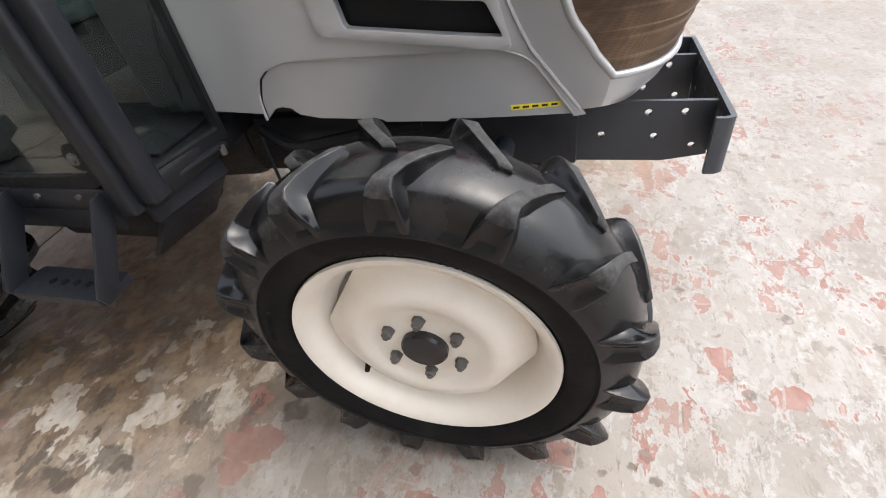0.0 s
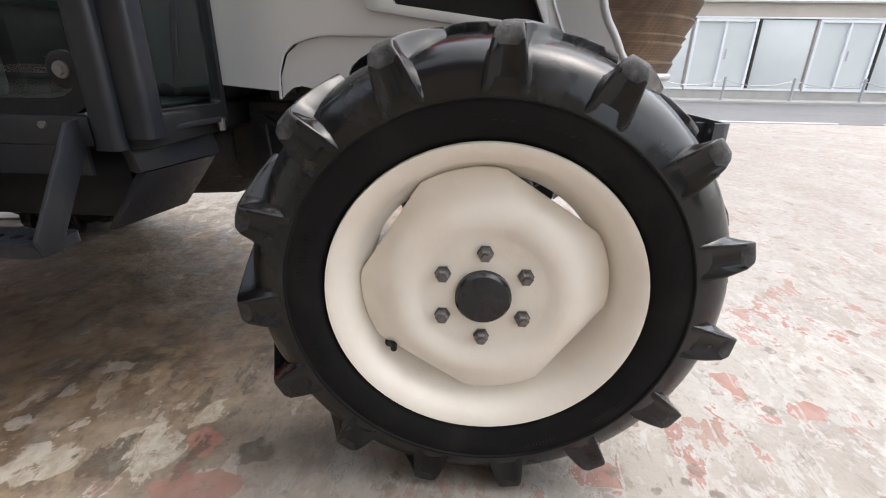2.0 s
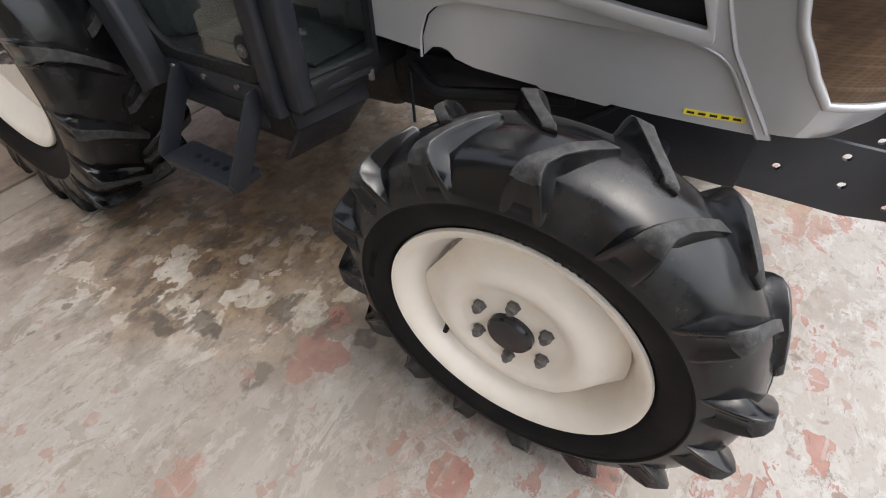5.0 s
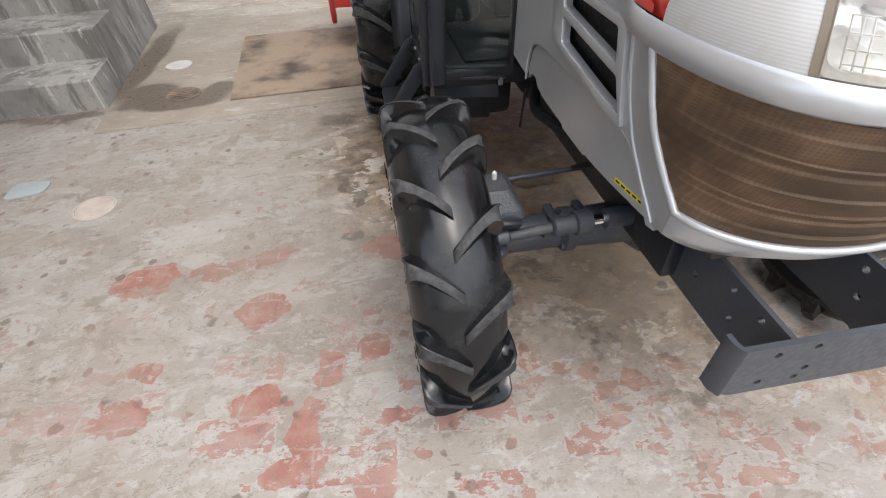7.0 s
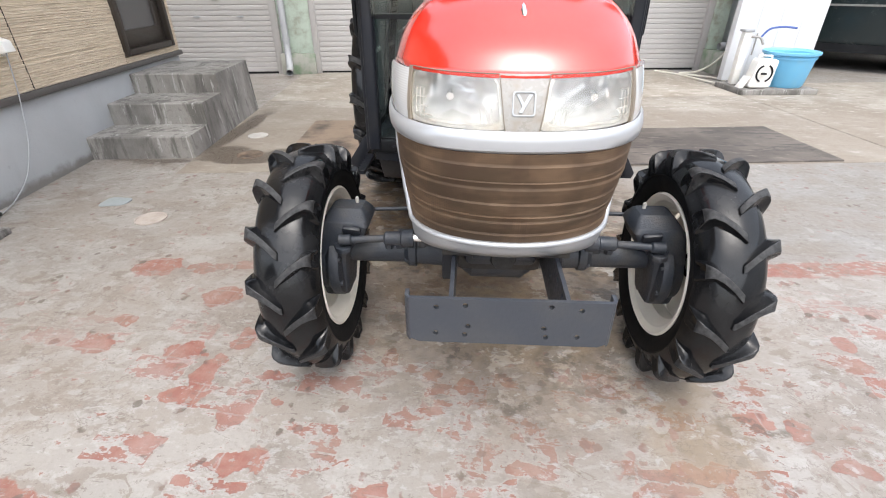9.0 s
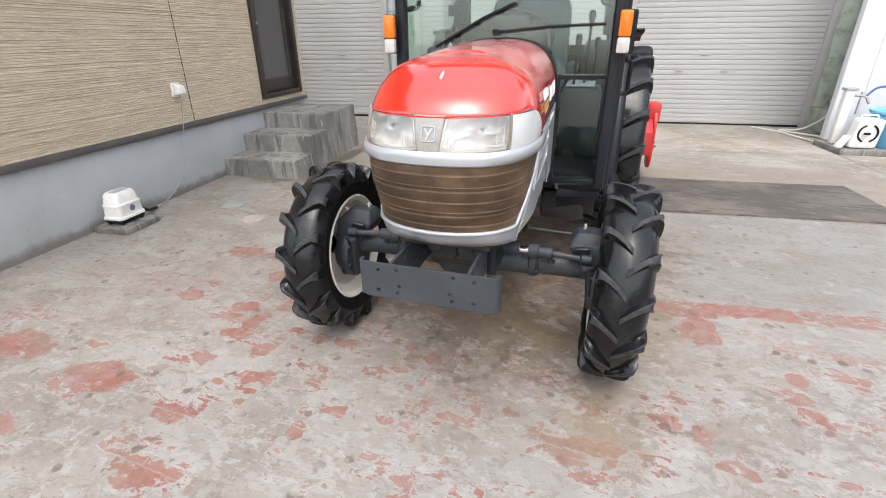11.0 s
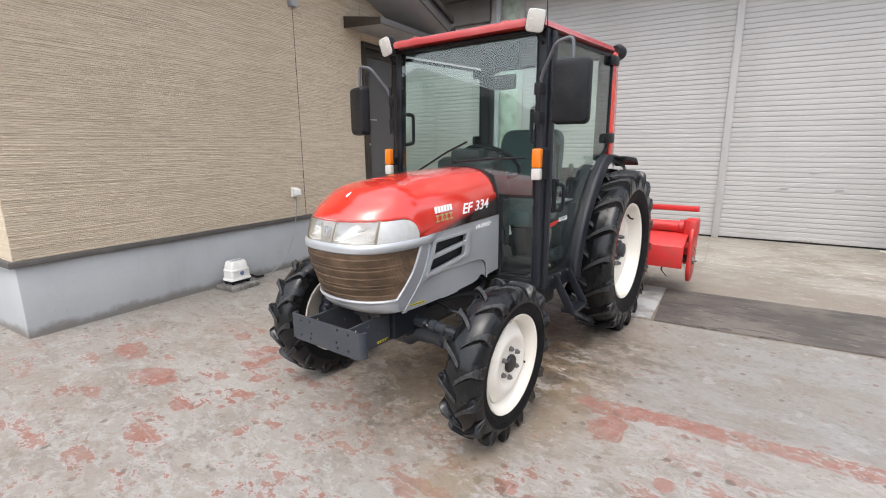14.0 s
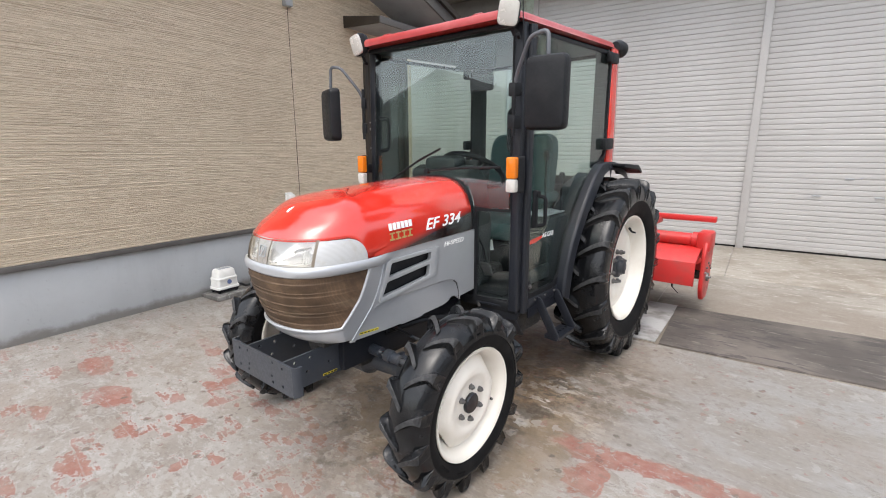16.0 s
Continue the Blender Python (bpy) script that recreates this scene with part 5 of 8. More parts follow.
def lugs(wheel, c, side, lug, count, sweep, phase, width):
    """Curved lugs in a V round a tyre, their flanks running out softly into the carcass.
    lug: (x base, r base, x top, r top, top width, base width) from the middle down the sidewall."""
    for s in (1, -1):
        bm = bm_new()
        loops = []
        for n, (xb, rb, xt, rt, tw, bw) in enumerate(lug):
            u = min(1.0, max(0.0, (xt - lug[0][2]) / (lug[5][2] - lug[0][2])))
            mid = -sweep * (1 - u) ** 1.45
            loop = []
            # a long soft ramp on one flank, a short steep one on the other, a hollow in the lower end
            dip = (1.0, 1.0, 1.0, 1.0, 1.0, 1.0, 0.75, 0.18, 0.06, 0.03)[n]
            ramp = ((0.0, 1.0), (0.16, 0.72), (0.40, 0.40), (0.70, 0.14), (0.90, 0.02), (0.98, -0.04), (1.0, -0.14), (lerp(0.05, 1.0, dip), -0.30))
            steep = ((0.0, 1.0), (0.20, 0.50), (0.50, 0.20), (0.75, 0.07), (0.90, 0.0), (0.98, -0.04), (1.0, -0.14), (lerp(0.05, 1.0, dip), -0.30))
            for sign, seq, far in ((-1, ramp, 1.25), (1, steep[::-1], 0.9)):
                for h, k in seq:
                    w = width / 2 / rt * (tw + (bw - tw) * k * far) if k > 0 else width / 2 / rt * tw * (1 + 1.6 * k)
                    a = mid + sign * w
                    x, r = lerp(xb, xt, h), lerp(rb, rt, h)
                    loop.append(Vector((side * s * x, -r * math.cos(a), r * math.sin(a))))
            loops.append(loop)
        rings(bm, loops, True, True)
        bm.faces.ensure_lookup_table()
        bmesh.ops.recalc_face_normals(bm, faces=bm.faces[:])
        for k, f in enumerate(bm.faces):
            f.smooth = True
            # the worn pad on top
            if k // 16 <= 5 and 5 <= k % 16 <= 9 and k < 16 * (len(lug) - 1):
                f.material_index = 1
        for e in bm.edges:
            if len(e.link_faces) == 2 and e.calc_face_angle(0) > 1.0:
                e.smooth = False
        me = bpy.data.meshes.new("lug")
        bm.to_mesh(me)
        bm.free()
        me.materials.append(RUBBER)
        me.materials.append(LUG)
        for k in range(count):
            ob = new("lug", me)
            ob.parent = wheel
            # turning by a about +x takes the front of the wheel upwards for a negative a
            ob.matrix_basis = Matrix.Translation(c) @ Matrix.Rotation(-(phase + (k + (0.0 if s > 0 else 0.5)) * math.tau / count), 4, "X")


def front_wheel(side):
    c = (side * 0.592, 0.0, 0.371)
    out = [(0.066, 0.222), (0.070, 0.2345), (0.079, 0.243), (0.0865, 0.262), (0.0885, 0.279), (0.0887, 0.2845), (0.0918, 0.2865), (0.0905, 0.294), (0.0868, 0.307), (0.0800, 0.321), (0.0705, 0.3345), (0.057, 0.3455), (0.036, 0.3535), (0.015, 0.3580)]
    carcass = out + [(0.0, 0.3595)] + [(-x, r) for x, r in reversed(out)]
    lug = [(-0.007, 0.347, -0.006, 0.360, 1.0, 1.4), (-0.003, 0.349, -0.002, 0.3655, 1.15, 1.6), (0.03, 0.3495, 0.03, 0.3675, 1.15, 1.8), (0.06, 0.3400, 0.06, 0.3675, 1.15, 2.0), (0.066, 0.336, 0.086, 0.3650, 1.35, 2.4),
           (0.075, 0.329, 0.100, 0.358, 1.75, 3.2), (0.086, 0.319, 0.1070, 0.347, 2.1, 3.4), (0.0945, 0.306, 0.1090, 0.329, 2.4, 3.5), (0.1000, 0.294, 0.1080, 0.306, 2.7, 3.4), (0.1015, 0.284, 0.1045, 0.288, 2.8, 3.2)]
    lug = [(xb * 0.87, rb + 0.0045 * (rb - 0.222) / 0.13, xt * 0.865, rt + 0.0045 * (rt - 0.222) / 0.13, tw, bw) for xb, rb, xt, rt, tw, bw in lug]
    rim = [(0.066, 0.228), (0.073, 0.2335), (0.079, 0.232), (0.078, 0.225), (0.066, 0.210), (0.045, 0.200), (0.030, 0.196), (0.012, 0.178), (-0.03, 0.178), (-0.045, 0.198), (-0.066, 0.206), (-0.078, 0.226), (-0.074, 0.233), (-0.066, 0.226), (-0.05, 0.204), (-0.03, 0.184), (0.01, 0.184), (0.03, 0.203), (0.052, 0.209)]
    wheel = part("front_wheel", lathe(bm_new(), [(side * x, r) for x, r in rim], c, "x", 72, True), CREAM, tr, "cream painted front wheel")
    part("tyre", tyre(c, side, carcass), (RUBBER, SIDEWALL), wheel, "glossy black tyre carcass")
    lugs(wheel, c, side, lug, 15, 0.18, radians(16), 0.0195)
    # dished disc, a rounded square that touches the barrel at its corners
    bm = bm_new()
    steps = [(0.040, 0.052), (0.058, 0.052), (0.092, 0.052), (0.100, 0.055), (0.110, 0.0595), (0.122, 0.0625), (0.135, 0.061), (0.150, 0.055), (0.172, 0.042), (0.190, 0.030)]
    loops = []
    n = 96
    for front in (0.0, -0.007):
        seq = steps if front == 0.0 else steps[::-1]
        for r, x in seq:
            loop = []
            for k in range(n):
                a = k * math.tau / n
                b = (a - radians(12)) % (math.pi / 2) - math.pi / 4
                flat = 0.1695 / max(0.2, math.cos(b))
                lim = min(0.1895, flat) if r > 0.15 else 1.0
                rr = r if r <= 0.15 else min(r, lerp(0.15, lim, (r - 0.15) / 0.04))
                loop.append(Vector(c) + Vector((side * (x + front), -rr * math.cos(a), rr * math.sin(a))))
            loops.append(loop)
    rings(bm, loops + [loops[0]], True, False)
    bmesh.ops.remove_doubles(bm, verts=bm.verts[:], dist=1e-6)
    part("wheel_disc", bm, CREAM, wheel)
    part("hub_cap", lathe(bm_new(), [(side * 0.035, 0.042), (side * 0.062, 0.042), (side * 0.067, 0.038), (side * 0.069, 0.02), (side * 0.072, 0.0)], c, "x", 32), HUB_BLACK, wheel, "glossy black hub cap")
    for k in range(6):
        a = radians(90 + 60 * k)
        p = Vector(c) + Vector((side * 0.052, 0.07 * math.cos(a), 0.07 * math.sin(a)))
        bm = lathe(bm_new(), [(0, 0.0125), (side * 0.003, 0.0125), (side * 0.003, 0.0105), (side * 0.013, 0.0105), (side * 0.016, 0.008), (side * 0.016, 0.006), (side * 0.020, 0.0055), (side * 0.021, 0.0)], p, "x", 6)
        part("wheel_nut", bm, NUT, wheel)
    a = radians(217 if side < 0 else 200)
    d = Vector((0, -math.cos(a), math.sin(a)))
    p = Vector(c) + Vector((side * 0.02, 0, 0)) + d * 0.190
    part("valve_stem", rod(bm_new(), [p, p - d * 0.012 + Vector((side * 0.012, 0, 0)), p - d * 0.018 + Vector((side * 0.034, 0, 0))], [0.0085, 0.007, 0.005]), BLACK, wheel)
    for a0, n, wide, tall in ((97, 6, 0.005, 0.0022), (76, 5, 0.005, 0.0022), (-32, 12, 0.0016, 0.010), (-62, 9, 0.0016, 0.008), (172, 14, 0.0016, 0.012), (205, 8, 0.0016, 0.010)):
        bm = bm_new()
        for j in range(n):
            a = radians(a0 - (2.4 if wide > 0.003 else 1.3) * j)
            q = Matrix.Translation(Vector(c) + Vector((side * 0.0972, -0.262 * math.cos(a), 0.262 * math.sin(a)))) @ Matrix.Rotation(-a, 4, "X")
            bmesh.ops.create_cube(bm, size=1, matrix=q @ Matrix.Diagonal((0.0022, tall, wide, 1)))
        part("moulded_marking", bm, SIDEWALL, wheel)
    return wheel, Vector(c)


def rear_wheel(side):
    c = (side * 0.579, 1.690, 0.590)
    grow = 1.042
    out = [(0.103, 0.322), (0.108, 0.336), (0.126, 0.352), (0.142, 0.395), (0.150, 0.44), (0.150, 0.47), (0.144, 0.502), (0.122, 0.526), (0.06, 0.533)]
    carcass = out + [(0.0, 0.534)] + [(-x, r) for x, r in reversed(out)]
    lug = [(-0.016, 0.529, -0.016, 0.546, 0.85, 1.3), (-0.004, 0.532, -0.004, 0.558, 0.95, 1.8), (0.04, 0.532, 0.04, 0.563, 1.0, 2.2), (0.085, 0.529, 0.087, 0.563, 1.1, 2.6), (0.124, 0.519, 0.128, 0.560, 1.25, 2.8),
           (0.139, 0.505, 0.145, 0.553, 1.45, 3.0), (0.1455, 0.489, 0.154, 0.538, 1.7, 3.1), (0.1485, 0.469, 0.158, 0.505, 1.9, 3.0), (0.149, 0.447, 0.157, 0.468, 2.0, 2.7), (0.148, 0.427, 0.152, 0.436, 2.0, 2.4)]
    rim = [(0.103, 0.325), (0.112, 0.333), (0.120, 0.331), (0.119, 0.322), (0.105, 0.306), (0.070, 0.292), (0.05, 0.275), (-0.02, 0.262), (-0.05, 0.275), (-0.09, 0.292), (-0.118, 0.322), (-0.112, 0.332), (-0.10, 0.322), (-0.07, 0.298), (-0.02, 0.270), (0.05, 0.283), (0.08, 0.302)]
    carcass, rim = [(x, q * grow) for x, q in carcass], [(x, q * grow) for x, q in rim]
    lug = [(xb, rb * grow, xt, rt * grow, tw, bw) for xb, rb, xt, rt, tw, bw in lug]
    wheel = part("rear_wheel", lathe(bm_new(), [(side * x, r) for x, r in rim], c, "x", 80, True), CREAM, tr, "cream painted rear wheel")
    part("tyre", tyre(c, side, carcass), (RUBBER, SIDEWALL), wheel, "large glossy black tyre carcass")
    lugs(wheel, c, side, lug, 18, 0.17, 0.1, 0.026)
    part("wheel_disc", lathe(bm_new(), [(side * x, r * grow) for x, r in ((0.035, 0.05), (0.035, 0.135), (0.045, 0.15), (0.050, 0.20), (0.040, 0.25), (0.028, 0.270), (0.018, 0.270), (0.032, 0.245), (0.040, 0.20), (0.036, 0.16), (0.024, 0.135), (0.024, 0.05))], c, "x", 64, True), CREAM, wheel)
    part("hub", lathe(bm_new(), [(side * x, r) for x, r in ((-0.05, 0.075), (0.055, 0.072), (0.06, 0.05), (0.085, 0.045), (0.09, 0.03), (0.09, 0.0))], c, "x", 28), CASTING, wheel, "dark axle hub")
    for k in range(8):
        a = k * math.tau / 8 + 0.2
        p = Vector(c) + Vector((side * 0.035, 0.105 * math.cos(a), 0.105 * math.sin(a)))
        part("wheel_nut", lathe(bm_new(), [(0, 0.018), (side * 0.014, 0.016), (side * 0.016, 0.012), (side * 0.030, 0.010), (side * 0.031, 0.0)], p, "x", 6), NUT, wheel)
    p = Vector(c) + Vector((side * 0.06, 0.118, 0.248))
    part("valve_stem", rod(bm_new(), [p, p + Vector((side * 0.02, 0, -0.025)), p + Vector((side * 0.045, 0, -0.03))], [0.009, 0.007, 0.006]), BLACK, wheel)
    return wheel


for side in (-1, 1):
    # the front wheels lean out a little at the top
    turned_wheel, centre = front_wheel(side)
    turned_wheel.matrix_basis = Matrix.Translation(centre) @ Matrix.Rotation(side * radians(2.0), 4, "Y") @ Matrix.Translation(-centre)
    rear_wheel(side)

# ---- bonnet, lamps and grille ----
not_nose = set(bpy.data.objects)
NOSE_BACK = -0.15


def nose(x_half, front, z, n=28, power=0.85, a0=-90, a1=90):
    """A level line round the nose, from one flank to the other."""
    out = []
    for k in range(n + 1):
        a = radians(lerp(a0, a1, k / n))
        out.append((x_half * math.sin(a), NOSE_BACK - (NOSE_BACK - front) * max(0.0, math.cos(a)) ** power, z))
    return out


def skin(bm, rows, thick=0.006):
    """A sheet through rows of points, given a thickness inwards."""
    grid = [[bm.verts.new(p) for p in row] for row in rows]
    fs = []
    for a, b in zip(grid, grid[1:]):
        for i in range(len(a) - 1):
            fs.append(bm.faces.new((a[i], a[i + 1], b[i + 1], b[i])))
    bmesh.ops.recalc_face_normals(bm, faces=fs)
    bmesh.ops.solidify(bm, geom=fs, thickness=thick)
    return bm


# the red lid: arcs from its lower edge to the spine
def nose_x(x_half, front, y):
    """Half-width of a nose line at y."""
    ca = max(0.0, min(1.0, (NOSE_BACK - y) / (NOSE_BACK - front))) ** (1 / 0.85)
    return x_half * math.sqrt(max(0.0, 1 - ca * ca))


def lid_edge():
    """Level along the flank, up round the rear of the side lamp, then along the lamps' tops."""
    pts = [(lerp(0.258, 0.277, k / 24), lerp(0.535, -0.160, k / 24), 0.942) for k in range(25)]
    for k in range(9):
        a = math.pi / 2 * k / 8
        y = -0.257 + 0.072 * math.cos(a)
        pts.append((nose_x(0.279, -0.408, y), y, 0.942 + 0.094 * math.sin(a)))
    for k in range(1, 17):
        a = radians(lerp(69.2, 0, k / 16))
        pts.append((0.279 * math.sin(a), -0.15 - 0.258 * math.cos(a) ** 0.85, lerp(1.036, 1.033, k / 16)))
    return pts + [(-x, y, z) for x, y, z in reversed(pts[:-1])]


def lid_top(y):
    return curve(y, [(-0.42, 1.06), (-0.34, 1.118), (-0.25, 1.155), (-0.12, 1.182), (0.05, 1.196), (0.3, 1.205), (0.54, 1.205)])


rows = []
edge = lid_edge()
N = 20
for j in range(N + 1):
    t = math.pi / 2 * j / N
    row = []
    for x, y, z in edge:
        ys = y if y > -0.10 else lerp(-0.10, -0.02, min(1.0, (-0.10 - y) / 0.31))
        top = lid_top(ys)
        # columns over the lamps start part of the way up the same arc
        t0 = math.asin(min(0.99, ((z - 0.942) / (top - 0.942)) ** (2.9 / 2)))
        tt = lerp(t0, math.pi / 2, t / (math.pi / 2))
        h = 1 - max(0.0, math.cos(tt)) ** (2 / 2.9)
        v = max(0.0, math.sin(tt)) ** (2 / 2.9)
        p = Vector((lerp(x, 0.0, h), lerp(y, ys, h), lerp(0.942, top, v)))
        # round the nose: a sloped brow up to a crease, then the crown
        ca = max(0.0, min(1.0, (-0.15 - y) / 0.258)) ** (1 / 0.85)
        w = max(0.0, min(1.0, (ca - 0.25) / 0.45))
        w = w * w * (3 - 2 * w)
        if w > 0:
            e = Vector((x, y, z))
            cr = Vector((x * 0.985, y + lerp(0.03, 0.095, ca), lerp(1.085, 1.118, ca)))
            u = j / N
            if u <= 0.4:
                k = u / 0.4
                q = e.lerp(cr, k) + Vector((0, -0.012, 0.006)) * math.sin(math.pi * k)
            else:
                k = (u - 0.4) / 0.6 * math.pi / 2
                q = Vector((lerp(cr.x, 0.0, 1 - max(0.0, math.cos(k)) ** (2 / 2.5)), lerp(cr.y, ys, 1 - max(0.0, math.cos(k)) ** (2 / 2.0)), lerp(cr.z, top, math.sin(k) ** (2 / 2.3))))
            p = p.lerp(q, w)
        row.append(tuple(p))
    rows.append(row)
bm = bm_new()
grid = [[bm.verts.new(p) for p in row] for row in rows]
for a, b in zip(grid, grid[1:]):
    for i in range(len(a) - 1):
        bm.faces.new((a[i], a[i + 1], b[i + 1], b[i]))
bmesh.ops.remove_doubles(bm, verts=bm.verts[:], dist=1e-4)
bonnet = part("bonnet", bm, RED, tr, "glossy red bonnet", 1.2)
bonnet.modifiers.new("thickness", "SOLIDIFY").thickness = 0.004
part("bonnet_seal", rod(bm_new(), [(x, 0.540, z) for x, y, z in [r[0] for r in rows] + [r[-1] for r in reversed(rows)]], 0.006, 8), BLACK, tr, "black rubber bonnet seal")
part("bonnet_ornament", rod(bm_new(), [(0, -0.312, 1.124), (0, -0.304, 1.131), (0, -0.270, 1.146), (0, -0.238, 1.156)], [0.003, 0.006, 0.006, 0.003], 10), CHROME, bonnet, "small chrome bonnet badge")

# black strip along the lid's lower rear edge, with the lettering in it
def on_lid(side, y, dz, out=0.0015):
    """A place on the lid's flank, dz above its lower edge."""
    i = max(q for q in range(24) if edge[q][1] >= y or q == 0)
    f = min(1.3, (edge[i][1] - y) / (edge[i][1] - edge[i + 1][1]))
    z = 0.942 + dz
    xs = []
    for col in ([r[i] for r in rows], [r[i + 1] for r in rows]):
        x = col[-1][0]
        for p, q in zip(col, col[1:]):
            if q[2] >= z:
                x = lerp(p[0], q[0], (z - p[2]) / max(1e-6, q[2] - p[2]))
                break
        xs.append(x)
    return Vector((side * (lerp(xs[0], xs[1], f) + out), y, z))


def fade():
    """Print that fades from black to the bonnet's red, darker towards the rear and the lower edge."""
    m = Mat("fading_print", (0.02, 0.016, 0.016), 0.2, Coat_Weight=0.6, Coat_Roughness=0.05)
    sep = m.node("SeparateXYZ")
    m.link(m.where(), sep.inputs[0])
    s = m.math("SUBTRACT", sep.outputs[2], m.math("MULTIPLY", sep.outputs[1], 0.20))
    m.color(m.mix(m.ramp(s, 0.930, 0.985), (0.016, 0.010, 0.010), (0.60, 0.026, 0.012)))
    return m.m


FADE = fade()
for side in (-1, 1):
    bm = bm_new()
    loops = []
    for k in range(25):
        y = lerp(0.533, -0.150, k / 24)
        h = curve(y, [(-0.15, 0.012), (0.0, 0.045), (0.2, 0.085), (0.4, 0.118), (0.54, 0.125)])
        loops.append([on_lid(side, y, 0.001 + h * j / 6, 0.0022) for j in range(7)])
    rings(bm, loops, False, False)
    part("decal_band", bm, FADE, bonnet, "black print fading into red")


def flank(side, y, z, x):
    """A frame for writing on a flank: reads from front to back on the left, back to front on the right."""
    m = Matrix(((0, 0, side, side * x), (side, 0, 0, y), (0, 1, 0, z), (0, 0, 0, 1)))
    return m


def hug(ob, side, out=0.0032):
    """Lays the points of a flat mark on the lid's flank."""
    base = min(abs(v.co.x) for v in ob.data.vertices)
    for v in ob.data.vertices:
        v.co.x = side * (abs(on_lid(side, v.co.y, v.co.z - 0.942, out).x) + (abs(v.co.x) - base))
    return ob


for side in (-1, 1):
    y0 = 0.165 if side > 0 else 0.475
    hug(letters("model_lettering", "EF 334", 0.070, flank(side, y0, 0.998, 0.2645), WHITE_DECAL, bonnet, 0.0008, 0.32, 1.36), side)
    y0 = 0.305 if side > 0 else 0.485
    letters("lettering", "HI-SPEED", 0.030, flank(side, y0, 0.897, 0.2642), WHITE_DECAL, tr, 0.0008, 0.25, 1.25)
    bm = bm_new()
    for k in range(6):
        y = lerp(-0.06, 0.085, k / 6)
        box(bm, (side * 0.2695, side * 0.2725), (y, y + 0.018), (1.032, 1.060))
    hug(part("brand_mark", bm, WHITE_DECAL, bonnet, "white brand mark as plain bars"), side)
    bm = bm_new()
    for k in range(4):
        y = lerp(-0.06, 0.085, k / 4)
        box(bm, (side * 0.2705, side * 0.2735), (y, y + 0.028), (0.990, 0.996))
        box(bm, (side * 0.2705, side * 0.2735), (y, y + 0.028), (1.016, 1.022))
        box(bm, (side * 0.2705, side * 0.2735), (y + 0.010, y + 0.017), (0.996, 1.016))
    hug(part("brand_mark", bm, GOLD_DECAL, bonnet, "gold series mark as plain bars"), side)

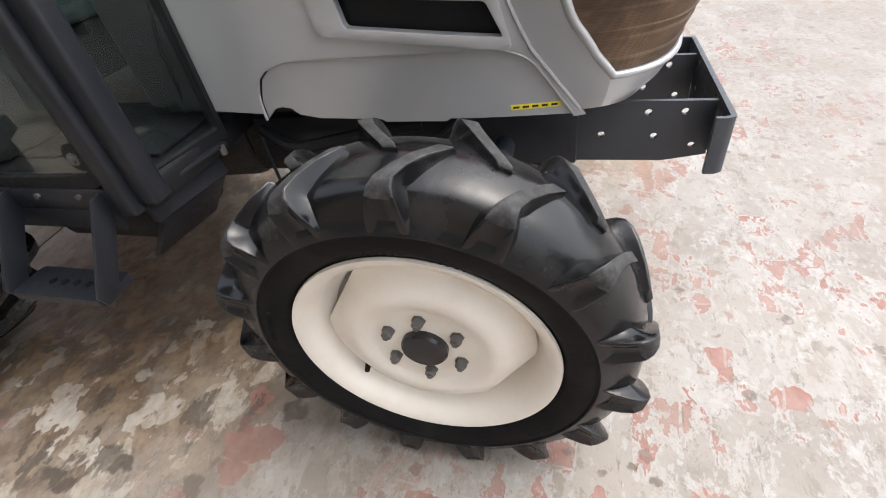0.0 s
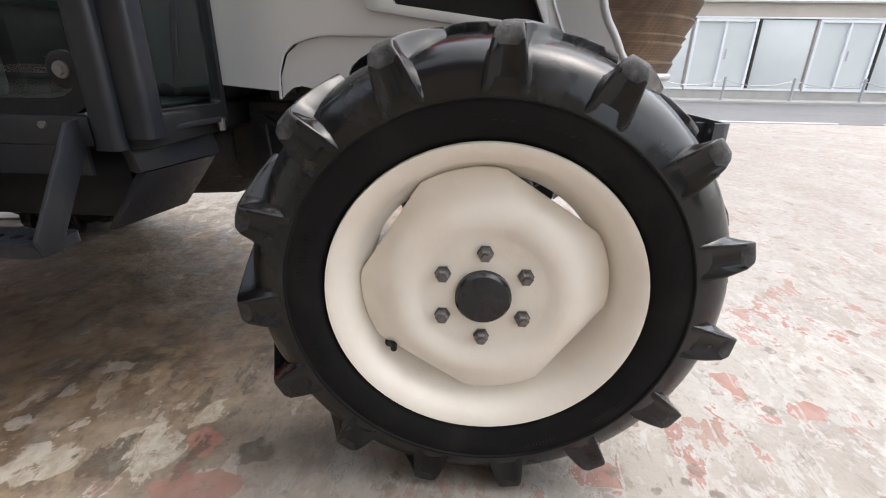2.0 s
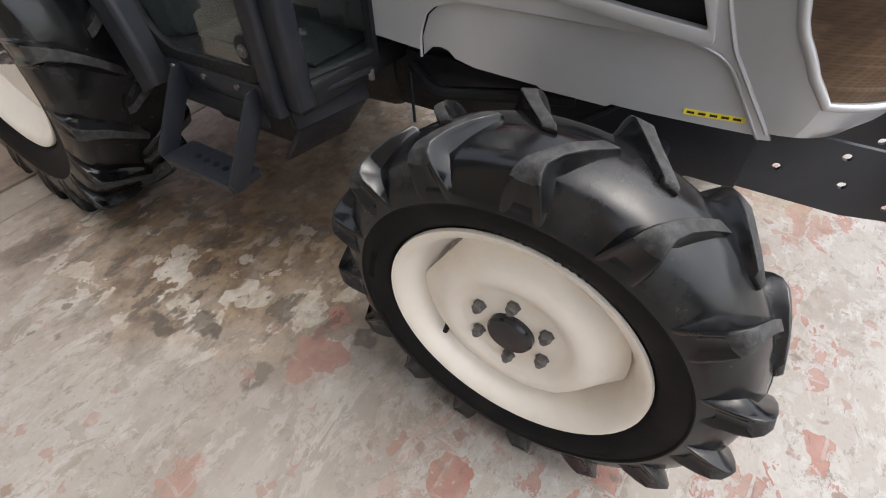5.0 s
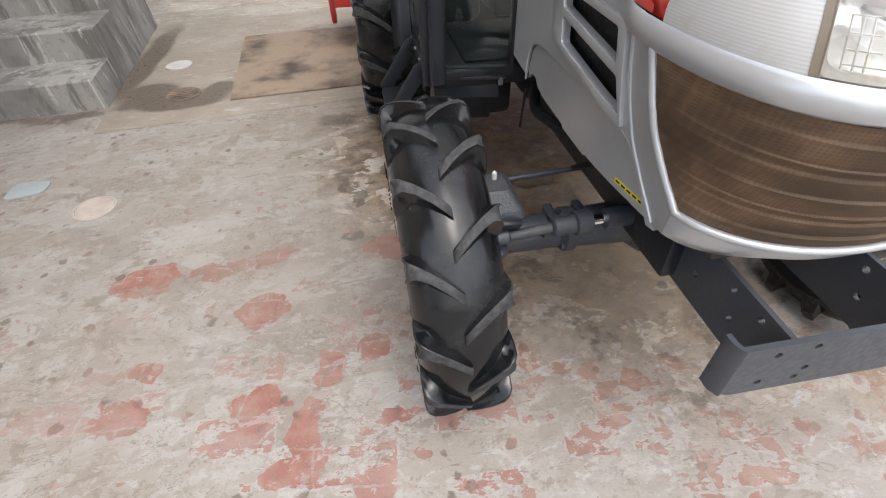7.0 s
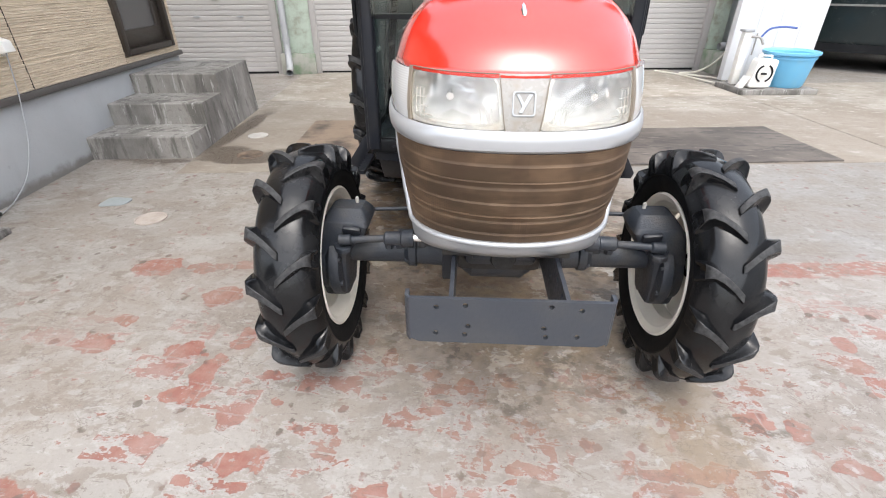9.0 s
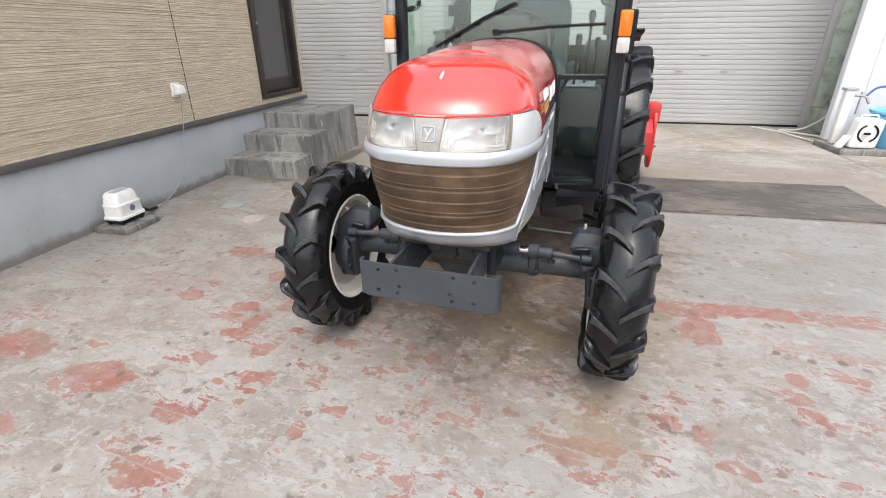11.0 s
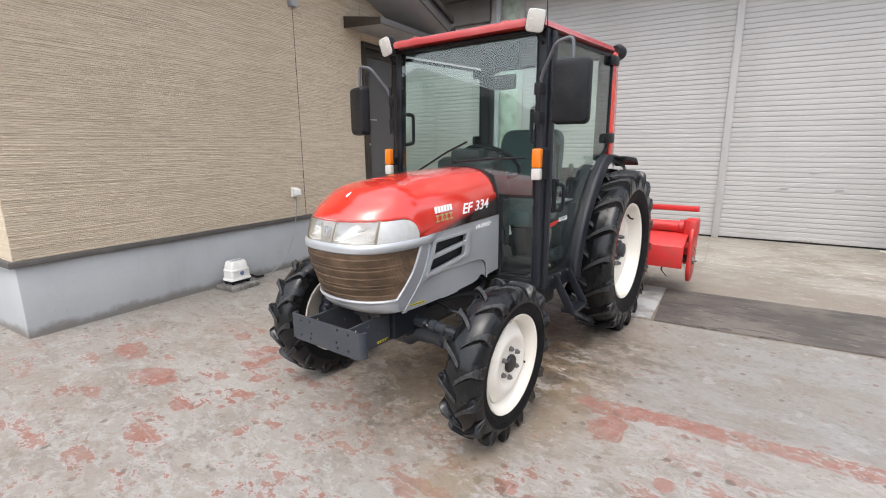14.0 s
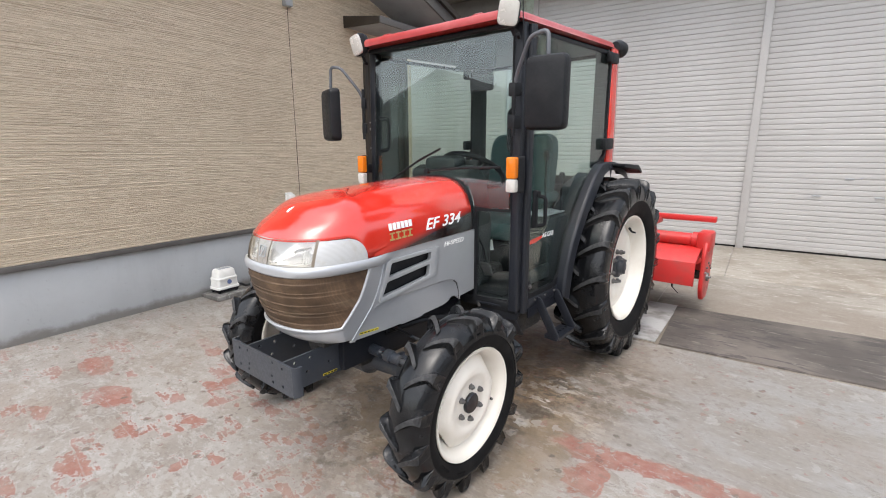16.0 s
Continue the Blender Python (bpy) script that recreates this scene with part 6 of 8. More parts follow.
# head lamps: clear cover round the nose, a fluted bowl behind it
LAMP = [(0.283, -0.446, 0.943), (0.285, -0.440, 0.965), (0.2845, -0.430, 0.992), (0.282, -0.416, 1.020), (0.279, -0.404, 1.040)]
SEAM = Mat("yellowed_seam", (0.20, 0.165, 0.125), 0.4).m
HAZE = worn("clouded_plastic", (0.40, 0.395, 0.375), (0.27, 0.225, 0.165), 0.22, amount=0.6, scale=30, Coat_Weight=0.5)
for side, name in ((-1, "right"), (1, "left")):
    a0, a1 = 9.5, 49.5
    outer = [nose(x, f, z, 12, 0.85, side * (a0 - 3.2 + 3.2 * k / 4), side * a1) for k, (x, f, z) in enumerate(LAMP)]
    lamp = part("head_lamp", skin(bm_new(), outer, 0.004), CLEAR, tr, "clear head lamp, clouded at its edges")
    lamp.visible_shadow = False
    bowl = []
    for k in range(9):
        t = k / 8
        row = []
        for i in range(17):
            u = i / 16
            a, b = outer[int(min(3, t * 4))], outer[int(min(3, t * 4)) + 1]
            q = t * 4 - int(min(3, t * 4))
            j = min(11, int(u * 12))
            g = u * 12 - j
            p = Vector(a[j]).lerp(Vector(a[j + 1]), g).lerp(Vector(b[j]).lerp(Vector(b[j + 1]), g), q)
            d = 0.075 * (1 - (2 * u - 1) ** 4) * (1 - (2 * t - 1) ** 4) + 0.009
            row.append((p.x * 0.985, p.y + d, p.z))
        bowl.append(row)
    part("reflector", skin(bm_new(), bowl, 0.002), REFLECTOR, lamp, "bright fluted reflector")
    mid = Vector(outer[2][6])
    part("bulb", lathe(bm_new(), [(0.0, 0.0), (0.0, 0.007), (0.012, 0.009), (0.03, 0.009), (0.07, 0.009)], mid + Vector((0, 0.034, 0)), "y", 14), CHROME, lamp, "bulb shield")
    loop = outer[0] + [r[-1] for r in outer[1:]] + outer[-1][::-1][1:] + [r[0] for r in outer[::-1][1:]]
    # clouded border inside the cover, with a rounded opening for the bowl
    border = []
    for k in range(9):
        t = k / 8
        a, b = outer[int(min(3, t * 4))], outer[int(min(3, t * 4)) + 1]
        q = t * 4 - int(min(3, t * 4))
        border.append([Vector(u).lerp(Vector(v), q) for u, v in zip(a, b)])

    def on_cover(u, v, deep):
        j, i = min(7, int(v * 8)), min(11, int(u * 12))
        q, g = v * 8 - j, u * 12 - i
        p = border[j][i].lerp(border[j][i + 1], g).lerp(border[j + 1][i].lerp(border[j + 1][i + 1], g), q)
        return p + Vector((-side * 0.001, deep, 0))

    outline = []
    for i in range(64):
        a = (i + 0.5) * math.tau / 64
        ca, sa = math.cos(a), math.sin(a)
        outline.append((ca / max(abs(ca), abs(sa)), sa / max(abs(ca), abs(sa)), math.copysign(abs(ca) ** 0.32, ca), math.copysign(abs(sa) ** 0.32, sa)))
    bm = bm_new()
    ring = [[on_cover(0.5 + 0.495 * o[0], 0.5 + 0.49 * o[1], 0.0075) for o in outline],
            [on_cover(0.5 + 0.462 * o[2], 0.5 + 0.425 * o[3], 0.0075) for o in outline],
            [on_cover(0.5 + 0.452 * o[2], 0.5 + 0.40 * o[3], 0.016) for o in outline]]
    rings(bm, ring, True, False)
    part("lamp_border", bm, HAZE, lamp, "clouded inner border of the lamp")
    for v, u0, u1 in ((0.20, 0.10, 0.30), (0.34, 0.10, 0.26), (0.48, 0.10, 0.24), (0.62, 0.10, 0.22)):
        part("lens_flute", rod(bm_new(), [on_cover(lerp(1 - u1, 1 - u0, i / 5), v, 0.006) for i in range(6)], 0.0011, 6), HAZE, lamp)
    for u in (0.11, 0.16, 0.21, 0.80, 0.85, 0.90):
        part("lens_flute", rod(bm_new(), [on_cover(u, lerp(0.14, 0.62 if u > 0.5 else 0.40, i / 5), 0.006) for i in range(6)], 0.0011, 6), HAZE, lamp)
    part("lens_seam", rod(bm_new(), [(x, y - 0.0010, z) for x, y, z in loop], 0.0011, 6), SEAM, lamp, "yellowed seam of the lens")
    side_rows = []
    for k in range(12):
        t = k / 11
        z = lerp(0.943, 1.0345, t)
        x, f = curve(z, [(v[2], v[0]) for v in LAMP]), curve(z, [(v[2], v[1]) for v in LAMP])
        back = -0.257 + 0.072 * math.sqrt(max(0.0, 1 - ((z - 0.942) / 0.094) ** 2)) - 0.001
        start = nose(x, f, z, 1, 0.85, side * 51, side * 90)[0][1]
        side_rows.append([(side * nose_x(x, f, lerp(start, back, i / 16)) * 1.002, lerp(start, back, i / 16), z) for i in range(17)])
    part("side_lamp", skin(bm_new(), side_rows, 0.006), LENS_WHITE, tr, "milky ribbed side lamp lens")
    part("lamp_divider", skin(bm_new(), [nose(x + 0.001, f - 0.001, z, 2, 0.85, side * 49.3, side * 51.4) for x, f, z in LAMP], 0.008), SEAM, tr, "yellowed divider strip")
mid_rows = [nose(x, f + 0.001, z, 6, 0.85, -9.6 + 3.2 * k / 4, 9.6 - 3.2 * k / 4) for k, (x, f, z) in enumerate(reversed(LAMP))]
badge = part("nose_badge_panel", skin(bm_new(), mid_rows, 0.006), worn("hazy_plastic", (0.30, 0.285, 0.26), (0.22, 0.165, 0.11), 0.25, amount=0.6, scale=25, Coat_Weight=0.5), tr, "hazy plastic panel between the lamps")
tilt = Matrix.Translation((0, -0.427, 0.990)) @ Matrix.Rotation(radians(-24), 4, "X")
fr_out, fr_in = rounded(rect(-0.021, 0.021, -0.023, 0.023), 0.007), rounded(rect(-0.0185, 0.0185, -0.0205, 0.0205), 0.006)
bm = prism(bm_new(), fr_out, "y", -0.007, 0.0, [fr_in])
bmesh.ops.transform(bm, matrix=tilt, verts=bm.verts[:])
part("emblem_frame", bm, SILVER, badge, "silver emblem frame")
bm = bm_new()
prism(bm, [(-0.009, -0.017), (-0.003, -0.017), (0.015, 0.017), (0.008, 0.017)], "y", -0.007, -0.001)
prism(bm, [(-0.014, 0.017), (-0.009, 0.017), (0.001, -0.001), (-0.003, -0.005)], "y", -0.0065, -0.001)
bmesh.ops.transform(bm, matrix=tilt, verts=bm.verts[:])
part("emblem_bar", bm, SILVER, badge)

# silver band, grille, silver chin
band_rows = []
for x, f, z in ((0.286, -0.448, 0.944), (0.2905, -0.459, 0.940), (0.2925, -0.465, 0.925), (0.2905, -0.463, 0.908), (0.284, -0.452, 0.902)):
    rear = [(lerp(x, 0.262, t * t * (3 - 2 * t)), lerp(-0.14, 0.0, t), z) for t in (1.0, 0.8, 0.6, 0.4, 0.2)]
    band_rows.append(rear + list(reversed(nose(x, f, z))) + [(-px_, y, z_) for px_, y, z_ in reversed(rear)])
part("nose_band", skin(bm_new(), band_rows, 0.008), SILVER, tr, "silver band under the lamps", 0.9)


def grille_row(k, n=40, ribs=True):
    """The mesh face at level k of 1: rows of shallow ribs."""
    z = lerp(0.905, 0.675, k)
    x = curve(k, [(0, 0.278), (0.35, 0.271), (0.7, 0.255), (1, 0.236)])
    f = curve(k, [(0, -0.453), (0.4, -0.452), (0.8, -0.437), (1, -0.424)])
    edges = (-0.06, 0.10, 0.27, 0.33, 0.50, 0.66, 0.72, 0.88, 1.06)
    low = max(e for e in edges if e <= k)
    ph = (k - low) / (min(e for e in edges if e > k) - low)
    bulge = 0.0065 * (1 - ph) if ph > 0.12 else 0.0065 * ph / 0.12
    cut = curve(k, [(0, 87.5), (0.55, 83.5), (0.85, 77), (1, 71)])
    row = []
    for i in range(n + 1):
        a = radians(lerp(-cut, cut, i / n))
        ca = math.cos(a)
        row.append((x * math.sin(a) / math.sin(radians(cut)), -0.15 - (-0.15 - (f - (bulge if ribs else 0))) * ca ** lerp(0.85, 0.60, k), z - 0.004 * ca))
    return row


part("grille", skin(bm_new(), [grille_row(k / 108) for k in range(109)], 0.003), GRILLE, tr, "brown dusty mesh grille", 0.9)
# bright frame: down both flanks of the grille and under it
side_edge = [grille_row(k / 12, 40, False)[-1] for k in range(13)]
bottom = grille_row(1.0, 40, False)
loop = [Vector((-x - 0.001, y - 0.003, z)) for x, y, z in side_edge[:-1]] + [Vector((x, y - 0.006, z - 0.004)) for x, y, z in bottom] + [Vector((x + 0.001, y - 0.003, z)) for x, y, z in reversed(side_edge[:-1])]
part("grille_frame", rod(bm_new(), loop, 0.0075, 10), SILVER, tr, "raised silver grille frame", 0.9)
chin_rows = []
for dy, dz, sx in ((-0.002, -0.004, 1.0), (-0.003, -0.014, 1.004), (0.014, -0.040, 1.0), (0.044, -0.064, 0.985), (0.07, -0.068, 0.95)):
    chin_rows.append([(x * sx, y + dy * (1 - 0.75 * (abs(x) / 0.236) ** 3), z + dz) for x, y, z in bottom])
part("chin", skin(bm_new(), chin_rows, 0.006), SILVER, tr, "silver chin under the grille", 0.9)
part("radiator_shroud", boxed((-0.20, 0.20), (-0.30, -0.12), (0.62, 0.90), 0.02), NEAR_BLACK, tr, "dark radiator shroud behind the grille")

# flank panels, drawn in towards the chin at their lower front corner
def taper(y, z):
    return 0.034 * max(0.0, min(1.0, -y / 0.25)) ** 1.3 * max(0.0, min(1.0, (0.84 - z) / 0.22))


def cut_up(bm):
    """Cuts a sheet into small fields, so that it can be bent."""
    for k in range(10):
        for co, no in (((0, lerp(-0.24, 0.03, k / 9), 0), (0, 1, 0)), ((0, 0, lerp(0.60, 0.86, k / 9)), (0, 0, 1))):
            bmesh.ops.bisect_plane(bm, geom=bm.verts[:] + bm.edges[:] + bm.faces[:], plane_co=co, plane_no=no)
    return bm


def drawn_in(ob, side):
    for v in ob.data.vertices:
        v.co.x -= side * taper(v.co.y, v.co.z)
    return ob


VENT_TOP = rounded([(-0.069, 0.836), (-0.051, 0.893), (0.203, 0.893), (0.196, 0.858)], 0.008)
VENT_LOW = rounded([(-0.106, 0.758), (-0.078, 0.818), (0.193, 0.840), (0.184, 0.790)], 0.008)
LINE = [(0.594, -0.252), (0.66, -0.205), (0.733, -0.153), (0.80, -0.122), (0.88, -0.096), (0.91, -0.090)]
for side in (-1, 1):
    upper = [(-0.088, 0.9405), (0.552, 0.9405), (0.552, 0.640), (0.432, 0.630), (0.43, 0.66), (0.415, 0.70), (0.38, 0.728), (0.33, 0.738), (-0.09, 0.738), (-0.135, 0.725), (-0.165, 0.700), (-0.232, 0.592), (-0.252, 0.594), (-0.205, 0.66), (-0.153, 0.733), (-0.122, 0.80), (-0.096, 0.88), (-0.090, 0.91)]
    bm = prism(bm_new(), upper, "x", side * 0.2535, side * 0.2635, [VENT_TOP, VENT_LOW], 0.0)
    panel = drawn_in(part("side_panel", cut_up(bm), SILVER, tr, "silver side panel with two louvre openings", 0.5), side)
    low = [(-0.228, 0.594), (-0.16, 0.70), (-0.13, 0.72), (-0.09, 0.734), (0.33, 0.734), (0.38, 0.724), (0.41, 0.70), (0.428, 0.655), (0.428, 0.616)] + [(0.385 + 0.040 * math.cos(radians(a)), 0.612 + 0.028 * math.sin(radians(a))) for a in (20, 60, 90, 120, 160)] + [(0.30, 0.612), (0.16, 0.606), (0.15, 0.600), (0.02, 0.598), (0.01, 0.604)]
    drawn_in(part("arch_panel", cut_up(prism(bm_new(), low, "x", side * 0.244, side * 0.2535)), SILVER, panel, "recessed lower panel"), side)
    # raised lip round the arch
    lip = bend([(side * 0.2600, y, z) for y, z in ((0.430, 0.614), (0.430, 0.665), (0.41, 0.715), (0.345, 0.737), (-0.09, 0.737), (-0.15, 0.715), (-0.232, 0.593))], 0.03)
    drawn_in(part("panel_lip", rod(bm_new(), lip, 0.0034, 8), SILVER, panel), side)
    # frame of the louvres, proud of the panel, and a mesh behind
    ring = rounded([(-0.121, 0.734), (-0.077, 0.908), (0.262, 0.908), (0.242, 0.780)], 0.014)
    bm = prism(bm_new(), ring, "x", side * 0.262, side * 0.274, [VENT_TOP, VENT_LOW], 0.0035)
    drawn_in(part("louvre_frame", cut_up(bm), SILVER, panel, "raised silver louvre frame", 0.5), side)
    drawn_in(part("louvre_mesh", boxed((side * 0.238, side * 0.243), (-0.12, 0.22), (0.742, 0.91)), BLACK, panel, "dusty mesh behind the louvres"), side)
    # corner piece between the flank and the grille frame
    inner = [Vector((side * (abs(x) + 0.004), y + 0.001, z)) for x, y, z in side_edge] + [Vector((side * abs(r[-1][0]), r[-1][1], r[-1][2])) for r in chin_rows[1:]]
    outer = [Vector((0.0, curve(p.z, LINE), p.z)) for p in inner]
    for p in outer:
        p.x = side * (0.2640 - taper(p.y, p.z))
    part("corner_panel", skin(bm_new(), [inner, [a.lerp(b, 0.5) + Vector((side * 0.002, 0, 0)) for a, b in zip(inner, outer)], outer], 0.006), SILVER, tr, "silver corner panel", 0.9)
    part("panel_edge", rod(bm_new(), [p + Vector((side * 0.001, 0.002, 0)) for p in outer], 0.0035, 6), SILVER, tr)
    bm = bm_new()
    ylab = (-0.205, -0.11)
    box(bm, (side * 0.2535, side * 0.2548), (ylab[0], ylab[1]), (0.612, 0.622))
    lab = drawn_in(part("warning_label", bm, YELLOW, panel, "yellow warning label with dark print"), side)
    bm = bm_new()
    for k in range(5):
        box(bm, (side * 0.2546, side * 0.2552), (ylab[0] + 0.006 + k * 0.018, ylab[0] + 0.018 + k * 0.018), (0.615, 0.619))
    drawn_in(part("label_print", bm, BLACK, lab), side)

def nose_set(p):
    """The bonnet falls towards a blunt front."""
    w = max(0.0, min(1.0, (p.z - 0.66) / 0.27))
    w = w * w * (3 - 2 * w)
    z = p.z + w * (0.002 + 0.026 * p.y)
    u = (-0.15 - p.y) / 0.29
    if u <= 0:
        return Vector((p.x, p.y, z))
    v = 0.868 * u + 0.828 * u * u - 0.696 * u ** 3 if u < 1 else 1.0 + 0.436 * (u - 1)
    return Vector((p.x, lerp(p.y, -0.15 - 0.323 * v, w), z))


for ob in set(bpy.data.objects) - not_nose:
    if ob.type == "MESH":
        for v in ob.data.vertices:
            v.co = nose_set(v.co)

# pressed sheet: the nose of the lid runs evenly from brow to crown
bm = bm_new()
bm.from_mesh(bonnet.data)
inner = [(v, [e.other_vert(v) for e in v.link_edges]) for v in bm.verts if not v.is_boundary]
for _ in range(14):
    moved = [(v, sum((n.co for n in near), Vector()) / len(near), 0.5 * max(0.0, min(1.0, (-0.02 - v.co.y) / 0.10))) for v, near in inner]
    for v, mean, k in moved:
        v.co = v.co.lerp(mean, k)
bm.to_mesh(bonnet.data)
bm.free()

# ---- engine, frame, front axle ----
bm = bm_new()
box(bm, (-0.13, 0.13), (-0.12, 0.62), (0.40, 0.60), 0.02)
for k in range(5):
    part("engine_rib", boxed((-0.19, 0.19), (0.02 + k * 0.10, 0.07 + k * 0.10), (0.62, 0.80), 0.008), NEAR_BLACK, tr)
part("cylinder_block", boxed((-0.17, 0.17), (0.0, 0.50), (0.598, 0.93), 0.02), NEAR_BLACK, tr)
part("engine", bm, NEAR_BLACK, tr, "dark engine block under the bonnet")
bm = bm_new()
box(bm, (-0.12, 0.12), (0.60, 1.75), (0.40, 0.66), 0.03)
lathe(bm, [(0, 0.0), (0, 0.13), (0.05, 0.16), (0.25, 0.17), (0.3, 0.14), (0.3, 0)], (0, 0.62, 0.50), "y", 24)
lathe(bm, [(-0.5, 0.0), (-0.5, 0.07), (-0.2, 0.10), (0.2, 0.10), (0.5, 0.07), (0.5, 0.0)], (0, 1.60, 0.56), "x", 20)
part("transmission", bm, NEAR_BLACK, tr, "dark transmission housing")
bm = bm_new()
for side in (-1, 1):
    box(bm, (side * 0.125, side * 0.165), (-0.24, 0.55), (0.445, 0.575), 0.006)
part("chassis_rail", bm, SLATE, tr)
for pts, r in (([(-0.20, 0.50, 0.56), (-0.23, 0.42, 0.52), (-0.22, 0.25, 0.55), (-0.18, 0.1, 0.56)], 0.016), ([(0.20, 0.50, 0.56), (0.24, 0.38, 0.53), (0.22, 0.2, 0.56), (0.17, 0.0, 0.55)], 0.014),
               ([(0.19, -0.02, 0.60), (0.23, 0.08, 0.53), (0.21, 0.16, 0.47)], 0.007), ([(-0.19, -0.02, 0.60), (-0.23, 0.08, 0.53), (-0.21, 0.16, 0.47)], 0.007), ([(-0.24, 0.48, 0.56), (-0.245, 0.475, 0.50), (-0.25, 0.47, 0.44)], 0.004)):
    part("hose", rod(bm_new(), bend(pts, 0.05), r), BLACK, tr, "black hose under the bonnet")

# bracket in front: two cheek plates and a cross plate
CHEEK = [(-0.506, 0.452), (-0.506, 0.571), (-0.30, 0.575), (0.02, 0.590), (0.02, 0.440), (-0.42, 0.436)]
for side in (-1, 1):
    hol = [circle(y, z, 0.0075, 10) for y, z in ((-0.474, 0.473), (-0.397, 0.495), (-0.45, 0.549), (-0.38, 0.549), (-0.29, 0.50))]
    ch = part("bracket_cheek", prism(bm_new(), CHEEK, "x", side * 0.124, side * 0.134, hol, 0.0), BRACKET, tr, "dark steel bracket cheek with bolt holes", 0.5)
    if side > 0:
        lb = part("warning_label", boxed((side * 0.1342, side * 0.1352), (-0.325, -0.255), (0.447, 0.456)), YELLOW, ch, "yellow warning label")
        for k in range(4):
            part("label_print", boxed((side * 0.1350, side * 0.1356), (-0.321 + 0.017 * k, -0.308 + 0.017 * k), (0.4485, 0.4545)), BLACK, lb)
FRONT = [(-0.2195, 0.468), (-0.202, 0.459), (0.202, 0.459), (0.2195, 0.468), (0.2195, 0.580), (-0.2195, 0.580)]
hol = [circle(x, z, 0.0065, 10) for x, z in ((-0.1605, 0.557), (0.1545, 0.559), (-0.1625, 0.486), (0.153, 0.486), (-0.097, 0.564), (-0.090, 0.507), (-0.097, 0.483), (0.089, 0.566), (0.078, 0.507), (0.084, 0.483))]
bp = part("bracket_plate", prism(bm_new(), FRONT, "y", -0.518, -0.508, hol, 0.0), BRACKET, tr, "dark steel front plate with bolt holes", 0.5)
for s, x in ((-1, -0.2195), (1, 0.2195)):
    bm = rings(bm_new(), [[(x, -0.518, z), (x + s * 0.004, -0.516, z), (x + s * 0.012, -0.502, z), (x + s * 0.012, -0.482, z), (x + s * 0.003, -0.482, z), (x + s * 0.003, -0.500, z), (x, -0.508, z)] for z in (0.462, 0.580)])
    part("plate_return", bm, BRACKET, bp)
part("bracket_floor", boxed((-0.16, 0.16), (-0.33, -0.22), (0.576, 0.598), 0.006), NEAR_BLACK, tr)
part("axle_pivot", boxed((-0.104, 0.104), (-0.19, -0.08), (0.46, 0.565), 0.02), CASTING, tr, "cast axle pivot bracket")
part("pulley", lathe(bm_new(), [(0, 0.0), (0, 0.030), (0.012, 0.036), (0.018, 0.030), (0.024, 0.036), (0.05, 0.030), (0.05, 0.0)], (0.0, -0.275, 0.535), "y", 18), NEAR_BLACK, tr)
for sx in (-0.055, 0.058):
    part("bracket_lug", boxed((sx - 0.028, sx + 0.028), (-0.27, -0.20), (0.530, 0.577), 0.008), CASTING, tr)

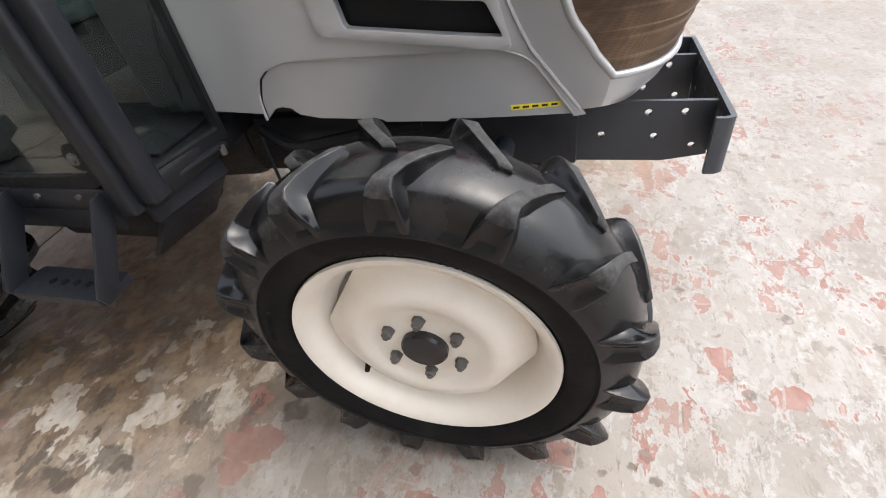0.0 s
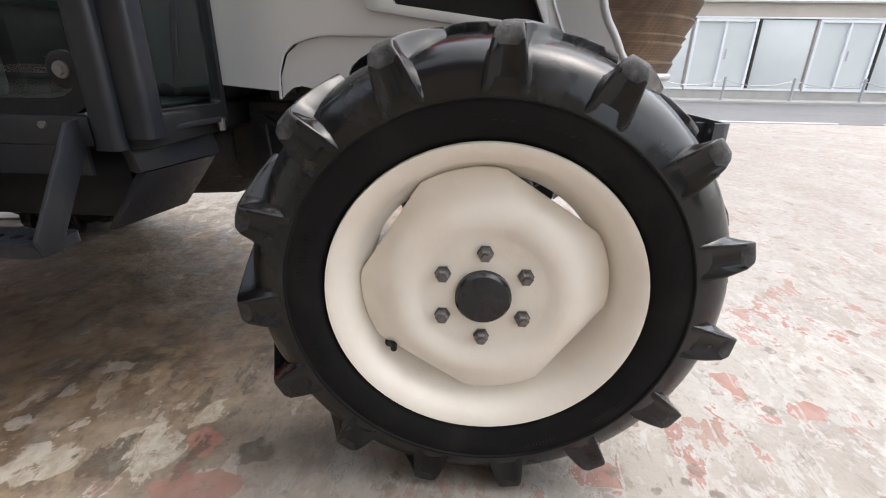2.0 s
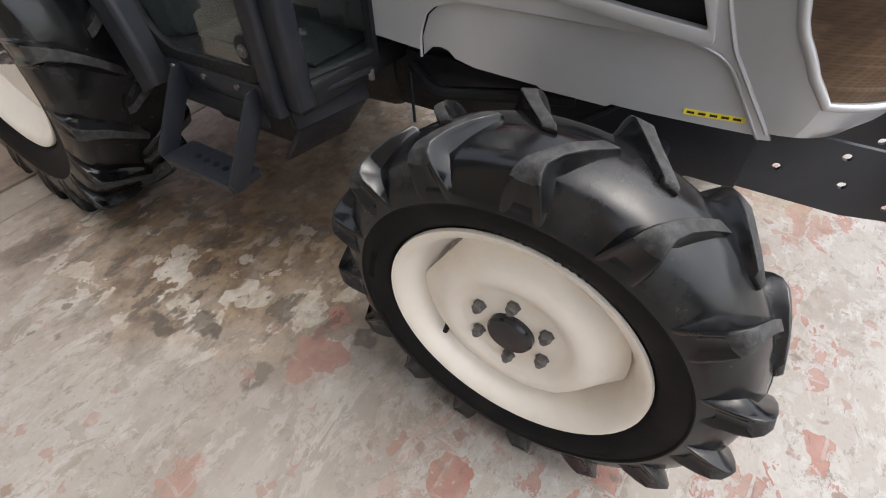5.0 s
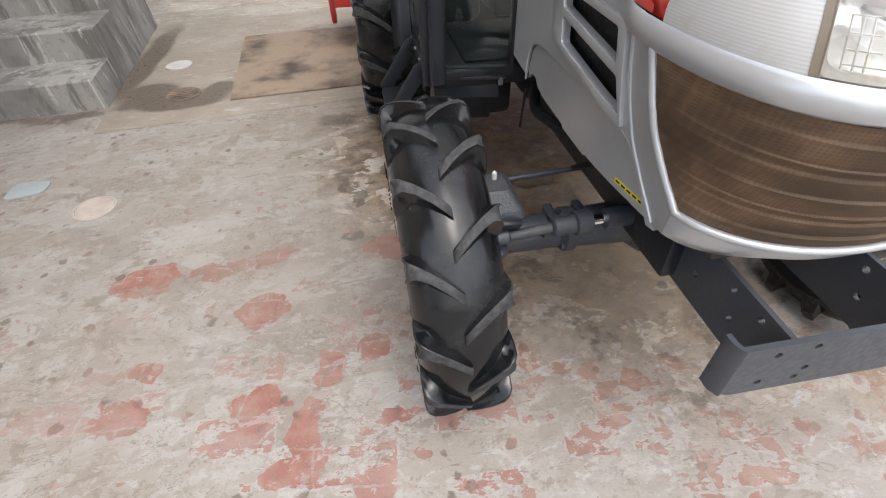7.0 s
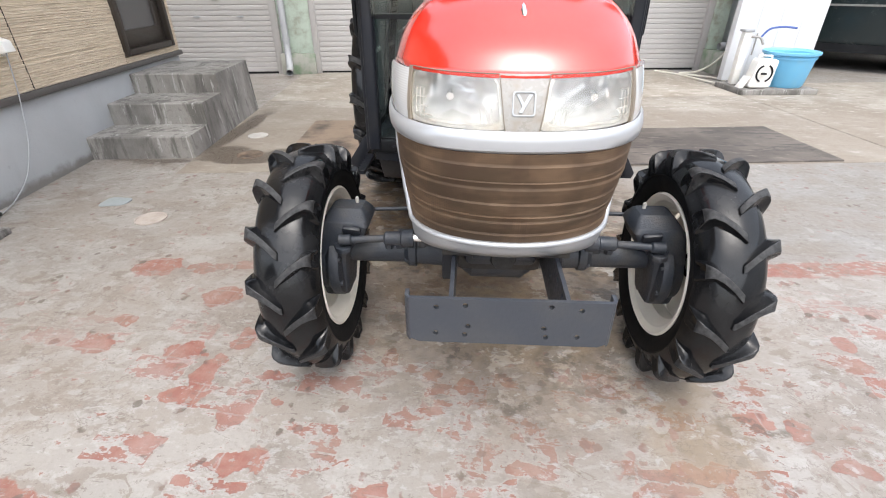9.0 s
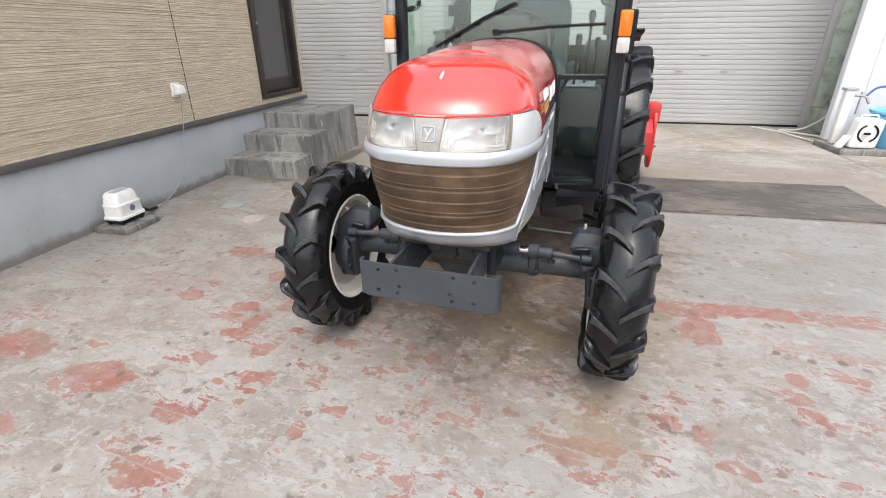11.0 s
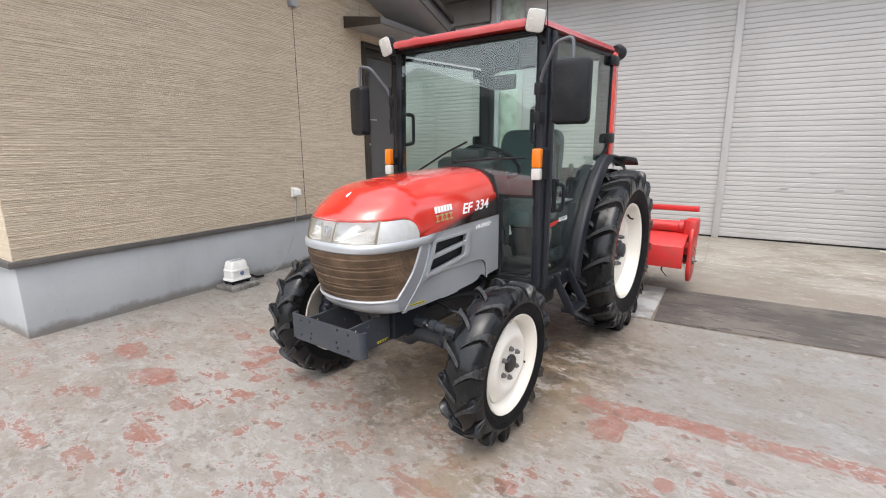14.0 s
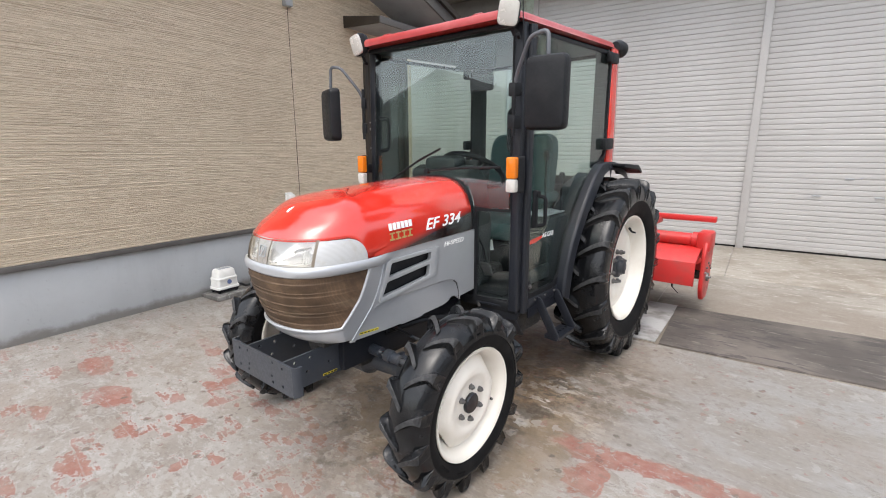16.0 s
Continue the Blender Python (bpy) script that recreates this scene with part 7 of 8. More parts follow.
AZ = 0.404
axle = part("front_axle", lathe(bm_new(), [(-0.50, 0.044), (-0.30, 0.043), (-0.285, 0.056), (-0.262, 0.056), (-0.258, 0.048), (-0.12, 0.055), (-0.08, 0.085), (0.08, 0.085), (0.12, 0.055), (0.258, 0.048), (0.262, 0.056), (0.285, 0.056), (0.30, 0.043), (0.50, 0.044)], (0, 0.0, AZ), "x", 24), CASTING, tr, "dark cast front axle beam")
for side in (-1, 1):
    # tall final-drive housing, half inside the rim
    bm = bm_new()
    loops = []
    for z, x0, x1, y0, y1, r in ((0.246, 0.505, 0.565, -0.045, 0.045, 0.02), (0.258, 0.490, 0.575, -0.065, 0.065, 0.025), (0.33, 0.482, 0.580, -0.085, 0.085, 0.03), (0.42, 0.474, 0.580, -0.085, 0.085, 0.03),
                                 (0.450, 0.455, 0.575, -0.080, 0.080, 0.025), (0.470, 0.425, 0.570, -0.078, 0.078, 0.02), (0.515, 0.405, 0.562, -0.074, 0.075, 0.018), (0.530, 0.410, 0.550, -0.066, 0.072, 0.018), (0.550, 0.425, 0.535, -0.028, 0.060, 0.016), (0.556, 0.432, 0.525, -0.020, 0.052, 0.012)):
        loops.append([(side * x, y, z) for x, y in rounded(rect(x0, x1, y0, y1), r)])
    rings(bm, loops)
    kn = part("steering_knuckle", bm, CASTING, axle, "dark cast final-drive housing", 0.45)
    part("flange", lathe(bm_new(), [(side * x, r) for x, r in ((0.495, 0.0), (0.495, 0.088), (0.502, 0.118), (0.512, 0.122), (0.530, 0.122), (0.545, 0.105), (0.570, 0.10), (0.585, 0.06), (0.585, 0.0))], (0, 0.0, 0.362), "x", 28), CASTING, kn)
    part("cover_plate", boxed((side * 0.425, side * 0.482), (-0.090, -0.074), (0.470, 0.532), 0.006, Matrix.Rotation(0.5, 4, "X") @ Matrix.Rotation(side * -0.15, 4, "Y")), SLATE, kn, "flat grey cover plate")
    for k in range(8):
        a = k * math.tau / 8 + 0.3
        part("bolt", lathe(bm_new(), [(0, 0.0), (-side * 0.012, 0.0), (-side * 0.012, 0.009), (0, 0.009)], (side * 0.505, 0.110 * math.cos(a), 0.362 + 0.110 * math.sin(a)), "x", 6), CASTING, kn)
    part("steering_arm", prism(bm_new(), [(side * x, y) for x, y in ((0.455, -0.070), (0.52, -0.070), (0.50, -0.115), (0.475, -0.130), (0.455, -0.115))], "z", 0.448, 0.466, (), 0.005), CASTING, kn)
    part("grease_cap", rod(bm_new(), [(side * 0.455, 0.03, 0.552), (side * 0.455, 0.03, 0.572), (side * 0.455, 0.03, 0.577)], [0.006, 0.006, 0.002], 8), PALE_BOARD, axle, "pale grease cap")
    bm = rod(bm_new(), [(side * 0.490, -0.098, 0.486), (side * 0.455, -0.096, 0.487), (side * 0.450, -0.096, 0.487), (side * 0.345, -0.088, 0.490)], [0.018, 0.018, 0.012, 0.012], 12)
    part("tie_rod", bm, CASTING, axle)
    part("steering_cylinder", rod(bm_new(), [(side * 0.352, -0.088, 0.490), (side * 0.347, -0.088, 0.490), (side * 0.300, -0.086, 0.491), (side * 0.296, -0.086, 0.491), (side * 0.262, -0.084, 0.492)], [0.016, 0.022, 0.022, 0.028, 0.028], 14), CASTING, axle)
    part("piston_rod", rod(bm_new(), [(side * 0.264, -0.084, 0.492), (side * 0.225, -0.083, 0.492)], 0.012, 12), CHROME, axle, "bright steering piston rod")
    part("cylinder_body", rod(bm_new(), [(side * 0.226, -0.083, 0.492), (side * 0.06, -0.08, 0.492)], 0.024, 14), CASTING, axle)
    part("axle_bolt", lathe(bm_new(), [(0.0, 0.0), (0.0, 0.014), (0.014, 0.014), (0.014, 0.0)], (side * 0.345, -0.05, AZ + 0.032), "z", 6), CASTING, axle)
    part("brake_pipe", rod(bm_new(), [(side * 0.43, 0.10, 0.50), (side * 0.20, 0.11, 0.505)], 0.007, 10), CASTING, axle)
    for x in (0.24, 0.315):
        part("clamp_block", boxed((side * (x - 0.012), side * (x + 0.012)), (-0.040, 0.040), (AZ + 0.02, AZ + 0.056), 0.005), CASTING, axle)
    for a in range(6):
        p = (side * 0.262, 0.046 * math.cos(a * math.tau / 6 + 0.4), AZ + 0.046 * math.sin(a * math.tau / 6 + 0.4))
        part("flange_bolt", lathe(bm_new(), [(0.0, 0.0), (side * 0.034, 0.0), (side * 0.034, 0.008), (0, 0.008)], p, "x", 6), CASTING, axle)

# ---- cab ----
not_cab = set(bpy.data.objects)
part("cab_floor", boxed((-0.49, 0.49), (0.565, 1.62), (0.545, 0.60), 0.008), BLACK, tr, "dark cab floor")
roof = bm_new()
outline = rounded(rect(-0.505, 0.505, 0.475, 1.72), 0.07, 6)
mid = (0.0, 1.1)
loops = []
for z, s in ((1.896, 0.985), (1.895, 1.0), (1.908, 1.003), (1.922, 1.0), (1.934, 0.98), (1.944, 0.91), (1.951, 0.6), (1.953, 0.2)):
    loops.append([(mid[0] + (x - mid[0]) * s, mid[1] + (y - mid[1]) * (1 - (1 - s) * 0.8), z) for x, y in outline])
rings(roof, loops)
rf = part("cab_roof", roof, ROOF_RED, tr, "red moulded cab roof")
for x in (-0.30, 0.30):
    part("roof_boss", boxed((x - 0.03, x + 0.03), (0.50, 0.56), (1.920, 1.948), 0.012), ROOF_RED, rf)
part("roof_lining", boxed((-0.46, 0.46), (0.54, 1.66), (1.874, 1.892), 0.006), DASH, tr, "dark roof lining")

def raked(ob):
    """Leans the lower corner of the cab front back towards the pillar."""
    for v in ob.data.vertices:
        v.co.y += 0.037 + 0.037 * (abs(v.co.x) - 0.27) / 0.19
    return ob


DOOR = rounded([(0.632, 0.602), (0.965, 0.598), (1.035, 0.66), (1.115, 0.90), (1.30, 1.10), (1.50, 1.215), (1.605, 1.255), (1.605, 1.868), (0.625, 1.868)], 0.06, 4)
PANE = rounded([(0.650, 0.630), (0.950, 0.626), (1.012, 0.680), (1.092, 0.915), (1.285, 1.122), (1.49, 1.240), (1.585, 1.280), (1.585, 1.850), (0.645, 1.850)], 0.05, 4)
for side in (-1, 1):
    # front pillar: leans back a little, in two channels
    bm = bm_new()
    rings(bm, [[(side * (x + dx), y + dy, z) for x, y in rounded(rect(0.452, 0.500, 0.552, 0.604), 0.012, 3)] for z, dx, dy in ((0.565, 0.0, 0.0), (0.60, 0.0, 0.0), (1.2, -0.003, 0.006), (1.89, -0.008, 0.015))])
    part("front_pillar", bm, SLATE, tr, "dark slate cab pillar")
    bm = bm_new()
    rings(bm, [[(side * (x + dx), y + dy, z) for x, y in rounded(rect(0.485, 0.520, 0.596, 0.642), 0.012, 3)] for z, dx, dy in ((0.548, 0.0, 0.0), (0.60, 0.0, 0.0), (1.2, -0.002, 0.006), (1.885, -0.008, 0.02))])
    part("door_post", bm, SLATE, tr)
    bm = bm_new()
    rings(bm, [[(side * (x + dx), y, z) for x, y in rounded(rect(0.492, 0.519, 1.612, 1.712), 0.014, 3)] for z, dx in ((1.20, 0.0), (1.5, -0.002), (1.89, -0.010))])
    part("rear_pillar", bm, RED, tr, "red rear cab pillar")
    part("pillar_trim", boxed((side * 0.425, side * 0.4895), (1.580, 1.660), (1.20, 1.884), 0.01), DASH, tr, "black inner pillar trim")
    # door: frame, pane, hinges, handle
    door = part("cab_door", prism(bm_new(), DOOR, "x", side * 0.488, side * 0.506, [PANE], 0.0), BLACK, tr, "glazed cab door in a black frame, shut", 0.5)
    pane = part("door_pane", prism(bm_new(), rounded([(0.645, 0.626), (0.952, 0.622), (1.016, 0.678), (1.096, 0.913), (1.288, 1.118), (1.492, 1.236), (1.59, 1.277), (1.59, 1.855), (0.64, 1.855)], 0.05, 4), "x", side * 0.495, side * 0.499), GLASS, door)
    pane.visible_shadow = False
    for z in (1.335, 1.832):
        bm = boxed((side * 0.500, side * 0.532), (1.52, 1.66), (z - 0.030, z + 0.030), 0.010)
        part("hinge", bm, BLACK, door, "black hinge cover")
    bm = bm_new()
    box(bm, (side * 0.505, side * 0.522), (0.668, 0.712), (0.97, 1.15), 0.010)
    rod(bm, bend([(side * 0.515, 0.715, 1.12), (side * 0.552, 0.725, 1.115), (side * 0.552, 0.725, 0.985), (side * 0.515, 0.715, 0.98)], 0.018), 0.0095)
    lathe(bm, [(0, 0.0), (side * 0.012, 0.0), (side * 0.012, 0.016), (0, 0.016)], (side * 0.518, 0.70, 1.13), "x", 14)
    part("door_handle", bm, BLACK, door)
    clamp = part("pane_clamp", lathe(bm_new(), [(0.0, 0.029), (side * 0.007, 0.029), (side * 0.010, 0.023), (side * 0.010, 0.0)], (side * 0.499, 0.668, 0.672), "x", 24), BLACK, door, "round black pane clamp")
    part("clamp_bolt", lathe(bm_new(), [(0.0, 0.013), (side * 0.004, 0.013), (side * 0.004, 0.008), (side * 0.010, 0.008), (side * 0.010, 0.0)], (side * 0.509, 0.668, 0.672), "x", 12), NUT, clamp, "steel bolt")
    part("decal_stripe", plate([(y, z + (0.0 if side > 0 else 0.04)) for y, z in ((0.655, 0.888), (0.73, 0.890), (0.80, 0.905), (0.80, 0.918), (0.73, 0.914), (0.660, 0.908))], "x", side * 0.4995, side * 0.5007), RED, door, "red decal stripe")
    letters("lettering", "AS CAB", 0.034, flank(side, 0.80 if side > 0 else 0.96, 0.905, 0.5012), WHITE_DECAL, door, 0.0005, 0.25, 1.1)
    # lower front corner pane beside the bonnet, its bar and apron
    fr = prism(bm_new(), rect(0.262, 0.470, 0.578, 1.068) if side > 0 else rect(-0.470, -0.262, 0.578, 1.068), "y", 0.515, 0.540,
               [rounded(rect(0.274, 0.462, 0.604, 1.050) if side > 0 else rect(-0.462, -0.274, 0.604, 1.050), 0.012)], 0.0)
    lf = raked(part("corner_window_frame", fr, BLACK, tr, "black frame of the lower corner window", 0.5))
    pn = raked(part("pane", boxed((side * 0.272, side * 0.464), (0.526, 0.530), (0.600, 1.054)), GLASS, lf))
    pn.visible_shadow = False
    raked(part("window_sill", boxed((side * 0.285, side * 0.495), (0.500, 0.540), (0.569, 0.578), 0.002), SLATE, tr, "slate ledge with worn pale edges"))
    bm = bm_new()
    prism(bm, [(0.530, 0.568), (0.516, 0.505), (0.536, 0.505), (0.550, 0.568)], "x", side * 0.30, side * 0.485, (), 0.003)
    prism(bm, [(0.520, 0.503), (0.606, 0.392), (0.622, 0.392), (0.540, 0.503)], "x", side * 0.305, side * 0.470, (), 0.003)
    raked(part("cab_apron", bm, SLATE, tr, "slate sheet-metal apron under the cab"))
    for x in (0.30, 0.47):
        part("bolt", lathe(bm_new(), [(-0.02, 0.0), (-0.02, 0.008), (0.004, 0.008), (0.004, 0.0)], (side * x, 0.548 + 0.17 * (x - 0.30), 0.572), "z", 6), NUT, tr)
    # sill, step
    bm = boxed((side * 0.44, side * 0.512), (0.645, 1.02), (0.552, 0.602), 0.006)
    sill = part("door_sill", bm, SLATE, tr)
    for y in (0.722, 0.833, 0.944):
        part("bolt", lathe(bm_new(), [(0, 0.0), (side * 0.006, 0.0), (side * 0.006, 0.0065), (0, 0.0065)], (side * 0.512, y, 0.588), "x", 6), NUT, sill)
    bm = bm_new()
    y0, y1, dz = (0.748, 0.957, -0.006) if side > 0 else (0.662, 0.925, 0.022)
    strap = [(side * 0.500, 0.600), (side * 0.536, 0.594), (side * 0.664, 0.413 + dz), (side * 0.655, 0.386 + dz), (side * 0.622, 0.386 + dz), (side * 0.606, 0.413 + dz), (side * 0.500, 0.560)]
    stp = part("step", prism(bm_new(), [(side * x, y) for x, y in rounded(rect(0.575, 0.660, y0 + 0.008, y1 - 0.008), 0.01)], "z", 0.384 + dz, 0.402 + dz, [circle(side * 0.617, y0 + 0.045 + 0.034 * k, 0.010, 12) for k in range(5)], 0.0), SLATE, tr, "slate steel cab step with drilled tread", 0.5)
    for y in (y0, y1 - 0.008):
        part("step_strap", prism(bm_new(), strap, "y", y, y + 0.008, (), 0.002), SLATE, stp)
    part("step_back", boxed((side * 0.505, side * 0.512), (0.660, 0.985), (0.505, 0.554)), SLATE, stp)
    # fender over the rear tyre
    path = [(1.86, 1.165), (1.80, 1.195), (1.62, 1.235), (1.45, 1.238), (1.36, 1.20), (1.24, 1.09), (1.12, 0.945), (1.03, 0.79), (0.985, 0.63), (0.975, 0.55)]
    path = [tuple(p) for p in smooth_profile(path, 4)]
    rows2 = []
    for dx, dy, dz in ((0.508, 0, 0), (0.54, 0, 0), (0.565, 0.0, 0.0), (0.582, 0.006, -0.006), (0.592, 0.026, -0.024), (0.592, 0.04, -0.045)):
        rows2.append([(side * dx, y + dy * (1 if y < 1.5 else -0.4), z + dz * (0.5 if y < 1.2 else 1)) for y, z in path])
    part("fender", skin(bm_new(), rows2, 0.007), SLATE, tr, "dark slate rear fender", 0.8)
    part("fender_flap", prism(bm_new(), rounded([(1.55, 1.232), (1.83, 1.215), (1.90, 1.180), (1.895, 1.165), (1.82, 1.188), (1.55, 1.215)], 0.01), "x", side * 0.50, side * 0.665, (), 0.004), BLACK, tr, "black fender extension")
    # lamps on the cab front
    ind = part("indicator_lamp", prism(bm_new(), rounded([(side * 0.488, 1.152), (side * 0.542, 1.152), (side * 0.542, 1.312), (side * 0.488, 1.312)], 0.012), "y", 0.504, 0.530, (), 0.004), BLACK, tr, "indicator lamp")
    part("amber_lens", prism(bm_new(), rounded([(side * 0.490, 1.215), (side * 0.540, 1.215), (side * 0.540, 1.309), (side * 0.490, 1.309)], 0.010), "y", 0.474, 0.506, (), 0.006), AMBER, ind, "amber lens")
    part("clear_lens", prism(bm_new(), rounded([(side * 0.490, 1.155), (side * 0.540, 1.155), (side * 0.540, 1.213), (side * 0.490, 1.213)], 0.010), "y", 0.474, 0.506, (), 0.006), WORK_LENS, ind, "clear lower lens")
    part("lamp_bracket", boxed((side * 0.49, side * 0.52), (0.525, 0.570), (1.21, 1.26), 0.004), BLACK, ind)
    wl_m = Matrix.Translation((side * 0.487, 0.475, 1.912)) @ Matrix.Rotation(radians(26 if side > 0 else -6), 4, "Z") @ Matrix.Rotation(radians(12), 4, "X") @ Matrix.Rotation(radians(side * 9), 4, "Y")
    bm = prism(bm_new(), rounded(rect(-0.047, 0.047, -0.055, 0.055), 0.026, 5), "y", -0.010, 0.022, (), 0.006)
    rings(bm, [[(x * s, y, z * s) for x, z in rounded(rect(-0.046, 0.046, -0.054, 0.054), 0.026, 5)] for y, s in ((0.02, 1.0), (0.045, 0.8), (0.06, 0.4))])
    bmesh.ops.transform(bm, matrix=wl_m, verts=bm.verts[:])
    wk = part("work_lamp", bm, BLACK, tr, "square work lamp at the cab roof")
    bm = prism(bm_new(), rounded(rect(-0.044, 0.044, -0.052, 0.052), 0.024, 5), "y", -0.024, -0.008, (), 0.007)
    bmesh.ops.transform(bm, matrix=wl_m, verts=bm.verts[:])
    part("lens", bm, WORK_LENS, wk, "milky white lens")
    part("lamp_bracket", rod(bm_new(), bend([(side * 0.487, 0.50, 1.86), (side * 0.49, 0.52, 1.83), (side * 0.48, 0.545, 1.82)], 0.01), 0.009), BLACK, wk)
    # mirror on its bent arm
    mx = side * 0.702 if side > 0 else -0.682
    my = 0.435 if side > 0 else 0.415
    mm = Matrix.Translation((mx, my, 1.565 if side > 0 else 1.54)) @ Matrix.Rotation(radians(8 if side > 0 else -20), 4, "Z")
    bm = bm_new()
    shape = rounded(rect(-0.088, 0.088, -0.148, 0.148), 0.03, 5)
    rings(bm, [[(x * s, y, z * s + (0.0)) for x, z in shape] for y, s in ((-0.034, 0.86), (-0.030, 0.93), (-0.015, 0.985), (0.012, 1.0), (0.024, 0.99), (0.027, 0.97))])
    bmesh.ops.transform(bm, matrix=mm, verts=bm.verts[:])
    mir = part("mirror", bm, BLACK, tr, "black wing mirror on a bent arm")
    bm = prism(bm_new(), rounded(rect(-0.078, 0.078, -0.136, 0.136), 0.025, 5), "y", 0.0275, 0.030)
    bmesh.ops.transform(bm, matrix=mm, verts=bm.verts[:])
    part("mirror_glass", bm, Mat("mirror_glass", (0.9, 0.9, 0.9), 0.02, 1.0).m, mir)
    arm = bend([(side * 0.500, 0.515, 1.60), (side * 0.520, 0.500, 1.665), (abs(mx) * side - side * 0.09, my + 0.01, 1.795), (mx - side * 0.005, my + 0.005, 1.81), (mx, my + 0.003, 1.69)], 0.03)
    part("mirror_arm", rod(bm_new(), arm, 0.0085), ARM_GREY, mir)
    bm = bm_new()
    for z in (1.60, 1.46):
        box(bm, (side * 0.478, side * 0.515), (0.498, 0.530), (z - 0.03, z + 0.03), 0.006)
    rod(bm, [(side * 0.505, 0.507, 1.40), (side * 0.503, 0.507, 1.68)], 0.009)
    part("mirror_bracket", bm, BLACK, mir)
    # grab handle inside the pillar
    part("grab_handle", rod(bm_new(), bend([(side * 0.45, 0.60, 1.52), (side * 0.415, 0.62, 1.51), (side * 0.415, 0.62, 1.34), (side * 0.45, 0.60, 1.33)], 0.03), 0.011), BLACK, tr)
    # rear work lamp
    bm = rod(bm_new(), [(side * 0.50, 1.70, 1.915), (side * 0.50, 1.75, 1.915), (side * 0.50, 1.80, 1.91)], [0.03, 0.048, 0.05], 16)
    rod(bm, [(side * 0.50, 1.69, 1.90), (side * 0.50, 1.75, 1.86)], 0.008)
    part("rear_work_lamp", bm, BLACK, tr, "round black rear work lamp")
    part("pillar_seal", rod(bm_new(), [(side * 0.450, 0.556, 1.06), (side * 0.443, 0.572, 1.88)], 0.006, 6), BLACK, tr)

part("antenna", rod(bm_new(), [(0.515, 0.535, 1.70), (0.520, 0.53, 2.02)], [0.004, 0.002], 6), BLACK, tr)
part("front_header", boxed((-0.46, 0.46), (0.535, 0.570), (1.872, 1.892), 0.006), BLACK, tr)
# windscreen, cut round the bonnet
ws = [(-0.452, 1.066), (-0.262, 1.066), (-0.255, 1.10), (-0.225, 1.165), (-0.15, 1.20), (0.0, 1.212), (0.15, 1.20), (0.225, 1.165), (0.255, 1.10), (0.262, 1.066), (0.452, 1.066), (0.442, 1.888), (-0.442, 1.888)]
t_bm = prism(bm_new(), ws, "y", 0.546, 0.550)
for v in t_bm.verts:
    v.co.y += (v.co.z - 1.066) * 0.03
screen = part("windscreen", t_bm, SCREEN_GLASS, tr, "clear windscreen")
screen.visible_shadow = False
bm = rod(bm_new(), [(-0.02, 0.512, 1.235), (0.20, 0.510, 1.255), (0.44, 0.512, 1.262)], 0.0055, 8)
lathe(bm, [(-0.012, 0.0), (-0.012, 0.014), (0.014, 0.014), (0.014, 0.0)], (-0.02, 0.512, 1.235), "y", 12)
part("wiper_arm", bm, BLACK, tr)
part("wiper_blade", rod(bm_new(), [(-0.30, 0.518, 1.18), (-0.08, 0.520, 1.29), (0.06, 0.522, 1.345)], 0.006, 8), BLACK, tr)
# rear window and its frame
bm = prism(bm_new(), rect(-0.47, 0.47, 1.10, 1.89), "y", 1.66, 1.685, [rounded(rect(-0.435, 0.435, 1.15, 1.855), 0.03)], 0.0)
rw = part("rear_window_frame", bm, BLACK, tr, "black rear window frame", 0.5)
rp = part("rear_pane", boxed((-0.44, 0.44), (1.670, 1.674), (1.145, 1.86)), GLASS, rw)
rp.visible_shadow = False
part("rear_bulkhead", boxed((-0.46, 0.46), (1.62, 1.68), (0.58, 1.10), 0.01), BLACK, tr)
bm = bm_new()
for side in (-1, 1):
    prism(bm, [(1.08, 0.60), (1.20, 0.92), (1.40, 1.12), (1.62, 1.18), (1.62, 0.60)], "x", side * 0.33, side * 0.47, (), 0.02)
part("inner_fender", bm, DASH, tr, "dark inner wheel arches")

# seat, steering, console
seat = part("seat_cushion", boxed((-0.23, 0.23), (1.03, 1.46), (0.80, 0.92), 0.04), SEAT, tr, "dark green cloth seat")
bm = bm_new()
shape = rounded(rect(-0.235, 0.235, 0.90, 1.40), 0.10, 6)
rings(bm, [[(x * s, y + (z - 0.9) * 0.16, 1.15 + (z - 1.15) * s) for x, z in shape] for y, s in ((1.385, 0.82), (1.372, 0.95), (1.38, 1.0), (1.46, 1.0), (1.48, 0.93))])
part("seat_back", bm, SEAT, seat)
part("seat_base", boxed((-0.19, 0.19), (1.06, 1.42), (0.60, 0.80), 0.02), BLACK, seat)
for side in (-1, 1):
    part("armrest", boxed((side * 0.25, side * 0.31), (1.12, 1.42), (1.02, 1.08), 0.02), SEAT, seat)
bm = bm_new()
prism(bm, rounded([(0.57, 0.60), (0.80, 0.60), (0.82, 0.95), (0.76, 1.20), (0.66, 1.265), (0.575, 1.24)], 0.03), "x", -0.20, 0.20, (), 0.03, 3)
part("dashboard", bm, DASH, tr, "black instrument cowl")
part("instrument_hood", boxed((-0.11, 0.11), (0.585, 0.70), (1.22, 1.305), 0.03), DASH, tr)
tm = Matrix.Translation((0.0, 0.905, 1.215)) @ Matrix.Rotation(radians(-32), 4, "X")
bm = bm_new()
ringpts = []
for k in range(33):
    a = k * math.tau / 32
    ringpts.append((0.185 * math.cos(a), 0.185 * math.sin(a), 0.0))
rod(bm, ringpts, 0.0145, 10)
for a in (90, 210, 330):
    rod(bm, [(0, 0, -0.02), (0.18 * math.cos(radians(a)), 0.18 * math.sin(radians(a)), 0.0)], 0.010, 8)
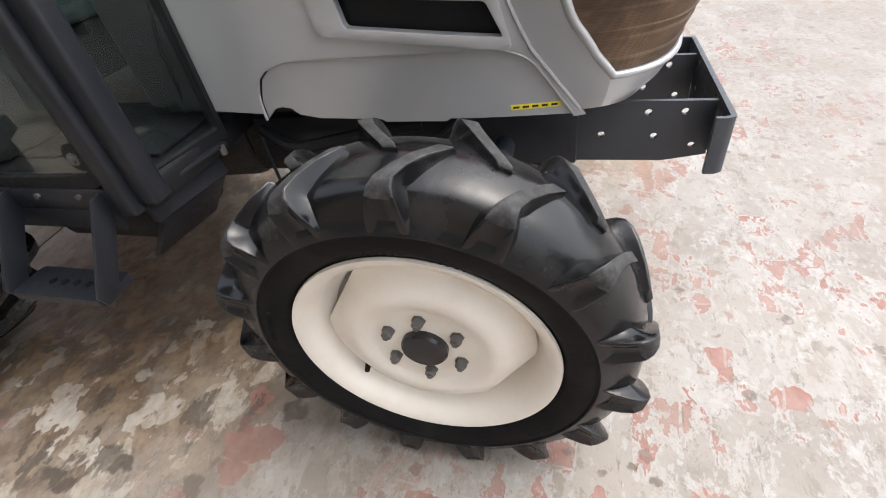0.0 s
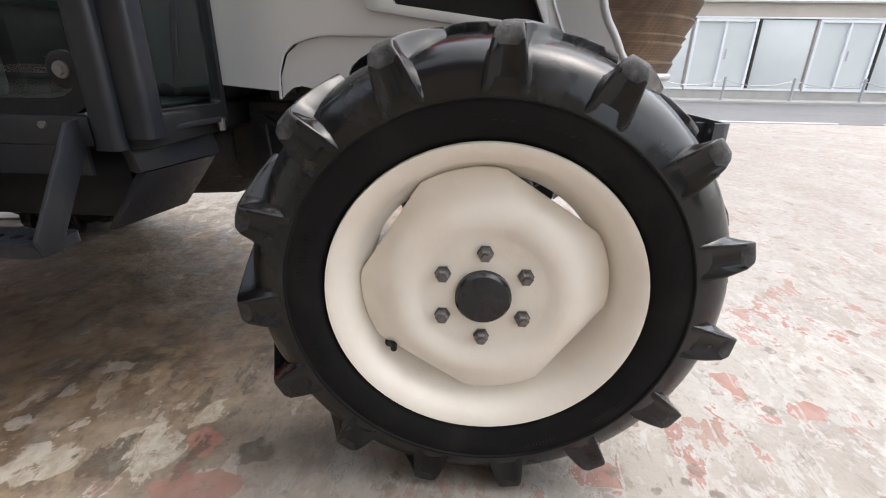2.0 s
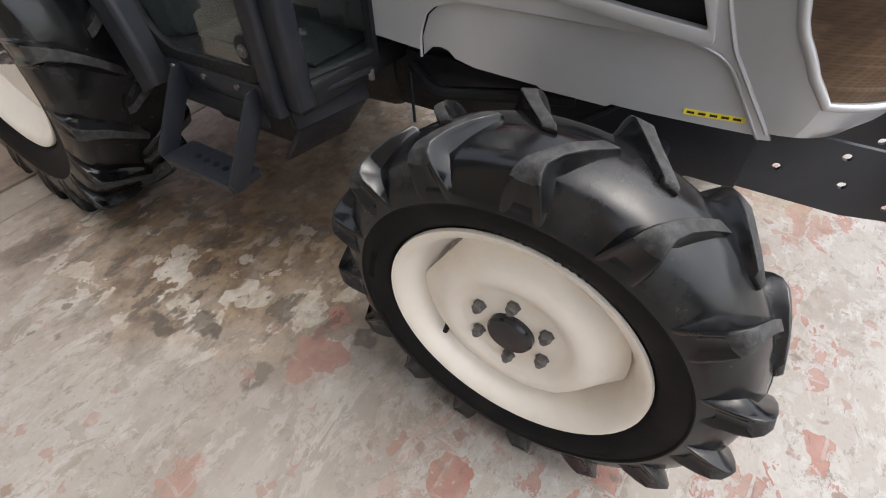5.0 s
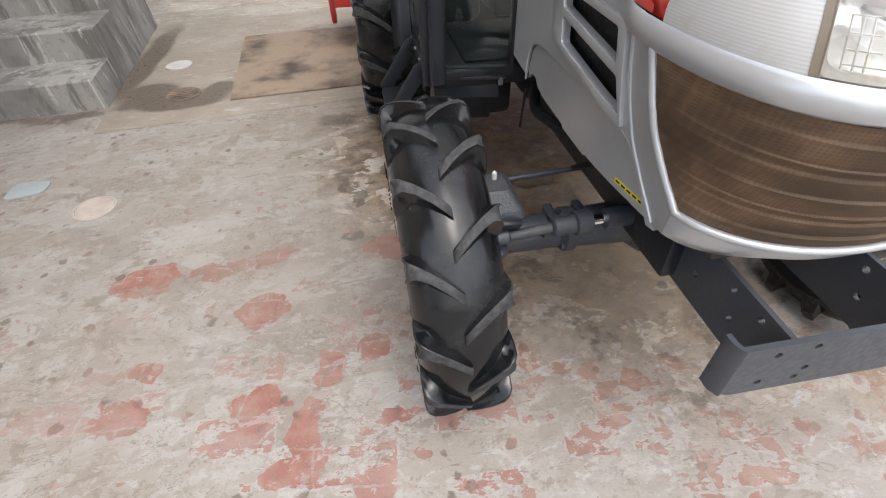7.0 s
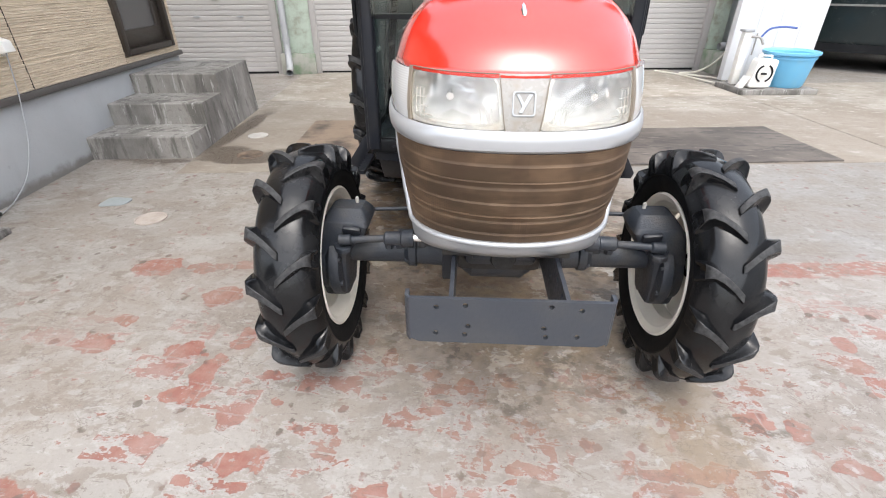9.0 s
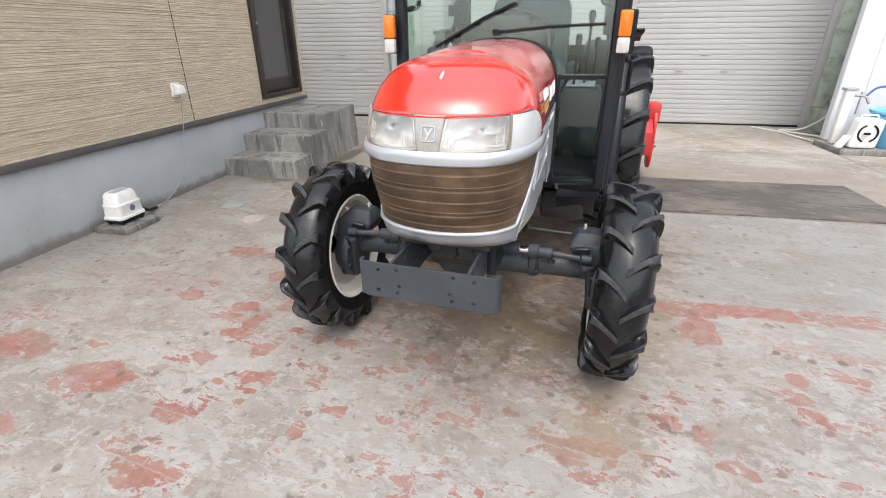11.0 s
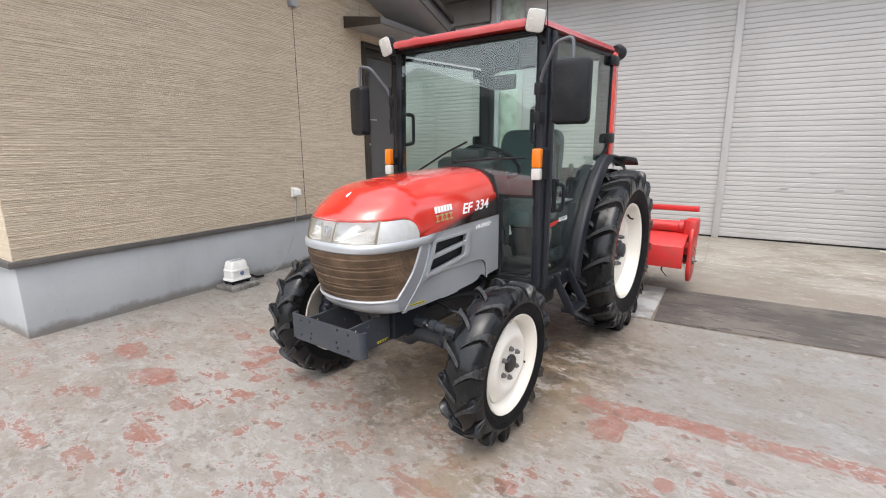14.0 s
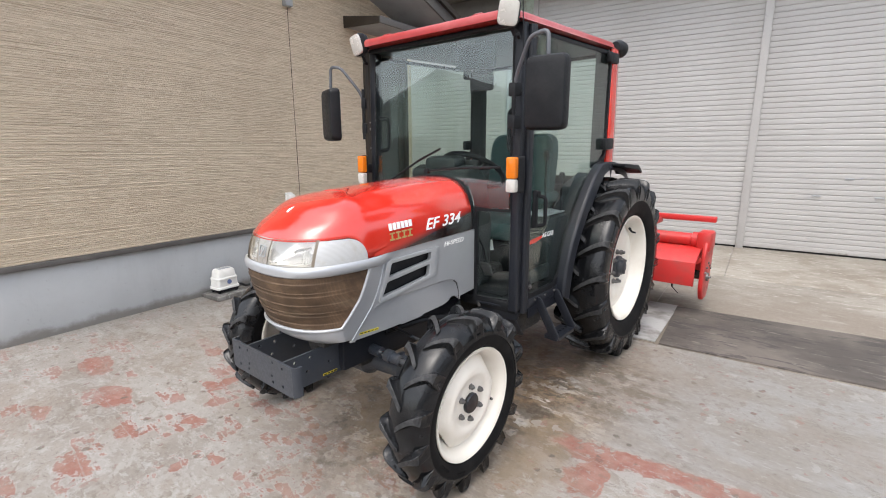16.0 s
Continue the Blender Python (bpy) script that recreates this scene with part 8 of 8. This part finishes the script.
lathe(bm, [(-0.04, 0.0), (-0.04, 0.035), (0.0, 0.04), (0.012, 0.03), (0.012, 0.0)], (0, 0, 0), "z", 18)
bmesh.ops.transform(bm, matrix=tm, verts=bm.verts[:])
sw = part("steering_wheel", bm, BLACK, tr, "black three-spoke steering wheel")
part("steering_column", rod(bm_new(), [(0, 0.89, 1.19), (0, 0.78, 1.02)], [0.03, 0.04], 14), DASH, sw)
part("steering_knob", lathe(bm_new(), [(0, 0.0), (0, 0.012), (0.02, 0.016), (0.035, 0.012), (0.04, 0.0)], (-0.15, 0.99, 1.27), "z", 14), BLACK, sw)
con = part("side_console", boxed((0.25, 0.44), (0.98, 1.50), (0.60, 0.98), 0.03), DASH, tr, "dark side console with levers")
part("side_console", boxed((-0.44, -0.25), (1.02, 1.50), (0.60, 0.98), 0.03), DASH, tr, "dark side console with levers")
for x, y, h in ((0.31, 1.02, 0.20), (0.36, 1.12, 0.30), (0.40, 1.25, 0.18), (-0.31, 1.05, 0.16), (-0.38, 1.15, 0.22)):
    bm = rod(bm_new(), [(x, y, 0.97), (x * 1.02, y - 0.02, 0.97 + h)], 0.007, 8)
    lathe(bm, [(0, 0.0), (0, 0.013), (0.03, 0.018), (0.05, 0.014), (0.055, 0.0)], (x * 1.02, y - 0.02, 0.965 + h), "z", 12)
    part("lever", bm, BLACK, con)
for x in (-0.14, 0.12, 0.22):
    part("pedal", boxed((x - 0.035, x + 0.035), (0.72, 0.735), (0.66, 0.75), 0.006, Matrix.Rotation(radians(30), 4, "X")), NUT, tr)
part("interior_card", boxed((0.05, 0.19), (0.84, 0.842), (0.775, 0.835), 0.0, Matrix.Rotation(radians(-12), 4, "Y")), WHITE_DECAL, con, "white card on the console")
for x in (-0.14, 0.12, 0.22):
    part("pedal_arm", rod(bm_new(), bend([(x, 0.73, 0.70), (x, 0.70, 0.84), (x, 0.62, 0.92)], 0.03), 0.008, 8), BLACK, tr)
part("floor_mat", boxed((-0.40, 0.40), (0.62, 1.02), (0.602, 0.610), 0.003), BLACK, tr, "worn rubber mat on the cab floor")
part("lever_gate", boxed((0.27, 0.42), (1.0, 1.30), (0.981, 0.990), 0.003), PIPE_GREY, con, "grey lever gate")
part("lever_gate", boxed((-0.42, -0.27), (1.03, 1.24), (0.981, 0.990), 0.003), PIPE_GREY, con, "grey lever gate")
part("shuttle_lever", rod(bm_new(), bend([(-0.04, 0.86, 1.13), (-0.16, 0.87, 1.16), (-0.22, 0.88, 1.17)], 0.02), 0.006, 8), BLACK, sw)
part("key_switch", lathe(bm_new(), [(0, 0.0), (0, 0.016), (0.012, 0.016), (0.012, 0.0)], (0.13, 0.80, 1.02), "y", 14), STEEL, tr)
part("dash_label", boxed((-0.12, -0.03), (0.823, 0.825), (0.88, 0.92)), WHITE_DECAL, tr, "small white label")
part("wiring", rod(bm_new(), bend([(-0.19, 0.70, 0.62), (-0.22, 0.66, 0.78), (-0.20, 0.62, 0.95)], 0.05), 0.007, 8), BLACK, tr)
part("door_pocket", boxed((0.455, 0.478), (0.70, 0.95), (0.66, 0.74), 0.01), DASH, tr)
part("instrument_panel", boxed((-0.17, 0.17), (0.702, 0.712), (1.215, 1.285), 0.008, Matrix.Rotation(radians(-25), 4, "X")), BLACK, tr, "dark instrument panel")
bm = bm_new()
box(bm, (0.10, 0.34), (0.60, 0.615), (1.72, 1.845), 0.02)
part("sun_visor", bm, DASH, tr)
part("interior_mirror", boxed((0.16, 0.30), (0.64, 0.66), (1.62, 1.70), 0.012), BLACK, tr)

def cab_set(p):
    """The cab stands a little wider at its doors, and its roof climbs towards the rear."""
    k = max(0.0, min(1.0, (p.z - 0.95) / 0.45))
    z = p.z + k * lerp(0.018, 0.064, max(0.0, min(1.0, (p.y - 0.5) / 1.15)))
    x = p.x + math.copysign(0.018, p.x) if 0.43 < abs(p.x) < 0.57 and 0.52 < p.y < 1.72 and p.z < 1.90 else p.x
    return Vector((x, p.y, z))


for ob in set(bpy.data.objects) - not_cab:
    if ob.type == "MESH":
        for v in ob.data.vertices:
            v.co = cab_set(v.co)

# underside and hitch
bm = bm_new()
box(bm, (-0.44, -0.22), (0.66, 1.02), (0.392, 0.545), 0.03)
part("fuel_tank", bm, BLACK, tr, "dark tank under the cab floor")
part("battery_box", boxed((0.22, 0.44), (0.62, 1.0), (0.36, 0.52), 0.03), NEAR_BLACK, tr)
bm = bm_new()
for side in (-1, 1):
    rod(bm, [(side * 0.22, 1.78, 0.42), (side * 0.36, 2.45, 0.36)], 0.022, 8)
    rod(bm, [(side * 0.22, 1.75, 0.92), (side * 0.28, 2.05, 0.85)], 0.025, 8)
    rod(bm, [(side * 0.28, 2.05, 0.85), (side * 0.31, 2.12, 0.40)], 0.016, 8)
rod(bm, [(0, 1.75, 0.72), (0, 2.5, 0.78)], 0.02, 8)
part("hitch", bm, CASTING, tr, "dark three-point hitch arms")

# ---- rotary tiller behind the tractor ----
ti = thing("rotary_tiller", (0, 2.85, 0), "red rotary tiller with side plates carried on the hitch", "tiller")
part("top_bar", boxed((-0.715, 0.715), (3.43, 3.49), (0.545, 0.595), 0.006), TILLER_RED, ti, "red square tool bar")
part("cross_tube", rod(bm_new(), [(-0.70, 2.86, 0.475), (0.70, 2.86, 0.475)], 0.052, 20), TILLER_RED, ti)
hoodp = [(2.58, 0.16), (2.585, 0.345), (2.72, 0.425), (2.90, 0.43), (3.08, 0.37), (3.16, 0.22), (3.20, 0.10), (3.185, 0.10), (3.14, 0.22), (3.06, 0.345), (2.90, 0.405), (2.72, 0.398), (2.605, 0.33), (2.60, 0.16)]
part("rotor_cover", prism(bm_new(), hoodp, "x", -0.74, 0.74, (), 0.003), TILLER_RED, ti, "red curved rotor cover")
part("levelling_board", boxed((-0.72, 0.72), (3.19, 3.205), (0.07, 0.30), 0.004), TILLER_RED, ti)
for side in (-1, 1):
    bm = prism(bm_new(), rounded([(2.72, 0.10), (2.78, 0.005), (2.92, 0.005), (2.99, 0.10), (3.02, 0.40), (2.97, 0.50), (2.78, 0.50), (2.73, 0.40)], 0.03), "x", side * 0.748, side * 0.775, (), 0.008)
    sp = part("side_plate", bm, TILLER_RED, ti, "red side gear case")
    part("bearing_cap", lathe(bm_new(), [(0, 0.035), (side * 0.012, 0.033), (side * 0.014, 0.010), (side * 0.030, 0.008), (side * 0.030, 0.0)], (side * 0.775, 2.84, 0.19), "x", 20), NUT, sp)
    part("tube_collar", rod(bm_new(), [(side * 0.66, 2.86, 0.475), (side * 0.665, 2.86, 0.475), (side * 0.74, 2.86, 0.475)], [0.052, 0.064, 0.064], 20), TILLER_RED, sp)
    part("case_head", boxed((side * 0.70, side * 0.79), (2.77, 2.95), (0.40, 0.555), 0.02), TILLER_RED, sp)
    part("bolt_head", lathe(bm_new(), [(-0.02, 0.0), (-0.02, 0.028), (0.012, 0.026), (0.016, 0.0)], (side * 0.725, 2.74, 0.34), "y", 14), TILLER_RED, sp)
    for k in range(5):
        part("bolt", lathe(bm_new(), [(0, 0.0), (side * 0.008, 0.0), (side * 0.008, 0.009), (0, 0.009)], (side * 0.775, 2.76 + 0.05 * k, 0.30 - 0.03 * abs(k - 2)), "x", 6), NUT, sp)
    part("bar_support", boxed((side * 0.30, side * 0.33), (2.88, 3.47), (0.51, 0.56), 0.004), TILLER_RED, ti)
    part("support_post", rod(bm_new(), [(side * 0.315, 2.88, 0.46), (side * 0.315, 2.90, 0.54)], 0.018), TILLER_RED, ti)
part("gearbox", boxed((-0.12, 0.12), (2.62, 2.95), (0.40, 0.62), 0.03), CASTING, ti, "dark gearbox")
mast = bm_new()
for side in (-1, 1):
    prism(mast, [(2.50, 0.36), (2.58, 0.36), (2.62, 0.85), (2.56, 0.85)], "x", side * 0.10, side * 0.115, (), 0.003)
part("mast", mast, TILLER_RED, ti)
part("rotor_shaft", rod(bm_new(), [(-0.74, 2.84, 0.20), (0.74, 2.84, 0.20)], 0.035, 14), NEAR_BLACK, ti, "dark rotor shaft")
for k in range(26):
    x = -0.68 + k * 0.0545
    a = k * 2.1
    s = 1 if k % 2 else -1
    pts = [(x, 2.84 + 0.03 * math.cos(a), 0.20 + 0.03 * math.sin(a)), (x, 2.84 + 0.13 * math.cos(a + 0.15), 0.20 + 0.13 * math.sin(a + 0.15)), (x + s * 0.035, 2.84 + 0.185 * math.cos(a + 0.4), 0.20 + 0.185 * math.sin(a + 0.4))]
    bm = rings(bm_new(), [[Vector(p) + Vector((0.004, 0, 0)) + Vector((0, -math.sin(a), math.cos(a))) * w, Vector(p) + Vector((-0.004, 0, 0)) + Vector((0, -math.sin(a), math.cos(a))) * w, Vector(p) + Vector((-0.004, 0, 0)) - Vector((0, -math.sin(a), math.cos(a))) * w, Vector(p) + Vector((0.004, 0, 0)) - Vector((0, -math.sin(a), math.cos(a))) * w] for p, w in zip(pts, (0.016, 0.018, 0.010))])
    part("tine", bm, NEAR_BLACK, ti)
ti.location.x += 0.03
ti.location.z, ti.scale = 0.135, (1.20, 1.04, 1.02)
